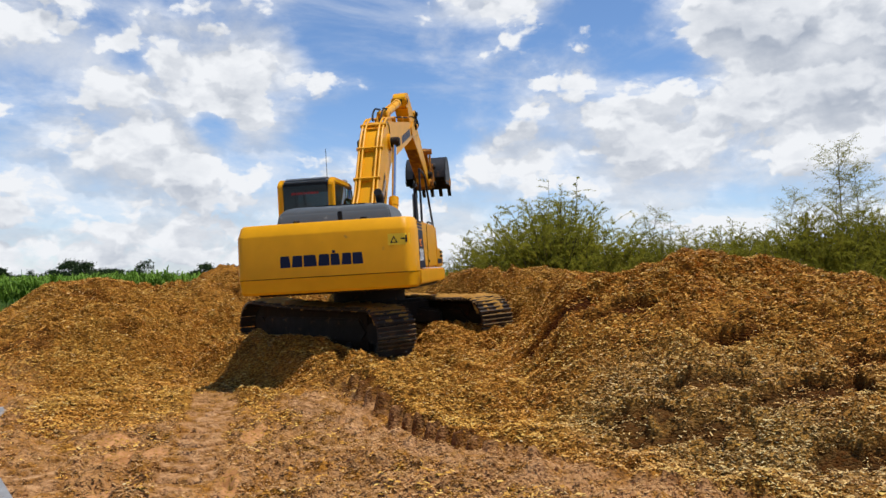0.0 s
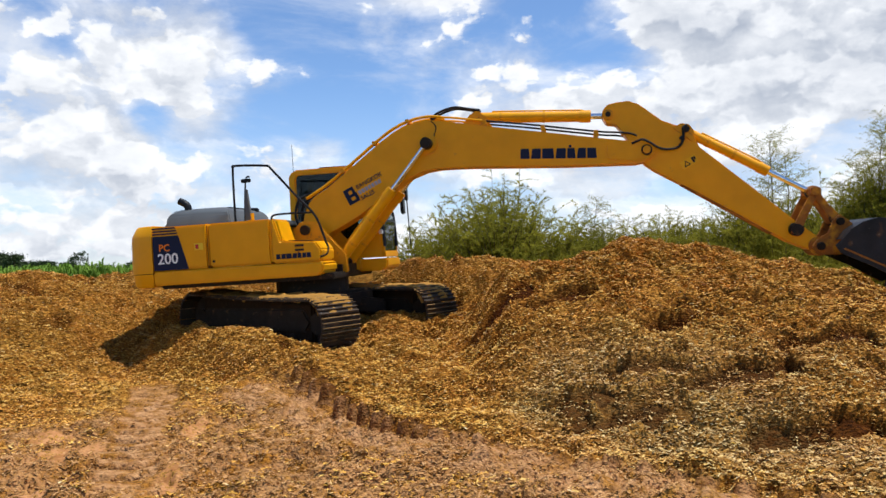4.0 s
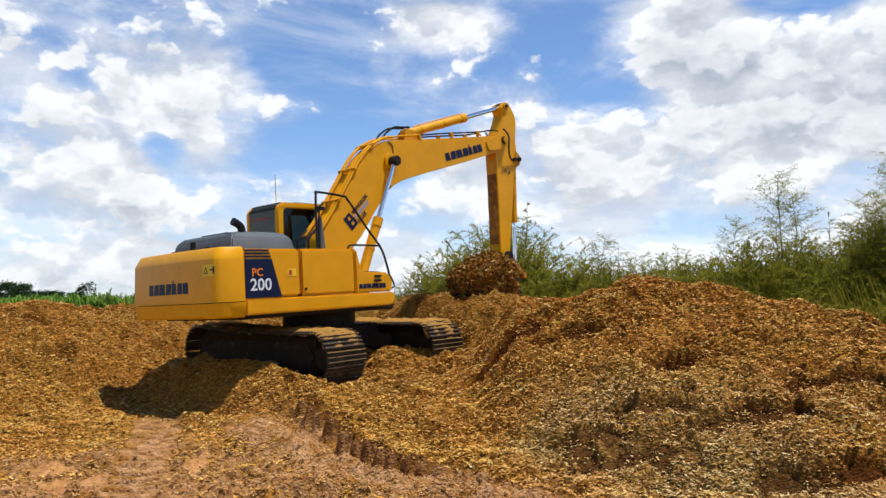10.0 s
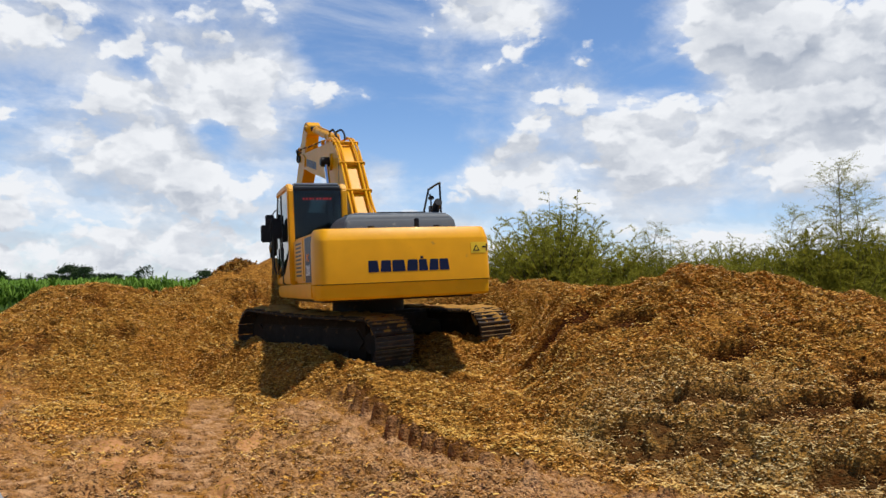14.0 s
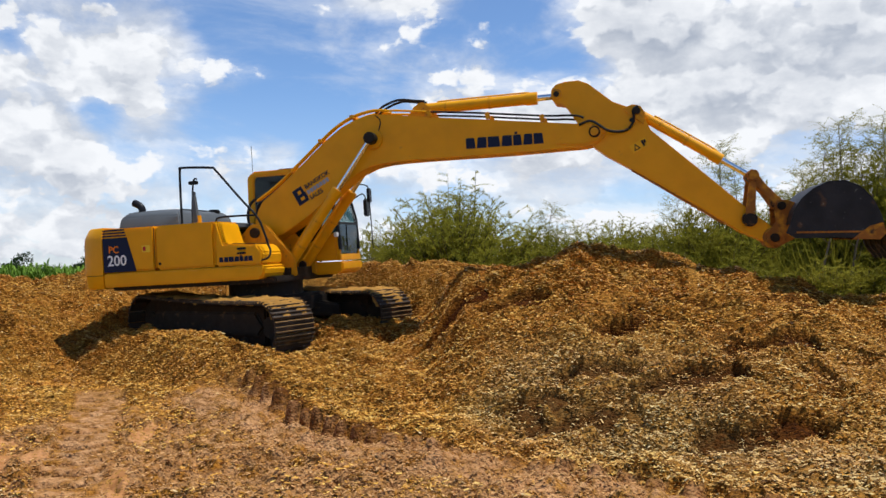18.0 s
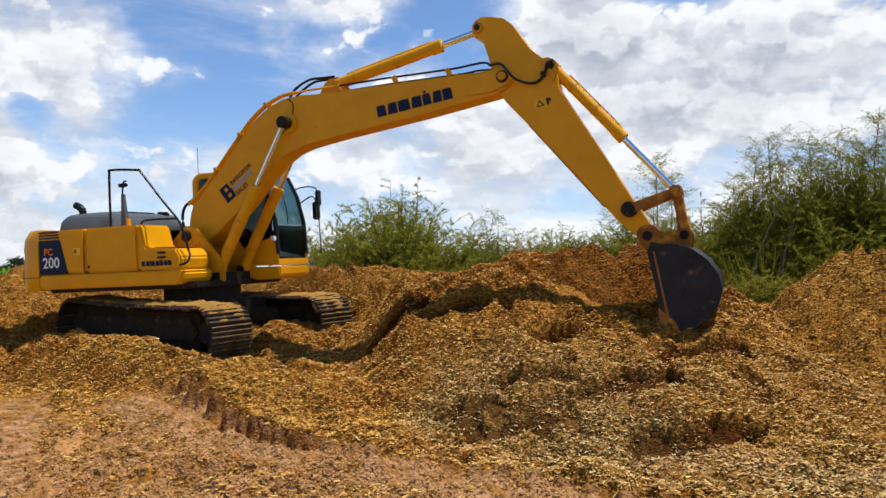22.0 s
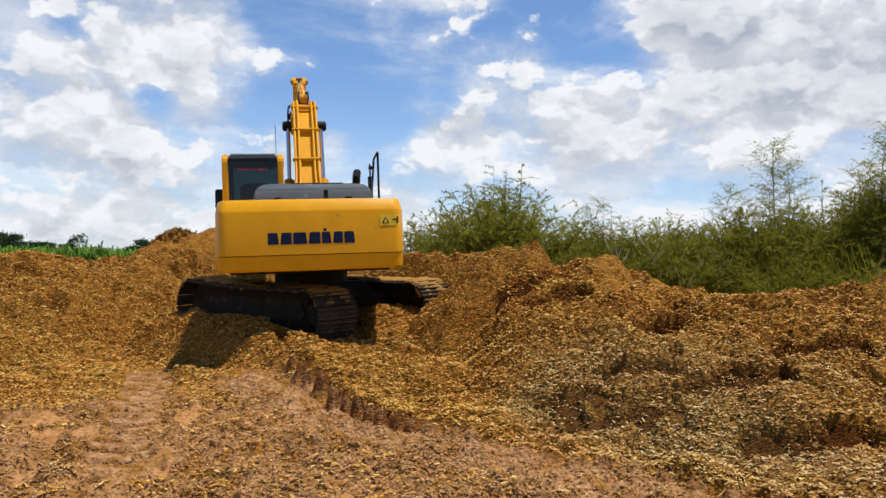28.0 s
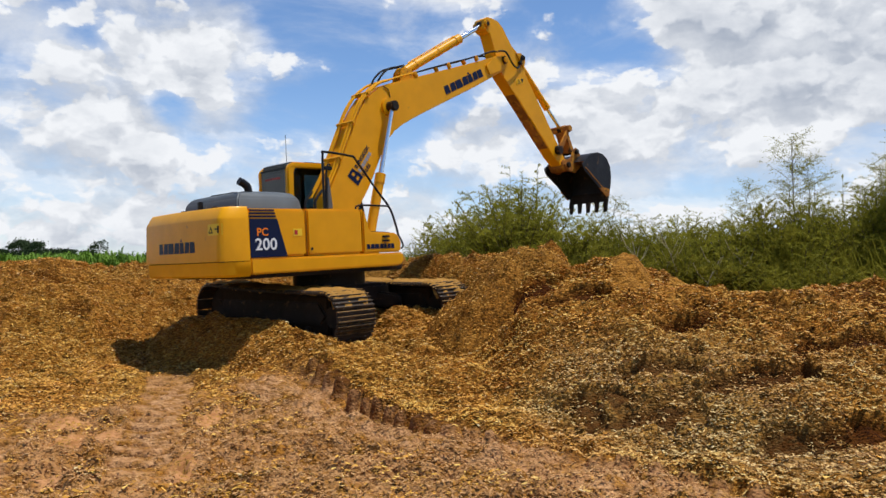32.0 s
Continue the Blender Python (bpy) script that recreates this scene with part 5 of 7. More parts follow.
    block([(1.285, 0.0, 0.0), (1.88, 0.022, 0.004), (1.90, 0.028, 0.008), (2.03, 0.10, 0.03), (2.055, 0.125, 0.045), (2.06, 0.15, 0.06)], "casting")
    part("seam", box(-2.60, -2.3, -1.2, 1.3, 1.27, 1.29), BLACK, cw)
    logo(cw, facing(-2.735, 0.65, 1.43, -90), 0.162, NAVY, lambda a, u: -(rear(0.65 - a) + 2.735) - 0.03 * (0.145 + u) / 0.775)
    y0, z0 = -0.90, 1.66

    def on_casting(shape, out, material, name):
        """A thin figure of (along, up) points lying on the curved casting."""
        bm = bmesh.new()
        vs = [bm.verts.new((rear(y0 - a) + 0.037 * (z0 + u - 1.285) - out, y0 - a, z0 + u)) for a, u in shape]
        bm.faces.new(vs)
        bmesh.ops.triangulate(bm, faces=bm.faces)
        part(name, bm, material, cw, smooth=0)

    edge = [i * 0.03 for i in range(11)]
    for a0, a1 in zip(edge[:-1:2], edge[2::2]):
        on_casting([(a0, 0), (a1, 0), (a1, 0.16), (a0, 0.16)], 0.004, LIGHT_DECAL, "warning_sticker")
    on_casting([(0.03, 0.03), (0.14, 0.03), (0.085, 0.13)], 0.009, BLACK, "warning_triangle")
    on_casting([(0.055, 0.044), (0.115, 0.044), (0.085, 0.10)], 0.011, LIGHT_DECAL, "warning_triangle")
    on_casting([(0.18, 0.075), (0.24, 0.075), (0.24, 0.095), (0.18, 0.095)], 0.009, BLACK, "warning_bar")
    on_casting([(0.245, 0.03), (0.27, 0.03), (0.27, 0.13), (0.245, 0.13)], 0.009, BLACK, "warning_bar")
    for y in (0.5, -0.5):
        part("lifting_eye", rod((-2.35, y, 2.06), (-2.35, y, 2.10), 0.05, sides=12), GREASE, cw)
    # hood
    hood = moving("upper", holder("hood", machine))
    bm = bmesh.new()
    lo = [(-2.20, -0.88), (-1.30, -0.90), (-1.05, -0.84), (-1.05, 0.86), (-2.20, 0.86)]
    rings = []
    for z, inset in ((2.03, 0.0), (2.21, 0.03), (2.30, 0.11), (2.33, 0.24)):
        rings.append([bm.verts.new((x + inset * (1 if x < -1.7 else -1), y - inset * (1 if y > 0 else -1), z)) for x, y in lo])
    for a, b in zip(rings, rings[1:]):
        for k in range(5):
            bm.faces.new((a[k], a[(k + 1) % 5], b[(k + 1) % 5], b[k]))
    bm.faces.new(rings[-1])
    bmesh.ops.recalc_face_normals(bm, faces=bm.faces)
    bevelled(bm, 0.02)
    part("hood_shell", bm, HOOD, hood, "grey engine hood")
    for k in range(5):
        part("hood_slot", box(-2.0 + k * 0.17, -1.9 + k * 0.17, -0.45, 0.3, 2.322, 2.336), BLACK, hood)
    bm = hose([(-1.88, -0.66, 2.2), (-1.88, -0.66, 2.36), (-1.93, -0.66, 2.43), (-2.03, -0.66, 2.48)], 0.06, 14)
    part("exhaust", bm, BLACK, hood, "black bent exhaust pipe")
    part("hood_latch", box(-2.45, -2.38, -0.2, -0.14, 2.05, 2.20, 0.01), BLACK, hood)
    part("deck_cover", box(-1.05, -0.2, -0.74, 0.38, 1.95, 2.035, 0.02), HOOD, hood)
    part("intake_cap", rod((-1.25, 0.55, 2.26), (-1.25, 0.55, 2.36), 0.11, sides=18, bevel=0.02), BLACK, hood)


def cab():
    c = moving("upper", holder("cab", machine))
    y0, y1 = 0.43, 1.39
    x0 = -0.50
    side = [(1.20, 1.30), (1.20, 1.50), (1.17, 2.05), (1.06, 2.50), (0.88, 2.86)]

    def bar(p, q, r=0.045, mat=YELLOW):
        part("cab_post", rod(p, q, r, sides=8), mat, c)
    for y in (y0 + 0.035, y1 - 0.035):
        for a, b in zip(side[1:], side[2:]):
            bar((a[0], y, a[1]), (b[0], y, b[1]), 0.04, BLACK)
        part("cab_post", prism([(x0, 1.3), (x0 + 0.13, 1.3), (x0 + 0.15, 2.80), (x0 + 0.24, 2.94), (x0 + 0.10, 2.95), (x0 + 0.02, 2.86)], y - 0.05, y + 0.05, 0.02), YELLOW, c)
        part("cab_post", box(0.40, 0.47, y - 0.03, y + 0.03, 1.3, 2.90, 0.015), BLACK, c)
        part("roof_rail", prism([(x0 + 0.06, 2.87), (0.82, 2.86), (0.90, 2.84), (0.84, 2.94), (0.7, 2.965), (x0 + 0.14, 2.97)], y - 0.055, y + 0.055, 0.02), YELLOW, c)
    part("cab_roof", prism([(x0 + 0.05, 2.86), (0.84, 2.85), (0.90, 2.90), (0.76, 2.975), (x0 + 0.16, 2.985), (x0 + 0.03, 2.94)], y0 + 0.09, y1 - 0.09, 0.03), HOOD, c, "dark grey cab roof")
    part("roof_hatch", prism([(0.0, 2.98), (0.65, 2.97), (0.62, 3.0), (0.04, 3.01)], y0 + 0.2, y1 - 0.2, 0.01), BLACK, c)
    part("cab_base", prism([(x0, 1.315), (1.19, 1.315), (1.20, 1.42), (0.30, 1.50), (x0, 1.95)], y0 + 0.01, y1 - 0.01, 0.02), YELLOW, c)
    right, left = y0 + 0.012, y1 - 0.012
    part("rear_window", box(x0 + 0.03, x0 + 0.038, y0 + 0.085, y1 - 0.085, 1.98, 2.85), DARK_GLASS, c, "dark filmed rear window")
    part("window_frame", box(x0 + 0.02, x0 + 0.05, y0 + 0.08, y1 - 0.08, 2.84, 2.88, 0.005), BLACK, c)
    for i, w in enumerate((0.035, 0.03, 0.035, 0.02, 0.035, 0.03, 0.045, 0.035, 0.03)):
        plate(c, facing(x0 + 0.028, 1.16 - i * 0.056, 2.69, -90), w, 0.035, RED_DECAL, "window_lettering_bar", thick=0.002)
    for y, name in ((right, "right_window"), (left, "left_window")):
        part(name, prism([(x0 + 0.14, 1.95), (0.40, 1.62), (0.40, 2.87), (x0 + 0.16, 2.87)], y - 0.004, y + 0.004), DARK_GLASS, c)
        part(name, prism([(0.48, 1.60), (1.16, 1.98), (1.13, 2.08), (1.02, 2.52), (0.85, 2.85), (0.48, 2.85)], y - 0.004, y + 0.004), GLASS, c)
    part("windscreen", prism([(1.195, 2.0), (1.203, 2.0), (1.178, 2.10), (1.068, 2.52), (0.898, 2.86), (0.89, 2.855), (1.06, 2.51)], y0 + 0.07, y1 - 0.07), GLASS, c, "sloping tinted windscreen")
    part("lower_windscreen", prism([(1.196, 1.42), (1.204, 1.42), (1.204, 1.94), (1.196, 1.94)], y0 + 0.07, y1 - 0.07), DARK_GLASS, c, "dark lower windscreen")
    part("front_frame", box(1.18, 1.22, y0 + 0.05, y1 - 0.05, 1.94, 1.985, 0.008), BLACK, c)
    for y in (y0, y1 - 0.06):
        part("front_corner", prism([(1.14, 1.31), (1.21, 1.31), (1.21, 1.75), (1.17, 1.80), (1.14, 1.75)], y, y + 0.06, 0.012), YELLOW, c)
    part("front_sill", box(1.16, 1.225, y0, y1, 1.31, 1.42, 0.015), YELLOW, c)
    part("side_panel", prism([(0.48, 1.32), (1.14, 1.32), (1.14, 1.80), (0.48, 1.60)], y0 - 0.004, y0 + 0.02, 0.006), YELLOW, c)
    part("work_lamp", box(1.14, 1.20, y0 - 0.08, y0 + 0.02, 1.72, 1.80, 0.01), LAMP, c)
    part("beacon_sticker", rod((1.0, y0 + 0.1, 2.70), (1.02, y0 + 0.1, 2.71), 0.05, sides=14), ORANGE_DECAL, c)
    # seat and console inside
    bm = box(-0.1, 0.38, 0.66, 1.16, 1.62, 1.78, 0.05)
    prism([(-0.20, 1.75), (-0.05, 1.75), (-0.15, 2.5), (-0.28, 2.5)], 0.68, 1.14, 0.05, bm)
    part("operator_seat", bm, CAB_INSIDE, c, "empty dark seat")
    for y in (0.50, 1.20):
        part("console", box(0.1, 0.6, y, y + 0.12, 1.5, 1.95, 0.03), CAB_INSIDE, c)
    # mirrors, lamps, aerial, wiper
    part("mirror_arm", hose([(1.10, y1, 2.40), (1.28, y1 + 0.10, 2.52), (1.34, y1 + 0.16, 2.40)], 0.012), BLACK, c)
    part("left_mirror", box(1.30, 1.36, y1 + 0.06, y1 + 0.26, 2.10, 2.42, 0.02), BLACK, c, "black rear-view mirror")
    part("mirror_arm", hose([(0.98, y1 - 0.1, 2.62), (1.20, y1 - 0.05, 2.68), (1.40, y1, 2.66), (1.44, y1 + 0.02, 2.5), (1.46, y1 + 0.05, 1.5)], 0.011), BLACK, c)
    part("front_mirror", box(1.40, 1.45, y1 + 0.0, y1 + 0.16, 2.34, 2.62, 0.02), BLACK, c, "black rear-view mirror")
    part("rear_mirror", box(0.28, 0.33, y1 + 0.02, y1 + 0.20, 2.10, 2.45, 0.02), BLACK, c, "black rear-view mirror")
    for y in (y0 + 0.14, y1 - 0.14):
        part("work_lamp", box(0.80, 0.88, y - 0.08, y + 0.08, 2.95, 3.05, 0.015), LAMP, c)
    part("aerial", rod((-0.42, y0 + 0.1, 2.95), (-0.42, y0 + 0.1, 3.45), 0.005, sides=5), BLACK, c)
    part("wiper", hose([(1.19, 0.8, 2.0), (1.15, 0.86, 2.25), (1.04, 0.9, 2.55)], 0.01), BLACK, c)
    part("door_handle", box(0.50, 0.56, y1 + 0.0, y1 + 0.02, 1.75, 1.95, 0.008), BLACK, c)
    part("grab_rail", hose([(1.12, y1 + 0.02, 1.50), (1.16, y1 + 0.05, 1.65), (1.12, y1 + 0.05, 2.1), (1.08, y1 + 0.02, 2.2)], 0.014), BLACK, c)
    part("door_edge", box(0.46, 0.49, y1 - 0.012, y1 + 0.004, 1.32, 2.86), BLACK, c)
    part("lower_door_window", prism([(0.52, 1.60), (1.10, 1.45), (1.12, 1.95), (0.52, 1.95)], y1 - 0.004, y1 + 0.006), DARK_GLASS, c)


def boom():
    b = moving("boom", holder("boom", machine))
    outline = [(-0.14, 0.03), (-0.06, 0.25), (0.03, 0.40), (0.14, 0.51), (0.46, 0.64), (0.83, 0.82), (1.26, 1.04), (1.52, 1.17), (1.80, 1.28), (2.05, 1.335), (2.35, 1.34),
               (2.58, 1.275), (3.22, 1.03), (5.43, 0.22), (5.64, 0.16), (5.80, 0.08), (5.86, -0.02), (5.80, -0.12), (5.68, -0.17), (5.52, -0.17), (4.41, 0.06), (3.07, 0.37), (2.65, 0.46), (2.40, 0.505),
               (2.15, 0.52), (1.90, 0.48), (1.62, 0.37), (0.95, 0.07), (0.52, -0.07), (0.2, -0.15), (-0.02, -0.15)]
    part("boom_beam", prism(outline, -0.205, 0.205, 0.012), YELLOW, b, "long bent yellow boom")
    for y in (-0.235, 0.207):
        part("tip_boss", prism([(5.12, 0.20), (5.45, 0.20), (5.66, 0.14), (5.82, 0.05), (5.82, -0.06), (5.7, -0.14), (5.45, -0.12), (5.1, 0.0)], y, y + 0.026, 0.006), YELLOW, b)
    part("tip_pin", rod((5.70, -0.27, 0), (5.70, 0.27, 0), 0.085, sides=20, bevel=0.012), GREASE, b, "greasy tip pin")
    part("tip_cap", rod((5.70, -0.295, 0), (5.70, -0.262, 0), 0.062, sides=20, bevel=0.01), YELLOW_WORN, b)
    part("ear_pin", rod((BOOM_EAR[0], -0.42, BOOM_EAR[1]), (BOOM_EAR[0], 0.42, BOOM_EAR[1]), 0.095, sides=20, bevel=0.02), GREASE, b, "greasy black cylinder pin")
    for y in (-0.215, 0.215):
        part("ear_boss", rod((BOOM_EAR[0], y - 0.03, BOOM_EAR[1]), (BOOM_EAR[0], y + 0.03, BOOM_EAR[1]), 0.17, sides=22, bevel=0.01), YELLOW, b)
    for y in (-0.12, 0.09):
        part("arm_cylinder_lug", prism([(2.92, 1.12), (3.42, 0.94), (3.32, 1.18), (3.20, 1.28), (3.08, 1.26)], y, y + 0.03, 0.008), YELLOW_WORN, b)
    # pipes along the back of the boom
    for k, y in enumerate((-0.20, -0.13, 0.13, 0.20)):
        up = 0.055 if k % 3 else 0.045
        bm = hose([(0.06, y * 1.1, 0.50 + up), (0.46, y, 0.65 + up), (0.83, y, 0.83 + up), (1.52, y, 1.18 + up), (1.82, y, 1.30 + up), (2.1, y, 1.355 + up), (2.4, y, 1.345 + up), (2.62, y, 1.28 + up)], 0.023)
        part("boom_pipe", bm, YELLOW, b, "yellow hydraulic pipe")
    for x, z in ((0.78, 0.80), (1.42, 1.125), (2.05, 1.34)):
        part("pipe_clamp", box(x - 0.03, x + 0.03, -0.25, 0.25, z + 0.02, z + 0.085, 0.008), YELLOW_WORN, b)
    for y in (-0.185, 0.185):
        bm = hose([(2.55, y, 1.34), (2.8, y, 1.27), (3.3, y, 1.09)], 0.018)
        part("boom_pipe", bm, YELLOW, b, "yellow hydraulic pipe")
        bm = hose([(3.3, y, 1.09), (4.0, y, 0.85), (4.6, y, 0.63), (5.1, y, 0.45), (5.34, y, 0.38), (5.52, y * 1.25, 0.31), (5.60, y * 1.35, 0.25)], 0.016)
        part("boom_pipe", bm, RUBBER, b, "dark hydraulic line")
        for x, z in ((3.3, 1.02), (4.2, 0.70), (5.0, 0.41)):
            part("pipe_clamp", box(x - 0.035, x + 0.035, y - 0.035, y + 0.035, z - 0.02, z + 0.09, 0.008), YELLOW_WORN, b)
    for y in (-0.07, 0.07):
        bm = hose([(2.42, y, 1.36), (2.58, y * 1.3, 1.43), (2.85, y * 1.2, 1.45), (3.10, y, 1.36), (3.26, y, 1.30)], 0.02)
        part("boom_hose", bm, RUBBER, b, "black hydraulic hose")
    for y in (-0.15, 0.15):
        bm = hose([(0.15, y, 0.62), (-0.10, y, 0.55), (-0.22, y, 0.30), (-0.16, y, 0.0)], 0.024)
        part("boom_hose", bm, RUBBER, b, "black hydraulic hose")
    part("lubricant_line", hose([(2.44, -0.21, 1.30), (2.50, -0.215, 1.18), (2.42, -0.215, 1.02)], 0.008, 6), BLACK, b)
    # markings on both faces
    slope = math.degrees(math.atan2(0.27 - 1.30, 5.50 - 2.9))
    logo(b, facing(3.74, -0.2065, 0.335, 0, -13), 0.165, NAVY)
    logo(b, facing(4.96, 0.2065, 0.05, 180, 13), 0.165, NAVY)
    m = facing(0.78, -0.2065, 0.25, 0, 15.5)
    plate(b, m, 0.075, 0.275, NAVY, "dealer_emblem")
    for x, y, w, h in ((0.075, 0.0, 0.13, 0.05), (0.075, 0.11, 0.13, 0.05), (0.075, 0.225, 0.11, 0.05), (0.15, 0.05, 0.06, 0.06), (0.14, 0.16, 0.05, 0.065)):
        plate(b, m @ Matrix.Translation((x, y, 0)), w, h, NAVY, "dealer_emblem")
    words("BANGKOK", b, m @ Matrix.Translation((0.235, 0.185, 0)), 0.074, NAVY)
    for k in range(7):
        plate(b, m @ Matrix.Translation((0.232 + k * 0.064, 0.085, 0)), 0.05, 0.068, GREY_DECAL, "dealer_bar")
    words("SALES", b, m @ Matrix.Translation((0.225, -0.018, 0)), 0.074, NAVY)


def arm():
    a = moving("arm", holder("arm", machine))
    outline = [(-0.62, 0.13), (-0.76, 0.07), (-0.86, 0.12), (-0.92, 0.22), (-0.90, 0.33), (-0.80, 0.43), (-0.64, 0.545), (-0.48, 0.575), (-0.25, 0.55), (-0.03, 0.525), (0.22, 0.57), (0.40, 0.60), (0.52, 0.555),
               (0.68, 0.445), (1.65, 0.30), (2.45, 0.17), (2.87, 0.12), (3.05, 0.03), (3.04, -0.06), (2.94, -0.11), (2.57, -0.165), (1.92, -0.165), (0.96, -0.18), (0.30, -0.205), (0.10, -0.19), (-0.14, -0.10), (-0.36, 0.02)]
    part("arm_beam", prism(outline, -0.15, 0.15, 0.012), YELLOW, a, "tapered yellow arm")
    part("crown_pin", rod((ARM_CROWN[0], -0.19, ARM_CROWN[1]), (ARM_CROWN[0], 0.19, ARM_CROWN[1]), 0.08, sides=18, bevel=0.01), YELLOW_WORN, a)
    part("pin_cap", rod((ARM_CROWN[0], -0.20, ARM_CROWN[1]), (ARM_CROWN[0], 0.20, ARM_CROWN[1]), 0.045, sides=16, bevel=0.006), GREASE, a)
    for y in (-0.175, 0.14):
        part("bucket_cylinder_lug", prism([(0.16, 0.50), (0.55, 0.46), (0.48, 0.62), (0.36, 0.67), (0.25, 0.63)], y, y + 0.035, 0.008), YELLOW_WORN, a)
    part("seat_pin", rod((BUCKET_SEAT[0], -0.23, BUCKET_SEAT[1]), (BUCKET_SEAT[0], 0.23, BUCKET_SEAT[1]), 0.05, sides=16, bevel=0.01), GREASE, a)
    part("rocker_pin", rod((LINK_PIVOT[0], -0.26, LINK_PIVOT[1]), (LINK_PIVOT[0], 0.26, LINK_PIVOT[1]), 0.105, sides=18, bevel=0.02), GREASE, a, "greasy rocker pin")
    part("end_boss", rod((ARM_LENGTH, -0.19, 0), (ARM_LENGTH, 0.19, 0), 0.15, sides=22, bevel=0.015), RUST, a)
    for y in (-0.175, 0.175):
        bm = hose([(-0.25, y * 1.45, -0.03), (-0.14, y * 1.6, 0.10), (0.0, y * 1.65, 0.115), (0.14, y * 1.6, 0.11), (0.27, y * 1.4, 0.16), (0.38, y * 1.2, 0.25), (0.41, y * 1.1, 0.36), (0.37, y * 1.1, 0.48), (0.31, y * 1.1, 0.57), (0.33, y * 0.95, 0.65)], 0.020)
        part("arm_hose", bm, RUBBER, a, "black hydraulic hose")
        part("hose_clamp", box(0.34, 0.42, y - 0.045, y + 0.045, 0.40, 0.45, 0.01), BLACK, a)
    m = facing(0.66, -0.1515, 0.02, 0, 62)
    plate(a, m, 0.26, 0.13, ARM_DECAL, "warning_sticker")
    bm = bmesh.new()
    bm.faces.new([bm.verts.new(m @ Vector(p)) for p in ((0.03, 0.02, 0.006), (0.14, 0.02, 0.006), (0.085, 0.12, 0.006))])
    part("warning_triangle", bm, BLACK, a, smooth=0)
    bm = bmesh.new()
    bm.faces.new([bm.verts.new(m @ Vector(p)) for p in ((0.055, 0.034, 0.008), (0.115, 0.034, 0.008), (0.085, 0.092, 0.008))])
    part("warning_triangle", bm, ARM_DECAL, a, smooth=0)
    plate(a, m @ Matrix.Translation((0.18, 0.02, 0.004)), 0.03, 0.09, BLACK, "warning_bar")
    plate(a, m @ Matrix.Translation((0.215, 0.055, 0.004)), 0.03, 0.05, BLACK, "warning_bar")
    part("weld_strip", prism([(0.75, -0.196), (2.3, -0.182), (2.3, -0.166), (0.75, -0.18)], -0.13, 0.13), RUST, a)


def bucket():
    k = moving("bucket", holder("bucket", machine))
    half = 0.56
    tilt = turned(radians(12.5))

    def body(name, bm, material, label="", smooth=35):
        bmesh.ops.transform(bm, matrix=tilt, verts=bm.verts)
        return part(name, bm, material, k, label, smooth)

    back = [(0.16, 0.20), (0.20, 0.36), (0.30, 0.52), (0.46, 0.66), (0.66, 0.75), (0.86, 0.75), (1.05, 0.66), (1.20, 0.48), (1.29, 0.27), (1.34, 0.02)]
    inner = [(x - 0.022 * (1 if x > 0.9 else 0.3), z - 0.024 * (1 if x < 1.1 else 0.3)) for x, z in back]
    body("bucket_shell", prism(back + inner[::-1], -half, half), CHEEK, "worn dark curved bucket shell", smooth=50)
    cheek = back + [(1.26, -0.06), (0.70, -0.02), (0.22, -0.02), (0.10, 0.06)]
    for y in (-half, half - 0.025):
        body("cheek_plate", prism(cheek, y - 0.003, y + 0.028, 0.004), CHEEK, "worn dark cheek plate with rusty edges")
    for y in (-half - 0.012, half + 0.004):
        body("wear_strip", prism([(0.22, 0.05), (1.22, 0.03), (1.20, 0.055), (0.24, 0.075)], y, y + 0.01), RUST)
    for y in (-half - 0.018, half + 0.0):
        body("side_cutter", prism([(0.92, -0.05), (1.26, -0.07), (1.34, 0.02), (1.30, 0.16), (1.14, 0.12)], y, y + 0.02, 0.004), RUST)
    body("lip", prism([(1.295, 0.10), (1.345, 0.08), (1.385, -0.12), (1.36, -0.14), (1.315, -0.02)], -half, half, 0.005), STEEL)
    for i in range(5):
        y = -0.50 + 0.25 * i
        body("tooth", prism([(1.31, -0.02), (1.40, -0.05), (1.49, -0.34), (1.47, -0.35), (1.345, -0.16)], y - 0.05, y + 0.05, 0.008), STEEL, "worn steel tooth")
    for y in (-0.245, 0.20):
        ear = [(-0.09, -0.09), (0.08, -0.11), (0.32, 0.08), (0.42, 0.62), (0.24, 0.52), (0.10, 0.55), (-0.06, 0.55), (-0.09, 0.42), (-0.03, 0.22), (-0.10, 0.06)]
        part("bucket_ear", prism(ear, y, y + 0.045, 0.01), RUST, k, "rusty pin bracket")
    part("bucket_pin", rod((0, -0.30, 0), (0, 0.30, 0), 0.062, sides=18, bevel=0.012), STEEL, k)
    part("hook_pin", rod((BUCKET_HOOK[0], -0.30, BUCKET_HOOK[1]), (BUCKET_HOOK[0], 0.30, BUCKET_HOOK[1]), 0.058, sides=18, bevel=0.012), STEEL, k)


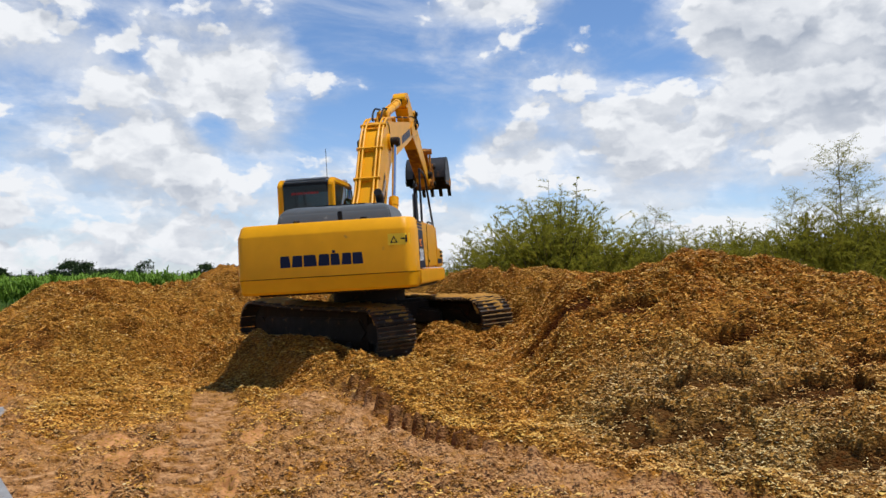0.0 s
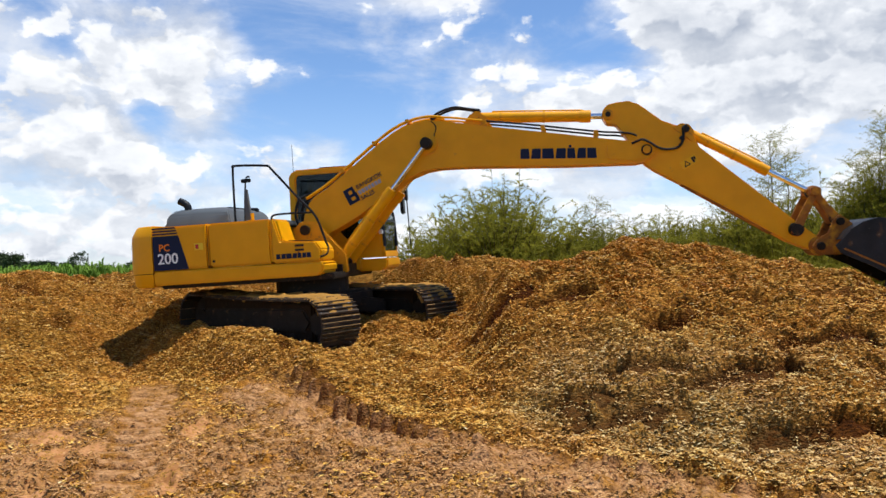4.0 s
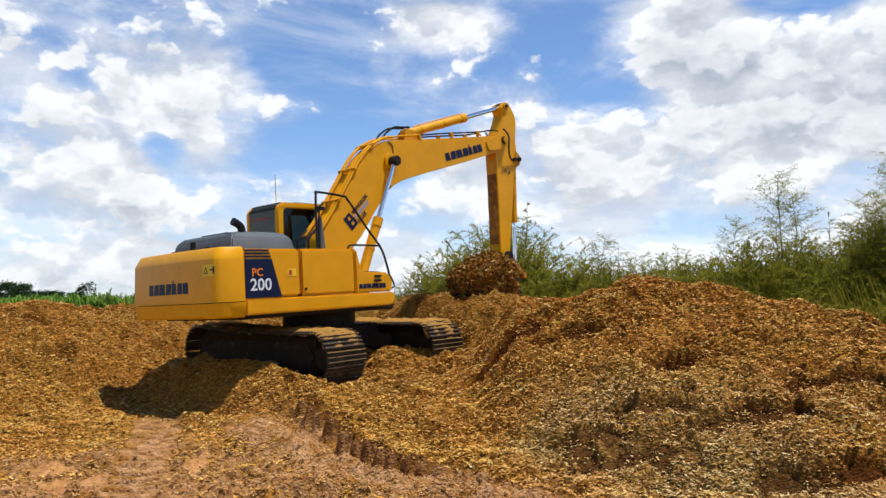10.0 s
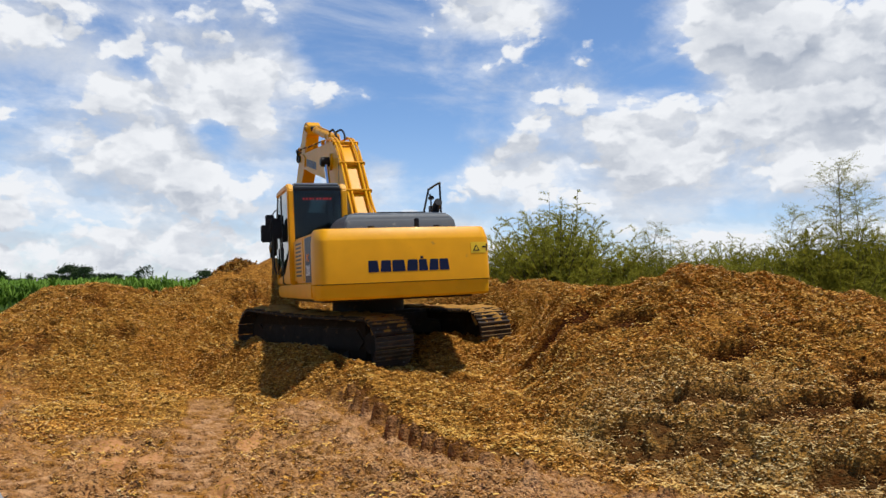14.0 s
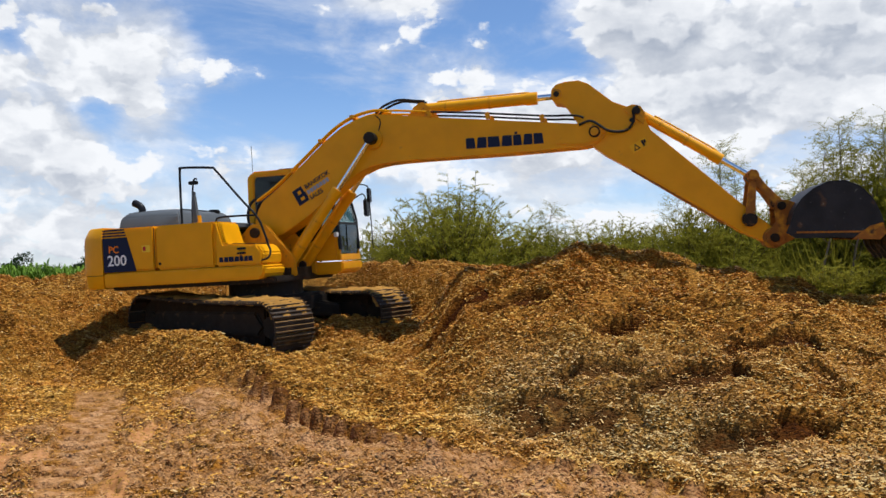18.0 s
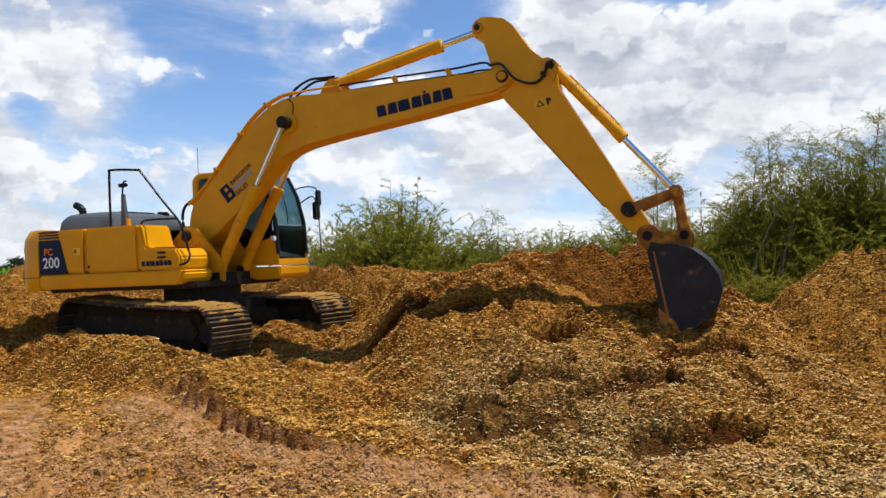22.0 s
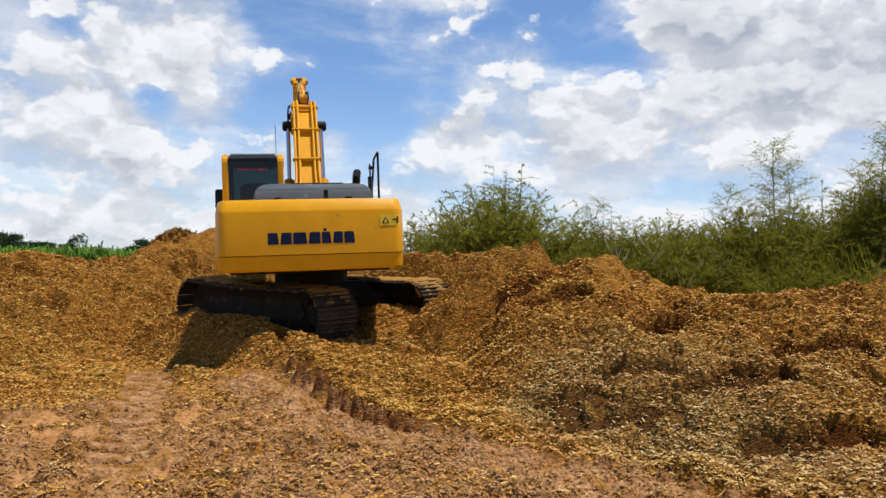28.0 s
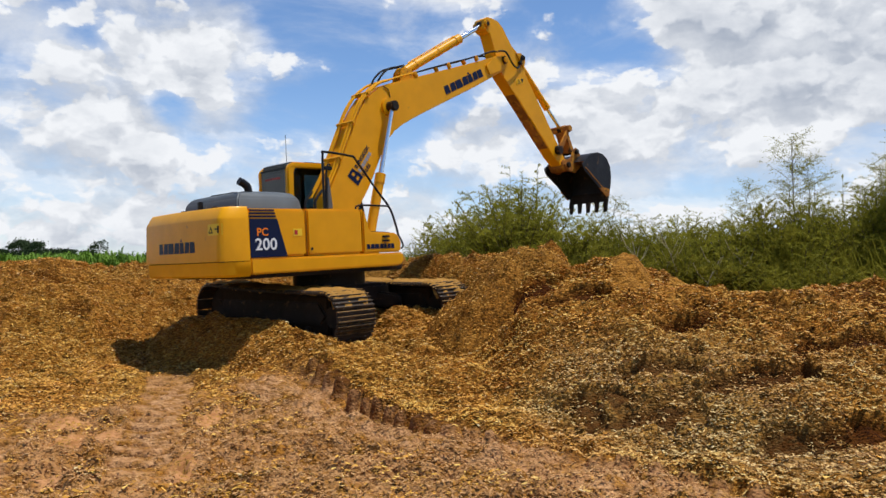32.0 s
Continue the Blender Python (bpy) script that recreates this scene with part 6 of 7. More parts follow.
def cylinder(key, reach, rod_reach, radius, rod_radius, label):
    """A hydraulic cylinder: barrel and rod, each along its own x axis."""
    b = moving(key + "_barrel" if "boom" not in key else key.replace("boom", "boom_barrel"), holder("cylinder_barrel", machine))
    bm = rod((0.05, 0, 0), (reach, 0, 0), radius, sides=24, bevel=0.006)
    rod((reach - 0.16, 0, 0), (reach + 0.02, 0, 0), radius * 1.13, sides=24, bm=bm, bevel=0.008)
    part("barrel", bm, YELLOW, b, label)
    part("barrel_eye", rod((0, -radius * 1.0, 0), (0, radius * 1.0, 0), radius * 1.15, sides=20, bevel=0.01), YELLOW_WORN, b)
    part("oil_pipe", hose([(0.25, 0, radius + 0.012), (0.5, 0, radius + 0.016), (reach - 0.25, 0, radius + 0.016), (reach - 0.1, 0, radius + 0.005)], 0.013, 6), YELLOW, b)
    for x in (0.4, reach * 0.6):
        part("pipe_band", rod((x - 0.02, 0, 0), (x + 0.02, 0, 0), radius * 1.07, sides=24), YELLOW_WORN, b)
    r = moving(key + "_rod" if "boom" not in key else key.replace("boom", "boom_rod"), holder("cylinder_rod", machine))
    part("piston_rod", rod((0, 0, 0), (rod_reach, 0, 0), rod_radius, sides=20), CHROME, r, "bright chromed piston rod")
    part("rod_eye", rod((0, -radius * 0.9, 0), (0, radius * 0.9, 0), radius * 1.1, sides=20, bevel=0.01), GREASE, r)


undercarriage()
upper()
cab()
boom()
arm()
bucket()
cylinder("boom_right", 1.50, 1.30, 0.085, 0.043, "yellow boom cylinder barrel")
cylinder("boom_left", 1.50, 1.30, 0.085, 0.043, "yellow boom cylinder barrel")
cylinder("arm", 1.84, 1.35, 0.088, 0.048, "yellow arm cylinder barrel")
cylinder("bucket", 1.40, 1.1, 0.075, 0.042, "yellow bucket cylinder barrel")
rocker = moving("rocker", holder("rocker", machine))
for y in (-0.245, 0.20):
    part("rocker_plate", prism([(-0.09, -0.07), (0.55, -0.05), (0.69, 0.0), (0.55, 0.05), (-0.09, 0.07)], y, y + 0.045, 0.008), RUST, rocker, "rusty yellow rocker plate")
part("joint_pin", rod((ROCKER, -0.28, 0), (ROCKER, 0.28, 0), 0.085, sides=6, bevel=0.01), RUST, rocker)
link_bar = moving("link", holder("link_bar", machine))
part("link_body", prism([(-0.08, -0.07), (0.28, -0.055), (0.55, -0.085), (0.65, 0.0), (0.55, 0.085), (0.28, 0.06), (-0.08, 0.07)], -0.15, 0.15, 0.015), RUST, link_bar, "rusty yellow link bar")

# ---- plants ----
def leaf_material(name, dark, light, through=0.25):
    m = bpy.data.materials.new(name)
    m.use_nodes = True
    nt = m.node_tree
    n, link = nt.nodes.new, nt.links.new
    b, out = nt.nodes["Principled BSDF"], nt.nodes["Material Output"]
    b.inputs["Roughness"].default_value, b.inputs["Specular IOR Level"].default_value = 0.65, 0.06
    r = n("ShaderNodeValToRGB")
    r.color_ramp.elements[0].color, r.color_ramp.elements[1].color = (*dark, 1), (*light, 1)
    mid, who = n("ShaderNodeMath"), n("ShaderNodeObjectInfo")
    mid.operation = "MULTIPLY_ADD"
    link(n("ShaderNodeNewGeometry").outputs["Random Per Island"], mid.inputs[0])
    mid.inputs[1].default_value = 0.6
    half = n("ShaderNodeMath")
    half.operation = "MULTIPLY"
    link(who.outputs["Random"], half.inputs[0])
    half.inputs[1].default_value = 0.4
    link(half.outputs[0], mid.inputs[2])
    link(mid.outputs[0], r.inputs[0])
    link(r.outputs[0], b.inputs["Base Color"])
    t, x = n("ShaderNodeBsdfTranslucent"), n("ShaderNodeMixShader")
    link(r.outputs[0], t.inputs[0])
    x.inputs[0].default_value = through
    link(b.outputs[0], x.inputs[1])
    link(t.outputs[0], x.inputs[2])
    link(x.outputs[0], out.inputs[0])
    return m


LEAF = leaf_material("feathery_leaves", (0.092, 0.092, 0.006), (0.385, 0.350, 0.042), 0.55)
PALE_LEAF = leaf_material("pale_reed_leaves", (0.092, 0.090, 0.006), (0.355, 0.310, 0.036), 0.5)
CROP_LEAF = leaf_material("crop_leaves", (0.075, 0.145, 0.014), (0.23, 0.36, 0.055))
FAR_LEAF = leaf_material("far_tree_leaves", (0.028, 0.044, 0.020), (0.075, 0.105, 0.040), 0.15)
BARK = paint("brown_bark", (0.10, 0.075, 0.045), 0.85, spots=(((0.20, 0.17, 0.12), 9.0, 0.3),), bump=0.4, bump_size=30, grade=0.3)
DRY = paint("dry_stalk", (0.36, 0.29, 0.15), 0.8, spots=(((0.20, 0.15, 0.07), 9.0, 0.3),), bump=0.2, grade=0.2)


def tapered(bm, points, r0, r1, sides=4):
    rings = []
    for i, p in enumerate(points):
        r = r0 + (r1 - r0) * i / (len(points) - 1)
        rings.append([bm.verts.new(p + Vector((r * math.cos(k * math.tau / sides), r * math.sin(k * math.tau / sides), 0))) for k in range(sides)])
    for a, b in zip(rings, rings[1:]):
        for k in range(sides):
            bm.faces.new((a[k], a[(k + 1) % sides], b[(k + 1) % sides], b[k]))


def shrub(seed, height, spread, stems, twigs, leaflets, leaf_size, name, label, category, leaf=None, low=0.1, droop=0.25):
    """A shrub of many thin arching stems with feathery sprays of narrow leaflets."""
    rng = random.Random(seed)
    wood = bmesh.new()
    tips, sprays = [], []
    for s in range(stems):
        a, reach = rng.uniform(0, math.tau), spread * math.sqrt(rng.uniform(0.0, 1)) 
        h = height * rng.uniform(0.62, 1.0) * (1 - 0.35 * reach / max(spread, 0.01))
        if s == 0 and low >= 0.3:
            reach, h = 0.15 * spread, height
        root = Vector((0.25 * reach * math.cos(a), 0.25 * reach * math.sin(a), -0.15))
        line = []
        for k in range(7):
            u = k / 6
            bend = reach * u**1.6
            line.append(root + Vector((bend * math.cos(a) + rng.uniform(-0.04, 0.04), bend * math.sin(a) + rng.uniform(-0.04, 0.04), h * u * (1 - 0.10 * u * reach))))
        tapered(wood, line, 0.012 + 0.009 * height / 3, 0.004, 3)
        for k in range(twigs):
            u = low + (1 - low) * (k + rng.uniform(0, 1)) / twigs
            i = min(int(u * 6), 5)
            p = line[i].lerp(line[i + 1], u * 6 - i)
            b = rng.uniform(0, math.tau)
            d = Vector((math.cos(b), math.sin(b), rng.uniform(0.0, 1.5))).normalized()
            sprays.append((p, d, rng.uniform(0.22, 0.55) * (1.12 - 0.25 * u) * (0.6 + 0.15 * height)))
    root_ob = holder(name, None, label, category)
    part("trunk", wood, BARK, root_ob, smooth=0)
    verts, faces = [], []
    for p, d, long in sprays:
        side = d.cross(Vector((rng.uniform(-1, 1), rng.uniform(-1, 1), rng.uniform(-1, 1)))).normalized()
        for k in range(leaflets):
            u = (k + 0.5) / leaflets
            q = p + d * (long * u) - Vector((0, 0, droop * long * u * u))
            sgn = 1 if k % 2 else -1
            out = (side * sgn * rng.uniform(0.5, 1.0) + d * rng.uniform(0.3, 0.9) + Vector((0, 0, rng.uniform(-0.35, 0.3)))).normalized()
            size = leaf_size * rng.uniform(0.6, 1.3)
            across = out.cross(Vector((rng.uniform(-1, 1), rng.uniform(-1, 1), 1))).normalized() * size * 0.17
            i = len(verts)
            verts += [q + across, q + out * size, q - across]
            faces.append((i, i + 1, i + 2))
    me = quick_mesh("crown", np.array([tuple(v) for v in verts]), np.array(faces), leaf or LEAF)
    crown = new("crown", me)
    crown.parent = root_ob
    return root_ob


def slender_tree(seed, height, width):
    """A thin leader with rising branches that shorten to the top, hung with sparse fine leaflets."""
    rng = random.Random(seed)
    wood, verts, faces = bmesh.new(), [], []
    lean = Vector((rng.uniform(-0.25, 0.25), rng.uniform(-0.25, 0.25), 0))
    leader = [Vector((0, 0, -0.15)) + Vector((rng.uniform(-0.03, 0.03), rng.uniform(-0.03, 0.03), height * u)) + lean * u * u for u in (0, 0.2, 0.4, 0.6, 0.8, 1)]
    tapered(wood, leader, 0.035, 0.006, 4)
    for k in range(58):
        u = 0.25 + 0.74 * (k + rng.uniform(0, 1)) / 58
        i = min(int(u * 5), 4)
        p = leader[i].lerp(leader[i + 1], u * 5 - i)
        a = rng.uniform(0, math.tau)
        long = width * (0.30 + 0.70 * (1 - u) ** 0.8) * rng.uniform(0.65, 1.1)
        d = Vector((math.cos(a), math.sin(a), rng.uniform(0.35, 0.9))).normalized()
        tip = p + d * long
        tapered(wood, [p, p + d * long * 0.5 + Vector((0, 0, 0.02)), tip], 0.007, 0.002, 3)
        for j in range(13):
            v = 0.22 + 0.78 * j / 12
            b = rng.uniform(0, math.tau)
            spray = (d * 0.7 + Vector((math.cos(b), math.sin(b), rng.uniform(-0.4, 0.5)))).normalized()
            q0, reach = p + d * long * v, rng.uniform(0.16, 0.38)
            for m in range(15):
                q = q0 + spray * (reach * (m + 0.5) / 15) - Vector((0, 0, 0.06 * (m / 15) ** 2))
                out = Vector((rng.uniform(-1, 1), rng.uniform(-1, 1), rng.uniform(-0.7, 0.6))).normalized()
                size = rng.uniform(0.03, 0.06)
                across = out.cross(Vector((rng.uniform(-1, 1), rng.uniform(-1, 1), 1))).normalized() * size * 0.12
                i3 = len(verts)
                verts += [q + across, q + out * size, q - across]
                faces.append((i3, i3 + 1, i3 + 2))
    root = holder("slender_tree", None, "slender airy tree with sparse grey-green leaves", "tree")
    part("trunk", wood, BARK, root, smooth=0)
    crown = new("crown", quick_mesh("crown", np.array([tuple(v) for v in verts]), np.array(faces), LEAF))
    crown.parent = root
    return root


def floor_at(x, y):
    return float(land(np.array([x]), np.array([y]), True)[0][0])


def stand(proto, az, r, size, turn, tall=1.0, lift=0.0):
    x, y = r * math.sin(radians(az)), r * math.cos(radians(az))
    m = Matrix.Translation((x, y, floor_at(x, y) - 0.05 + lift)) @ Matrix.Rotation(radians(turn), 4, "Z") @ Matrix.Diagonal((size, size, size * tall, 1))
    ob = copy_thing(proto, m)
    ob.matrix_basis = m
    return ob


def plant_all():
    rng = random.Random(4)
    dense = [shrub(10 + k, 3.3, 1.5, 64, 24, 27, 0.055, "leafy_shrub", "dense green shrub with fine feathery leaves behind the chips", "shrub") for k in range(3)]
    wispy = [shrub(20 + k, 3.6, 0.8, 30, 34, 24, 0.055, "wispy_shrub", "tall wispy green shrub with thin arching stems", "shrub", low=0.2) for k in range(2)]
    airy = [slender_tree(30 + k, 4.5, 1.55) for k in range(3)]
    reeds = [shrub(40 + k, 2.9, 0.9, 46, 20, 20, 0.085, "reed_clump", "pale green and straw-coloured reed clump", "reeds", PALE_LEAF, low=0.12) for k in range(2)]

    def put(kind, az, r, size, tall=1.0):
        stand(kind[rng.randrange(len(kind))], az, r, size, rng.uniform(0, 360), tall)

    # the bush behind the machine's arm and its neighbours
    for az, r, size, tall in ((1.8, 25, 0.80, 1.0), (3.6, 24, 0.92, 1.0), (5.6, 24.5, 1.0, 0.95), (7.4, 24, 1.16, 1.0), (8.4, 23.2, 1.22, 1.02), (9.6, 23.6, 1.14, 1.0), (11.0, 24, 0.95, 0.95),
                              (12.4, 24.5, 0.78, 0.9)):
        put(dense, az, r, size * (1.27 if 5 < az < 12 else 1.0), tall)
    for az, r, size in ((0.6, 26, 0.75), (2.6, 25.5, 1.0), (4.6, 25, 1.05), (7.0, 26, 1.2), (9.0, 25, 1.28), (10.4, 25, 1.05), (13.6, 27, 0.95), (15.4, 27, 0.95)):
        put(wispy, az, r, size)
    # the belt that rises to the east
    def belt(az):
        return float(np.interp(az, [13, 18, 22, 26, 31, 36], [1.0, 1.08, 1.15, 1.22, 1.35, 1.45]))

    for k in range(20):
        az = 13.5 + 1.35 * k
        put(dense if k % 3 else reeds, az + rng.uniform(-0.4, 0.4), rng.uniform(22.0, 24.5), belt(az) * rng.uniform(0.88, 1.08))
    for k in range(18):
        az = 14.0 + 1.5 * k
        put(dense if k % 2 else wispy, az, rng.uniform(24.5, 27.5), belt(az) * rng.uniform(0.85, 1.02))
    # tall thicket further east
    for az, r, size, tall in ((33.0, 23, 1.15, 1.25), (34.5, 22.5, 1.25, 1.3), (36.2, 22, 1.3, 1.3), (37.8, 22.5, 1.3, 1.3), (39.4, 22, 1.35, 1.3), (41, 22, 1.35, 1.3), (42.6, 22, 1.4, 1.3), (44.4, 22, 1.4, 1.3),
                              (46.5, 22, 1.4, 1.3), (49, 22, 1.4, 1.3)):
        put(dense, az, r, size * 0.82, 1.0)
        put(airy, az - 0.3, r + 0.8, size * 0.80)
        put(dense, az + 0.7, r + 0.9, size * 0.90, 1.0)
        put(wispy, az - 0.7, r + 1.5, size * 1.08, 1.08)
        put(wispy, az + 0.2, r - 0.4, size * 1.02, 1.05)
    for az, r, size in ((27.4, 23.5, 1.18), (28.3, 24.2, 1.05), (33.6, 22.5, 1.22), (35.0, 22, 1.30), (37.4, 22, 1.32), (39.2, 22, 1.32), (41.0, 22, 1.42), (43.0, 22, 1.40), (45.5, 22, 1.4), (24.0, 26, 0.95), (15.0, 26, 0.85)):
        put(airy, az, r, size * (0.86 if az > 30 else 0.95))
    for k in range(9):
        put(dense, 12.5 + 1.9 * k, rng.uniform(25, 28), belt(12.5 + 1.5 * k) * rng.uniform(0.80, 0.95))
    # low growth at the foot of the belt
    for k in range(20):
        put(reeds, 8 + 2.0 * k, rng.uniform(18.5, 21.0), rng.uniform(0.5, 0.75))
    for proto in dense + wispy + airy + reeds:
        for o in (*proto.children_recursive, proto):
            bpy.data.objects.remove(o)
    # bare dry stalks
    for az, r, h, lean in ((16.5, 19.5, 1.7, 0.3), (17.3, 19.8, 2.0, -0.2), (18.6, 20, 1.9, 0.5), (20.2, 20, 2.0, -0.5), (21.4, 19.6, 1.5, 0.7), (24.5, 20, 1.8, -0.3), (33.2, 20, 3.2, 0.7), (35.1, 20.2, 3.0, 0.5)):
        x, y = r * math.sin(radians(az)), r * math.cos(radians(az))
        bm = bmesh.new()
        base = Vector((x, y, floor_at(x, y) - 0.1))
        tapered(bm, [base + Vector((lean * u * u * h * 0.5, 0.1 * u, h * u)) for u in (0, 0.3, 0.6, 0.8, 1)], 0.028 if h < 2.5 else 0.045, 0.01, 6)
        for k in range(4):
            u = 0.45 + 0.13 * k
            p = base + Vector((lean * u * u * h * 0.5, 0.1 * u, h * u))
            tapered(bm, [p, p + Vector((0.22 * (-1) ** k, 0.05, 0.22)), p + Vector((0.34 * (-1) ** k, 0.08, 0.5))], 0.012, 0.005, 4)
        tagged(part("dry_stalk", bm, DRY if h < 2.5 else BARK, None, "bare dry stalk leaning in front of the shrubs"), category="stalk", group="dry stalks")


plant_all()


def crop_field():
    """Tall green crop behind the western heaps, in rows."""
    rng = np.random.default_rng(3)
    count = 5200
    az, r = np.radians(rng.uniform(-40, 12, count)), 42 + 34 * rng.uniform(0, 1, count) ** 1.6
    x, y = r * np.sin(az), r * np.cos(az)
    verts, faces = [], []
    blades = 7
    h = 1.95 + 0.25 * ripple(x, y, 3.0, 50) + rng.normal(0, 0.12, count)
    for k in range(blades):
        yaw, u = rng.uniform(0, math.tau, count), rng.uniform(0.25, 0.85, count)
        d = np.stack([np.cos(yaw), np.sin(yaw), np.zeros(count)], -1)
        base = np.stack([x, y, h * u * 0.8], -1)
        mid = base + d * 0.22 + [0, 0, 1] * (h * 0.30)[:, None]
        tip = base + d * 0.55 + [0, 0, 1] * (h * rng.uniform(0.05, 0.38, count))[:, None]
        w = np.stack([-np.sin(yaw), np.cos(yaw), np.zeros(count)], -1) * 0.045
        i = np.arange(count)[:, None] * 4 + len(verts) * count * 4
        verts.append(np.stack([base, mid + w, tip, mid - w], 1).reshape(-1, 3))
        faces.append(i + [0, 1, 2, 3])
    return tagged(new("crop_field", quick_mesh("crop_field", np.concatenate(verts), np.concatenate(faces), CROP_LEAF)), "tall bright green crop in a field", "crop", kind="stuff")


crop_field()


def weeds():
    """Low grass at the edges of the chip heaps."""
    rng = np.random.default_rng(9)
    count = 26000
    az, r = np.radians(rng.uniform(-42, 52, count)), rng.uniform(17.5, 42, count)
    x, y = r * np.sin(az), r * np.cos(az)
    z = land(x, y, True)[0]
    keep = z < 0.55
    x, y, z = x[keep], y[keep], z[keep]
    n = len(x)
    yaw, h = rng.uniform(0, math.tau, n), rng.uniform(0.25, 0.75, n)
    d = np.stack([np.cos(yaw), np.sin(yaw), np.zeros(n)], -1)
    base = np.stack([x, y, z - 0.03], -1)
    w = np.stack([-np.sin(yaw), np.cos(yaw), np.zeros(n)], -1) * 0.025
    verts = np.stack([base - w, base + w, base + d * (h * 0.4)[:, None] + [0, 0, 1] * h[:, None]], 1).reshape(-1, 3)
    ob = new("grass", quick_mesh("grass", verts, np.arange(n * 3).reshape(-1, 3), PALE_LEAF))
    return tagged(ob, "rough green grass round the heaps", "grass", kind="stuff")


weeds()


def tall_grass():
    """The solid yellow-green growth between the shrubs of the belt."""
    rng = np.random.default_rng(21)
    count = 38000
    az, r = rng.uniform(1.5, 47, count), rng.uniform(20.5, 26.5, count)
    a = np.radians(az)
    x, y = r * np.sin(a), r * np.cos(a)
    z = land(x, y, True)[0]
    top = np.interp(az, [1.5, 5, 11, 14, 22, 30, 36, 47], [1.1, 1.7, 2.0, 2.1, 2.3, 2.5, 2.7, 2.8]) * (0.8 + 0.2 * ripple(x, y, 1.4, 33)) * rng.uniform(0.45, 1.05, count)
    yaw = rng.uniform(0, math.tau, count)
    d = np.stack([np.cos(yaw), np.sin(yaw), np.zeros(count)], -1)
    w = np.stack([-np.sin(yaw), np.cos(yaw), np.zeros(count)], -1) * rng.uniform(0.007, 0.015, count)[:, None]
    base = np.stack([x, y, z - 0.05], -1)
    up = np.array([0, 0, 1.0])
    mid = base + d * (top * 0.10)[:, None] + up * (top * 0.6)[:, None]
    tip = base + d * (top * 0.32)[:, None] + up * top[:, None]
    verts = np.stack([base, mid + w, tip, mid - w], 1).reshape(-1, 3)
    ob = new("tall_grass", quick_mesh("tall_grass", verts, np.arange(count * 4).reshape(-1, 4), PALE_LEAF))
    return tagged(ob, "tall yellow-green grass between the shrubs", "grass", kind="stuff")


tall_grass()


def far_tree(seed, height, width, open_crown, label):
    rng = random.Random(seed)
    root = holder("field_tree", None, label, "tree")
    bm = bmesh.new()
    top = Vector((rng.uniform(-0.3, 0.3), 0, height * 0.75))
    tapered(bm, [Vector((0, 0, -0.3)), Vector((0.1, 0, height * 0.35)), top], 0.28, 0.08, 7)
    verts, faces, centres = [], [], []
    for k in range(9 if open_crown else 15):
        a, u = rng.uniform(0, math.tau), rng.uniform(0.38, 1.0)
        reach = width * 0.5 * rng.uniform(0.4, 1.0) * math.sin(math.pi * min(u + 0.1, 1) * 0.85)
        c = Vector((reach * math.cos(a), reach * math.sin(a), height * u * 0.95))
        tapered(bm, [Vector((0.05, 0, height * u * 0.55)), c * 0.6 + Vector((0, 0, height * u * 0.3)), c], 0.09, 0.02, 4)
        centres.append((c, rng.uniform(0.10, 0.19) * width))
    part("trunk", bm, BARK, root, smooth=0)
    for c, size in centres:
        for k in range(70 if open_crown else 130):
            d = Vector((rng.gauss(0, 1), rng.gauss(0, 1), rng.gauss(0, 0.6))) * size * 0.62
            q = c + d
            u = Vector((rng.uniform(-1, 1), rng.uniform(-1, 1), rng.uniform(-0.6, 0.6))).normalized() * rng.uniform(0.22, 0.5)
            v = u.cross(Vector((rng.uniform(-1, 1), rng.uniform(-1, 1), rng.uniform(-1, 1)))).normalized() * 0.2
            i = len(verts)
            verts += [q - u, q + v, q + u, q - v]
            faces.append((i, i + 1, i + 2, i + 3))
    crown = new("crown", quick_mesh("crown", np.array([tuple(v) for v in verts]), np.array(faces), FAR_LEAF))
    crown.parent = root
    return root


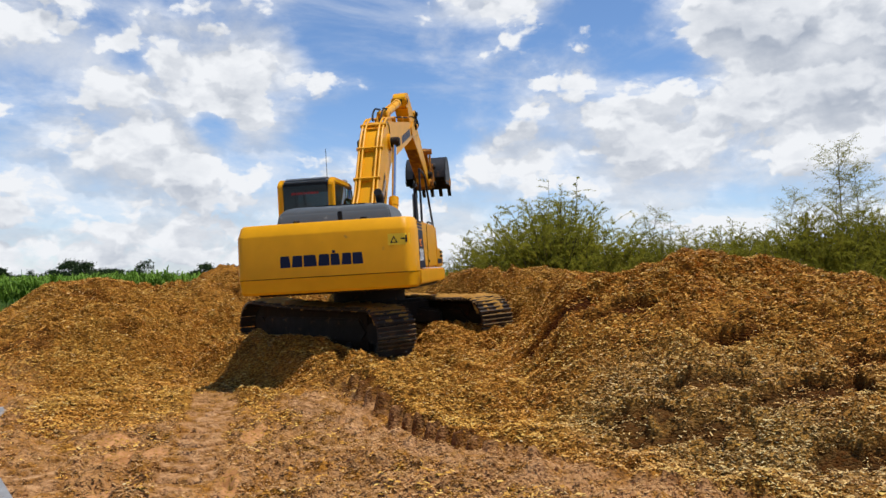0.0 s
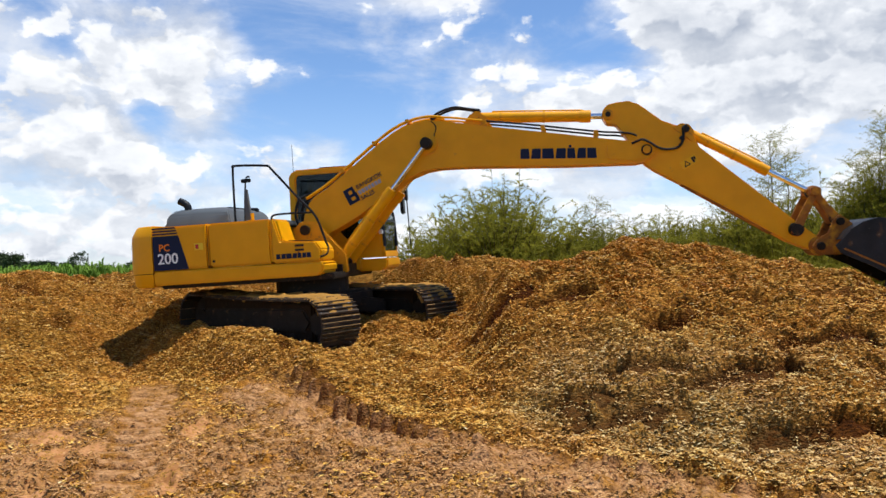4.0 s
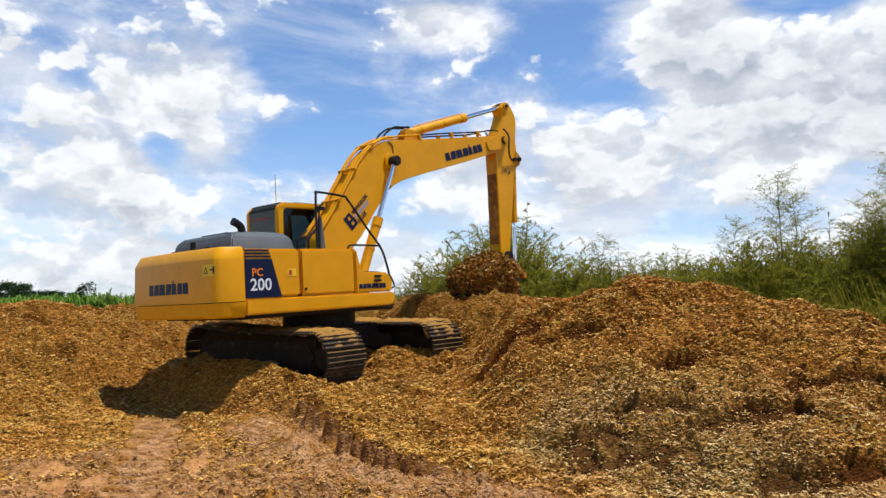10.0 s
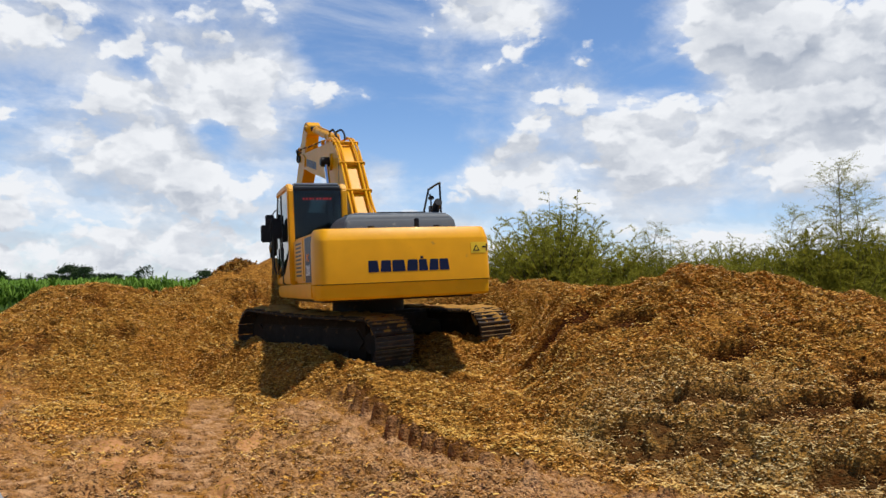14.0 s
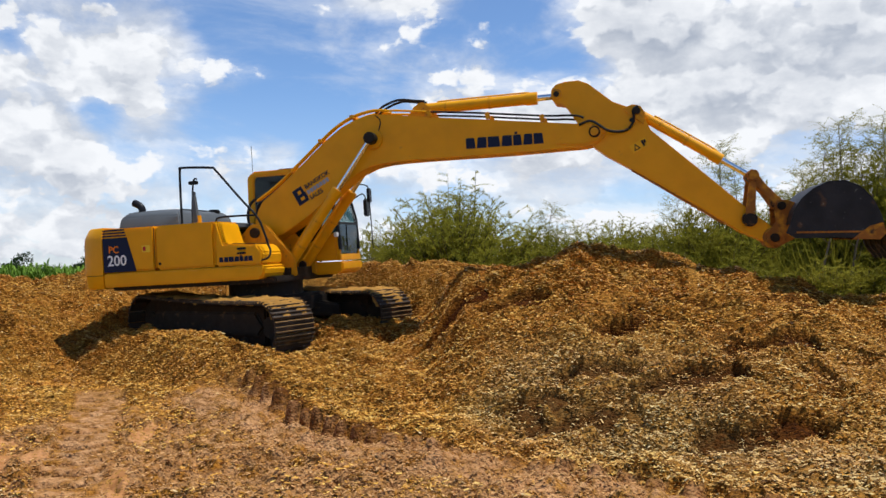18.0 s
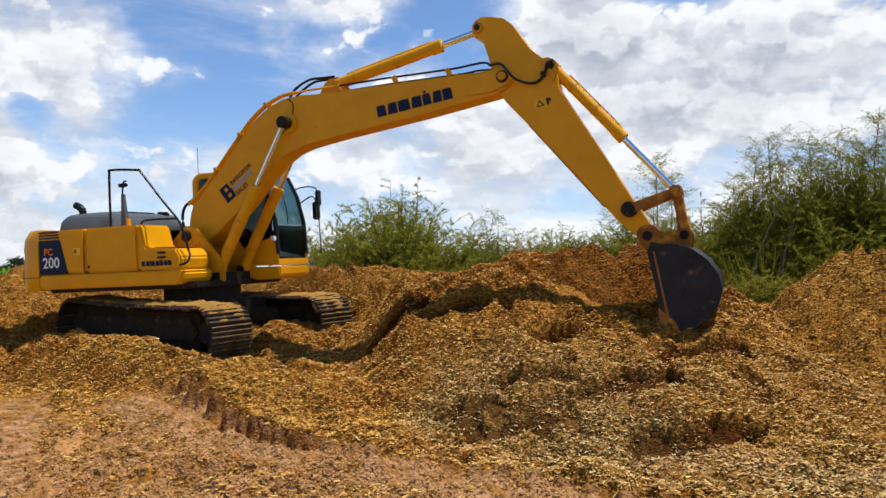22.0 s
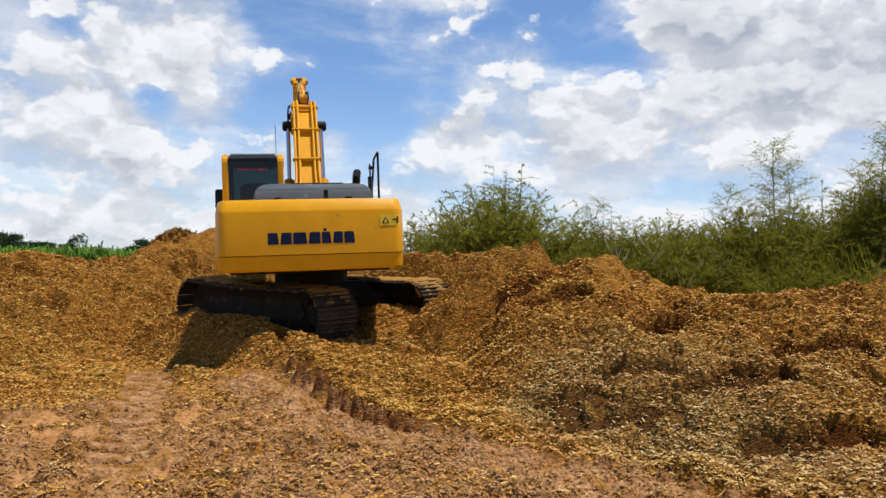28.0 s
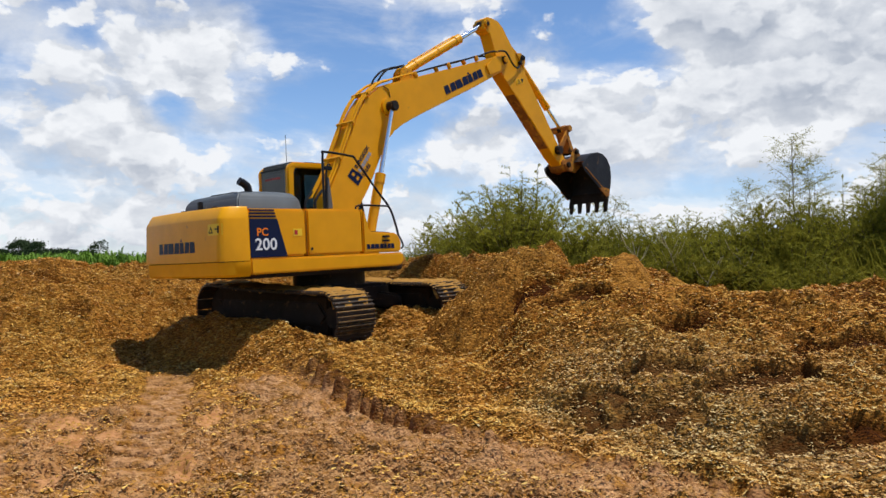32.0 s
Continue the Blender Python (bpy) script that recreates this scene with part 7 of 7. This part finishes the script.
def far_trees():
    shapes = [far_tree(1, 8.5, 9.0, False, "dark green broad tree beyond the field"), far_tree(2, 7.5, 7.0, False, "dark green broad tree beyond the field"),
              far_tree(3, 9.5, 8.0, True, "dark green open tree beyond the field")]
    rng = random.Random(8)
    rows = [(-32.5, 1, 1.0), (-31.5, 0, 0.9), (-30.3, 1, 1.0), (-28.9, 1, 0.72), (-28.2, 2, 0.66), (-27.4, 1, 0.66), (-26.9, 0, 0.72), (-26.0, 0, 1.06), (-25.1, 0, 1.0), (-24.6, 1, 0.9),
            (-23.7, 1, 1.0), (-23.1, 1, 0.95), (-22.0, 1, 0.86), (-21.2, 2, 1.0), (-17.8, 1, 0.9), (-17.2, 0, 1.02), (-16.4, 1, 0.95), (-15.6, 0, 0.9), (-13.4, 1, 0.8), (-11.6, 0, 0.8)]
    for az, k, size in rows:
        size *= 0.68
        r = 205 + rng.uniform(-20, 25)
        copy_thing(shapes[k], Matrix.Translation((r * math.sin(radians(az)), r * math.cos(radians(az)), 0)) @ Matrix.Rotation(rng.uniform(0, 6), 4, "Z") @ Matrix.Diagonal((size, size, size, 1)))
    for s in shapes:
        for o in (*s.children_recursive, s):
            bpy.data.objects.remove(o)
    # woods on the horizon
    verts, faces = [], []
    g = np.random.default_rng(2)
    for k in range(9000):
        az, r = math.radians(g.uniform(-60, 70)), 700 + g.uniform(0, 120)
        q = np.array([r * math.sin(az), r * math.cos(az), abs(g.normal(0, 3.2))])
        u, v = g.normal(0, 1.6, 3), g.normal(0, 1.6, 3)
        i = len(verts)
        verts += [q - u, q + v, q + u, q - v]
        faces.append((i, i + 1, i + 2, i + 3))
    tagged(new("far_woods", quick_mesh("far_woods", np.array(verts), np.array(faces), FAR_LEAF)), "dark low woods along the horizon", "woods", kind="stuff")


far_trees()

# ---- green tractor beyond the eastern heap ----
LIME = paint("lime_green_paint", (0.30, 0.42, 0.015), 0.35, spots=(((0.30, 0.26, 0.10), 8.0, 0.25),), bump=0.03, coat=0.3, grade=0.08)
DEEP_GREEN = paint("dark_green_paint", (0.012, 0.055, 0.032), 0.45, spots=(((0.16, 0.12, 0.06), 7.0, 0.3),), grade=0.15)
TYRE = paint("dusty_tyre_rubber", (0.03, 0.026, 0.022), 0.8, spots=(((0.16, 0.10, 0.05), 6.0, 0.4),), bump=0.3, grade=0.2)
tractor = holder("tractor", None, "lime green tractor with a dark green bumper pushing among the heaps", "tractor")


def tractor_wheel(x, y, r, w):
    wheel = holder("wheel", tractor)
    wheel.matrix_basis = Matrix.Translation((x, y, r))
    bm = rod((0, -w / 2, 0), (0, w / 2, 0), r * 0.93, sides=30, bevel=0.05)
    for k in range(22):
        for s in (-1, 1):
            a = (k + 0.25 * s) * math.tau / 22
            lug = box(-0.03, 0.03, -w * 0.26, w * 0.26, -0.035, 0.035)
            bmesh.ops.transform(lug, matrix=Matrix.Rotation(-a, 4, "Y") @ Matrix.Translation((0, s * w * 0.25, r * 0.95)) @ Matrix.Rotation(s * 0.6, 4, "Z"), verts=lug.verts)
            merged(bm, lug)
    part("tyre", bm, TYRE, wheel, "dusty ribbed tyre")
    part("rim", rod((0, -w / 2 - 0.01, 0), (0, w / 2 + 0.01, 0), r * 0.52, sides=24, bevel=0.02), LIME, wheel)


def build_tractor():
    # the front is towards +x
    part("hood", prism([(0.0, 1.15), (1.75, 1.15), (1.86, 1.3), (1.84, 1.75), (1.70, 1.98), (1.2, 2.10), (0.0, 2.22)], -0.42, 0.42, 0.09), LIME, tractor, "lime green sloping hood")
    part("grille", prism([(1.80, 1.22), (1.90, 1.30), (1.88, 1.72), (1.78, 1.90)], -0.30, 0.30, 0.02), BLACK, tractor, "black front grille")
    for y in (-0.432, 0.420):
        part("side_vent", prism([(0.75, 1.35), (1.45, 1.35), (1.58, 1.55), (1.50, 1.78), (1.1, 1.88), (0.85, 1.75)], y, y + 0.012, 0.004), BLACK, tractor, "black side vent")
        for k in range(4):
            part("vent_blade", box(0.95, 1.45 - 0.04 * k, y - 0.006, y + 0.016, 1.45 + 0.09 * k, 1.475 + 0.09 * k), LIME, tractor)
        part("hood_stripe", box(0.1, 1.65, y - 0.002, y + 0.014, 1.18, 1.26), BLACK, tractor)
    part("chassis", box(-1.6, 1.75, -0.28, 0.28, 0.62, 1.14, 0.04), STEEL, tractor)
    part("front_axle", rod((1.15, -0.9, 0.62), (1.15, 0.9, 0.62), 0.10), STEEL, tractor)
    for y in (-0.85, 0.85):
        tractor_wheel(1.15, y, 0.62, 0.40)
        tractor_wheel(-1.35, y * 1.06, 0.88, 0.52)
    # bumper hoops curving up before the hood, with short white posts
    rail = [(1.55, 0.86), (1.84, 0.88), (2.03, 1.02), (2.14, 1.22), (2.24, 1.48)]
    for y in (-0.62, 0.62):
        part("bumper_bar", hose([(x, y, z) for x, z in rail], 0.055, 10), DEEP_GREEN, tractor, "dark green curved bumper bar")
        for x, z in rail[2:]:
            part("white_post", rod((x, y, z), (x + 0.015, y, z + 0.19), 0.02, sides=10), WHITE_DECAL, tractor, "short white post")
    part("cross_bar", rod((1.90, -0.62, 0.92), (1.90, 0.62, 0.92), 0.05, sides=10), DEEP_GREEN, tractor)
    # cab
    for x in (-1.55, -0.05):
        for y in (-0.72, 0.72):
            part("cab_post", rod((x, y, 1.15), (x * 0.92, y * 0.92, 2.95), 0.045, sides=8), BLACK, tractor)
    part("cab_roof", box(-1.65, 0.1, -0.82, 0.82, 2.92, 3.08, 0.06), LIME, tractor)
    part("cab_floor", box(-1.5, 0.0, -0.7, 0.7, 1.08, 1.18), BLACK, tractor)
    part("cab_glass", box(-0.06, -0.05, -0.66, 0.66, 1.5, 2.9), GLASS, tractor)
    for y in (-0.98, 0.98):
        part("fender", prism([(-2.0, 1.6), (-1.75, 1.86), (-1.0, 1.86), (-0.65, 1.5), (-0.72, 1.48), (-1.03, 1.80), (-1.72, 1.80), (-1.95, 1.56)], y - 0.24, y + 0.24), LIME, tractor)
    part("exhaust_stack", rod((0.6, -0.34, 2.1), (0.6, -0.34, 2.95), 0.05, sides=12), BLACK, tractor)


build_tractor()

# ---- what moves ----
def eased(rows, t):
    """A value (or values) that goes softly from row to row and rests before and after."""
    if t <= rows[0][0]:
        return rows[0][1]
    for (t0, a), (t1, b) in zip(rows, rows[1:]):
        if t <= t1:
            u = (t - t0) / (t1 - t0)
            u = u * u * (3 - 2 * u)
            return tuple(p + (q - p) * u for p, q in zip(a, b))
    return rows[-1][1]


HEAP_WAYS = [  # turn about the camera's post in degrees, change of height
    [(23.4, (0, 0)), (24.5, (0.4, -0.10))],
    [(22.4, (0, 0)), (23.6, (0.8, -0.35)), (24.5, (1.0, -0.45))],
    [(21.2, (0, 0)), (22.4, (0.8, -0.30)), (23.4, (1.2, -0.62))],
    [(19.6, (0, 0)), (21.0, (0.8, -0.20)), (22.4, (1.6, -0.62))],
]
MOUND_WAYS = [  # bearing, distance and height of the top
    [(20.4, (25.5, 11.9, 0.5)), (21.2, (25.2, 11.9, 1.8)), (22.0, (23.2, 11.9, 2.05)), (23.0, (17.0, 11.9, 2.25)), (24.3, (14.2, 11.7, 2.50)), (26.4, (13.5, 12.0, 0.5))],
    [(18.0, (45.0, 12.1, 1.5)), (20.6, (43.4, 12.1, 1.6)), (21.5, (42.0, 12.1, 1.80)), (22.0, (40.3, 12.0, 1.95)), (22.6, (37.0, 12.0, 1.95)), (23.2, (35.4, 12.0, 1.98)), (24.2, (36.0, 12.0, 1.95)), (26.5, (37.0, 12.0, 1.85)), (32.0, (37.0, 12.0, 1.85))],
    [(7.4, (13.0, 12.1, 0.6)), (8.1, (12.6, 12.1, 1.95)), (9.2, (10.4, 12.2, 2.22)), (10.2, (9.6, 12.3, 0.6)), (22.8, (9.3, 12.0, 0.6)), (24.3, (9.2, 12.0, 1.9)), (32.0, (9.2, 12.0, 1.9))],
]
LOAD_WAYS = [  # buried, taken, let go, lying
    ((3.3, 12.7, 0.55), 7.0, 9.0, 11.75, 12.25, (-5.0, 18.9, 1.60)),
    ((2.7, 11.9, 0.45), 22.8, 24.3, 27.9, 28.6, (-4.4, 18.8, 1.62)),
]


def load_pose(way, t):
    buried, start, taken, drop, down, lying = way

    def held(when):
        return PLACE @ state(when)["bucket"] @ pose(0.64, 0, 0.02)

    if t <= taken:
        goal = held(taken).translation
        p = eased([(start, buried), (taken, tuple(goal))], t)
        return Matrix.Translation(p) @ held(taken).to_quaternion().to_matrix().to_4x4()
    if t <= drop:
        return held(t)
    at = held(drop)
    p = eased([(drop, tuple(at.translation)), (down, lying)], t)
    return Matrix.Translation(p) @ at.to_quaternion().to_matrix().to_4x4()


TRACTOR_WAY = [(18.0, (6.0,)), (21.4, (3.0,)), (22.4, (0.85,)), (23.1, (0.0,)), (24.2, (0.25,)), (26.5, (4.0,)), (29.0, (7.0,))]


def motions():
    steps = [i / 10 for i in range(321)]
    states = [(t, state(t)) for t in steps]
    for key, obs in MOVING.items():
        for ob in obs:
            walk(ob, [(t, s[key]) for t, s in states])
    for ob, way in zip(HEAPS, HEAP_WAYS):
        home = ob.matrix_basis.copy()
        rows = []
        for t in [0.0] + [i / 5 for i in range(100, 134)] + [32.0]:
            turn, up = eased(way, t)
            rows.append((t, Matrix.Translation((0, 0, up)) @ Matrix.Rotation(radians(turn), 4, "Z") @ home))
        walk(ob, rows)
    for ob, way in zip(MOUNDS, MOUND_WAYS):
        rows = []
        for t in [i / 5 for i in range(161)]:
            az, r, z = eased(way, t)
            rows.append((t, pose(r * math.sin(radians(az)), r * math.cos(radians(az)), z, 0, 0, -az)))
        walk(ob, rows)
    for ob, way in zip(LOADS, LOAD_WAYS):
        walk(ob, [(t, load_pose(way, t)) for t in steps])
    rows = []
    for t in [0.0] + [i / 2 for i in range(36, 59)] + [32.0]:
        back = eased(TRACTOR_WAY, t)[0]
        rows.append((t, pose(11.19 + 0.83 * back, 10.51 - 0.56 * back, 0.62, 0, 0, 146)))
    walk(tractor, rows)


motions()
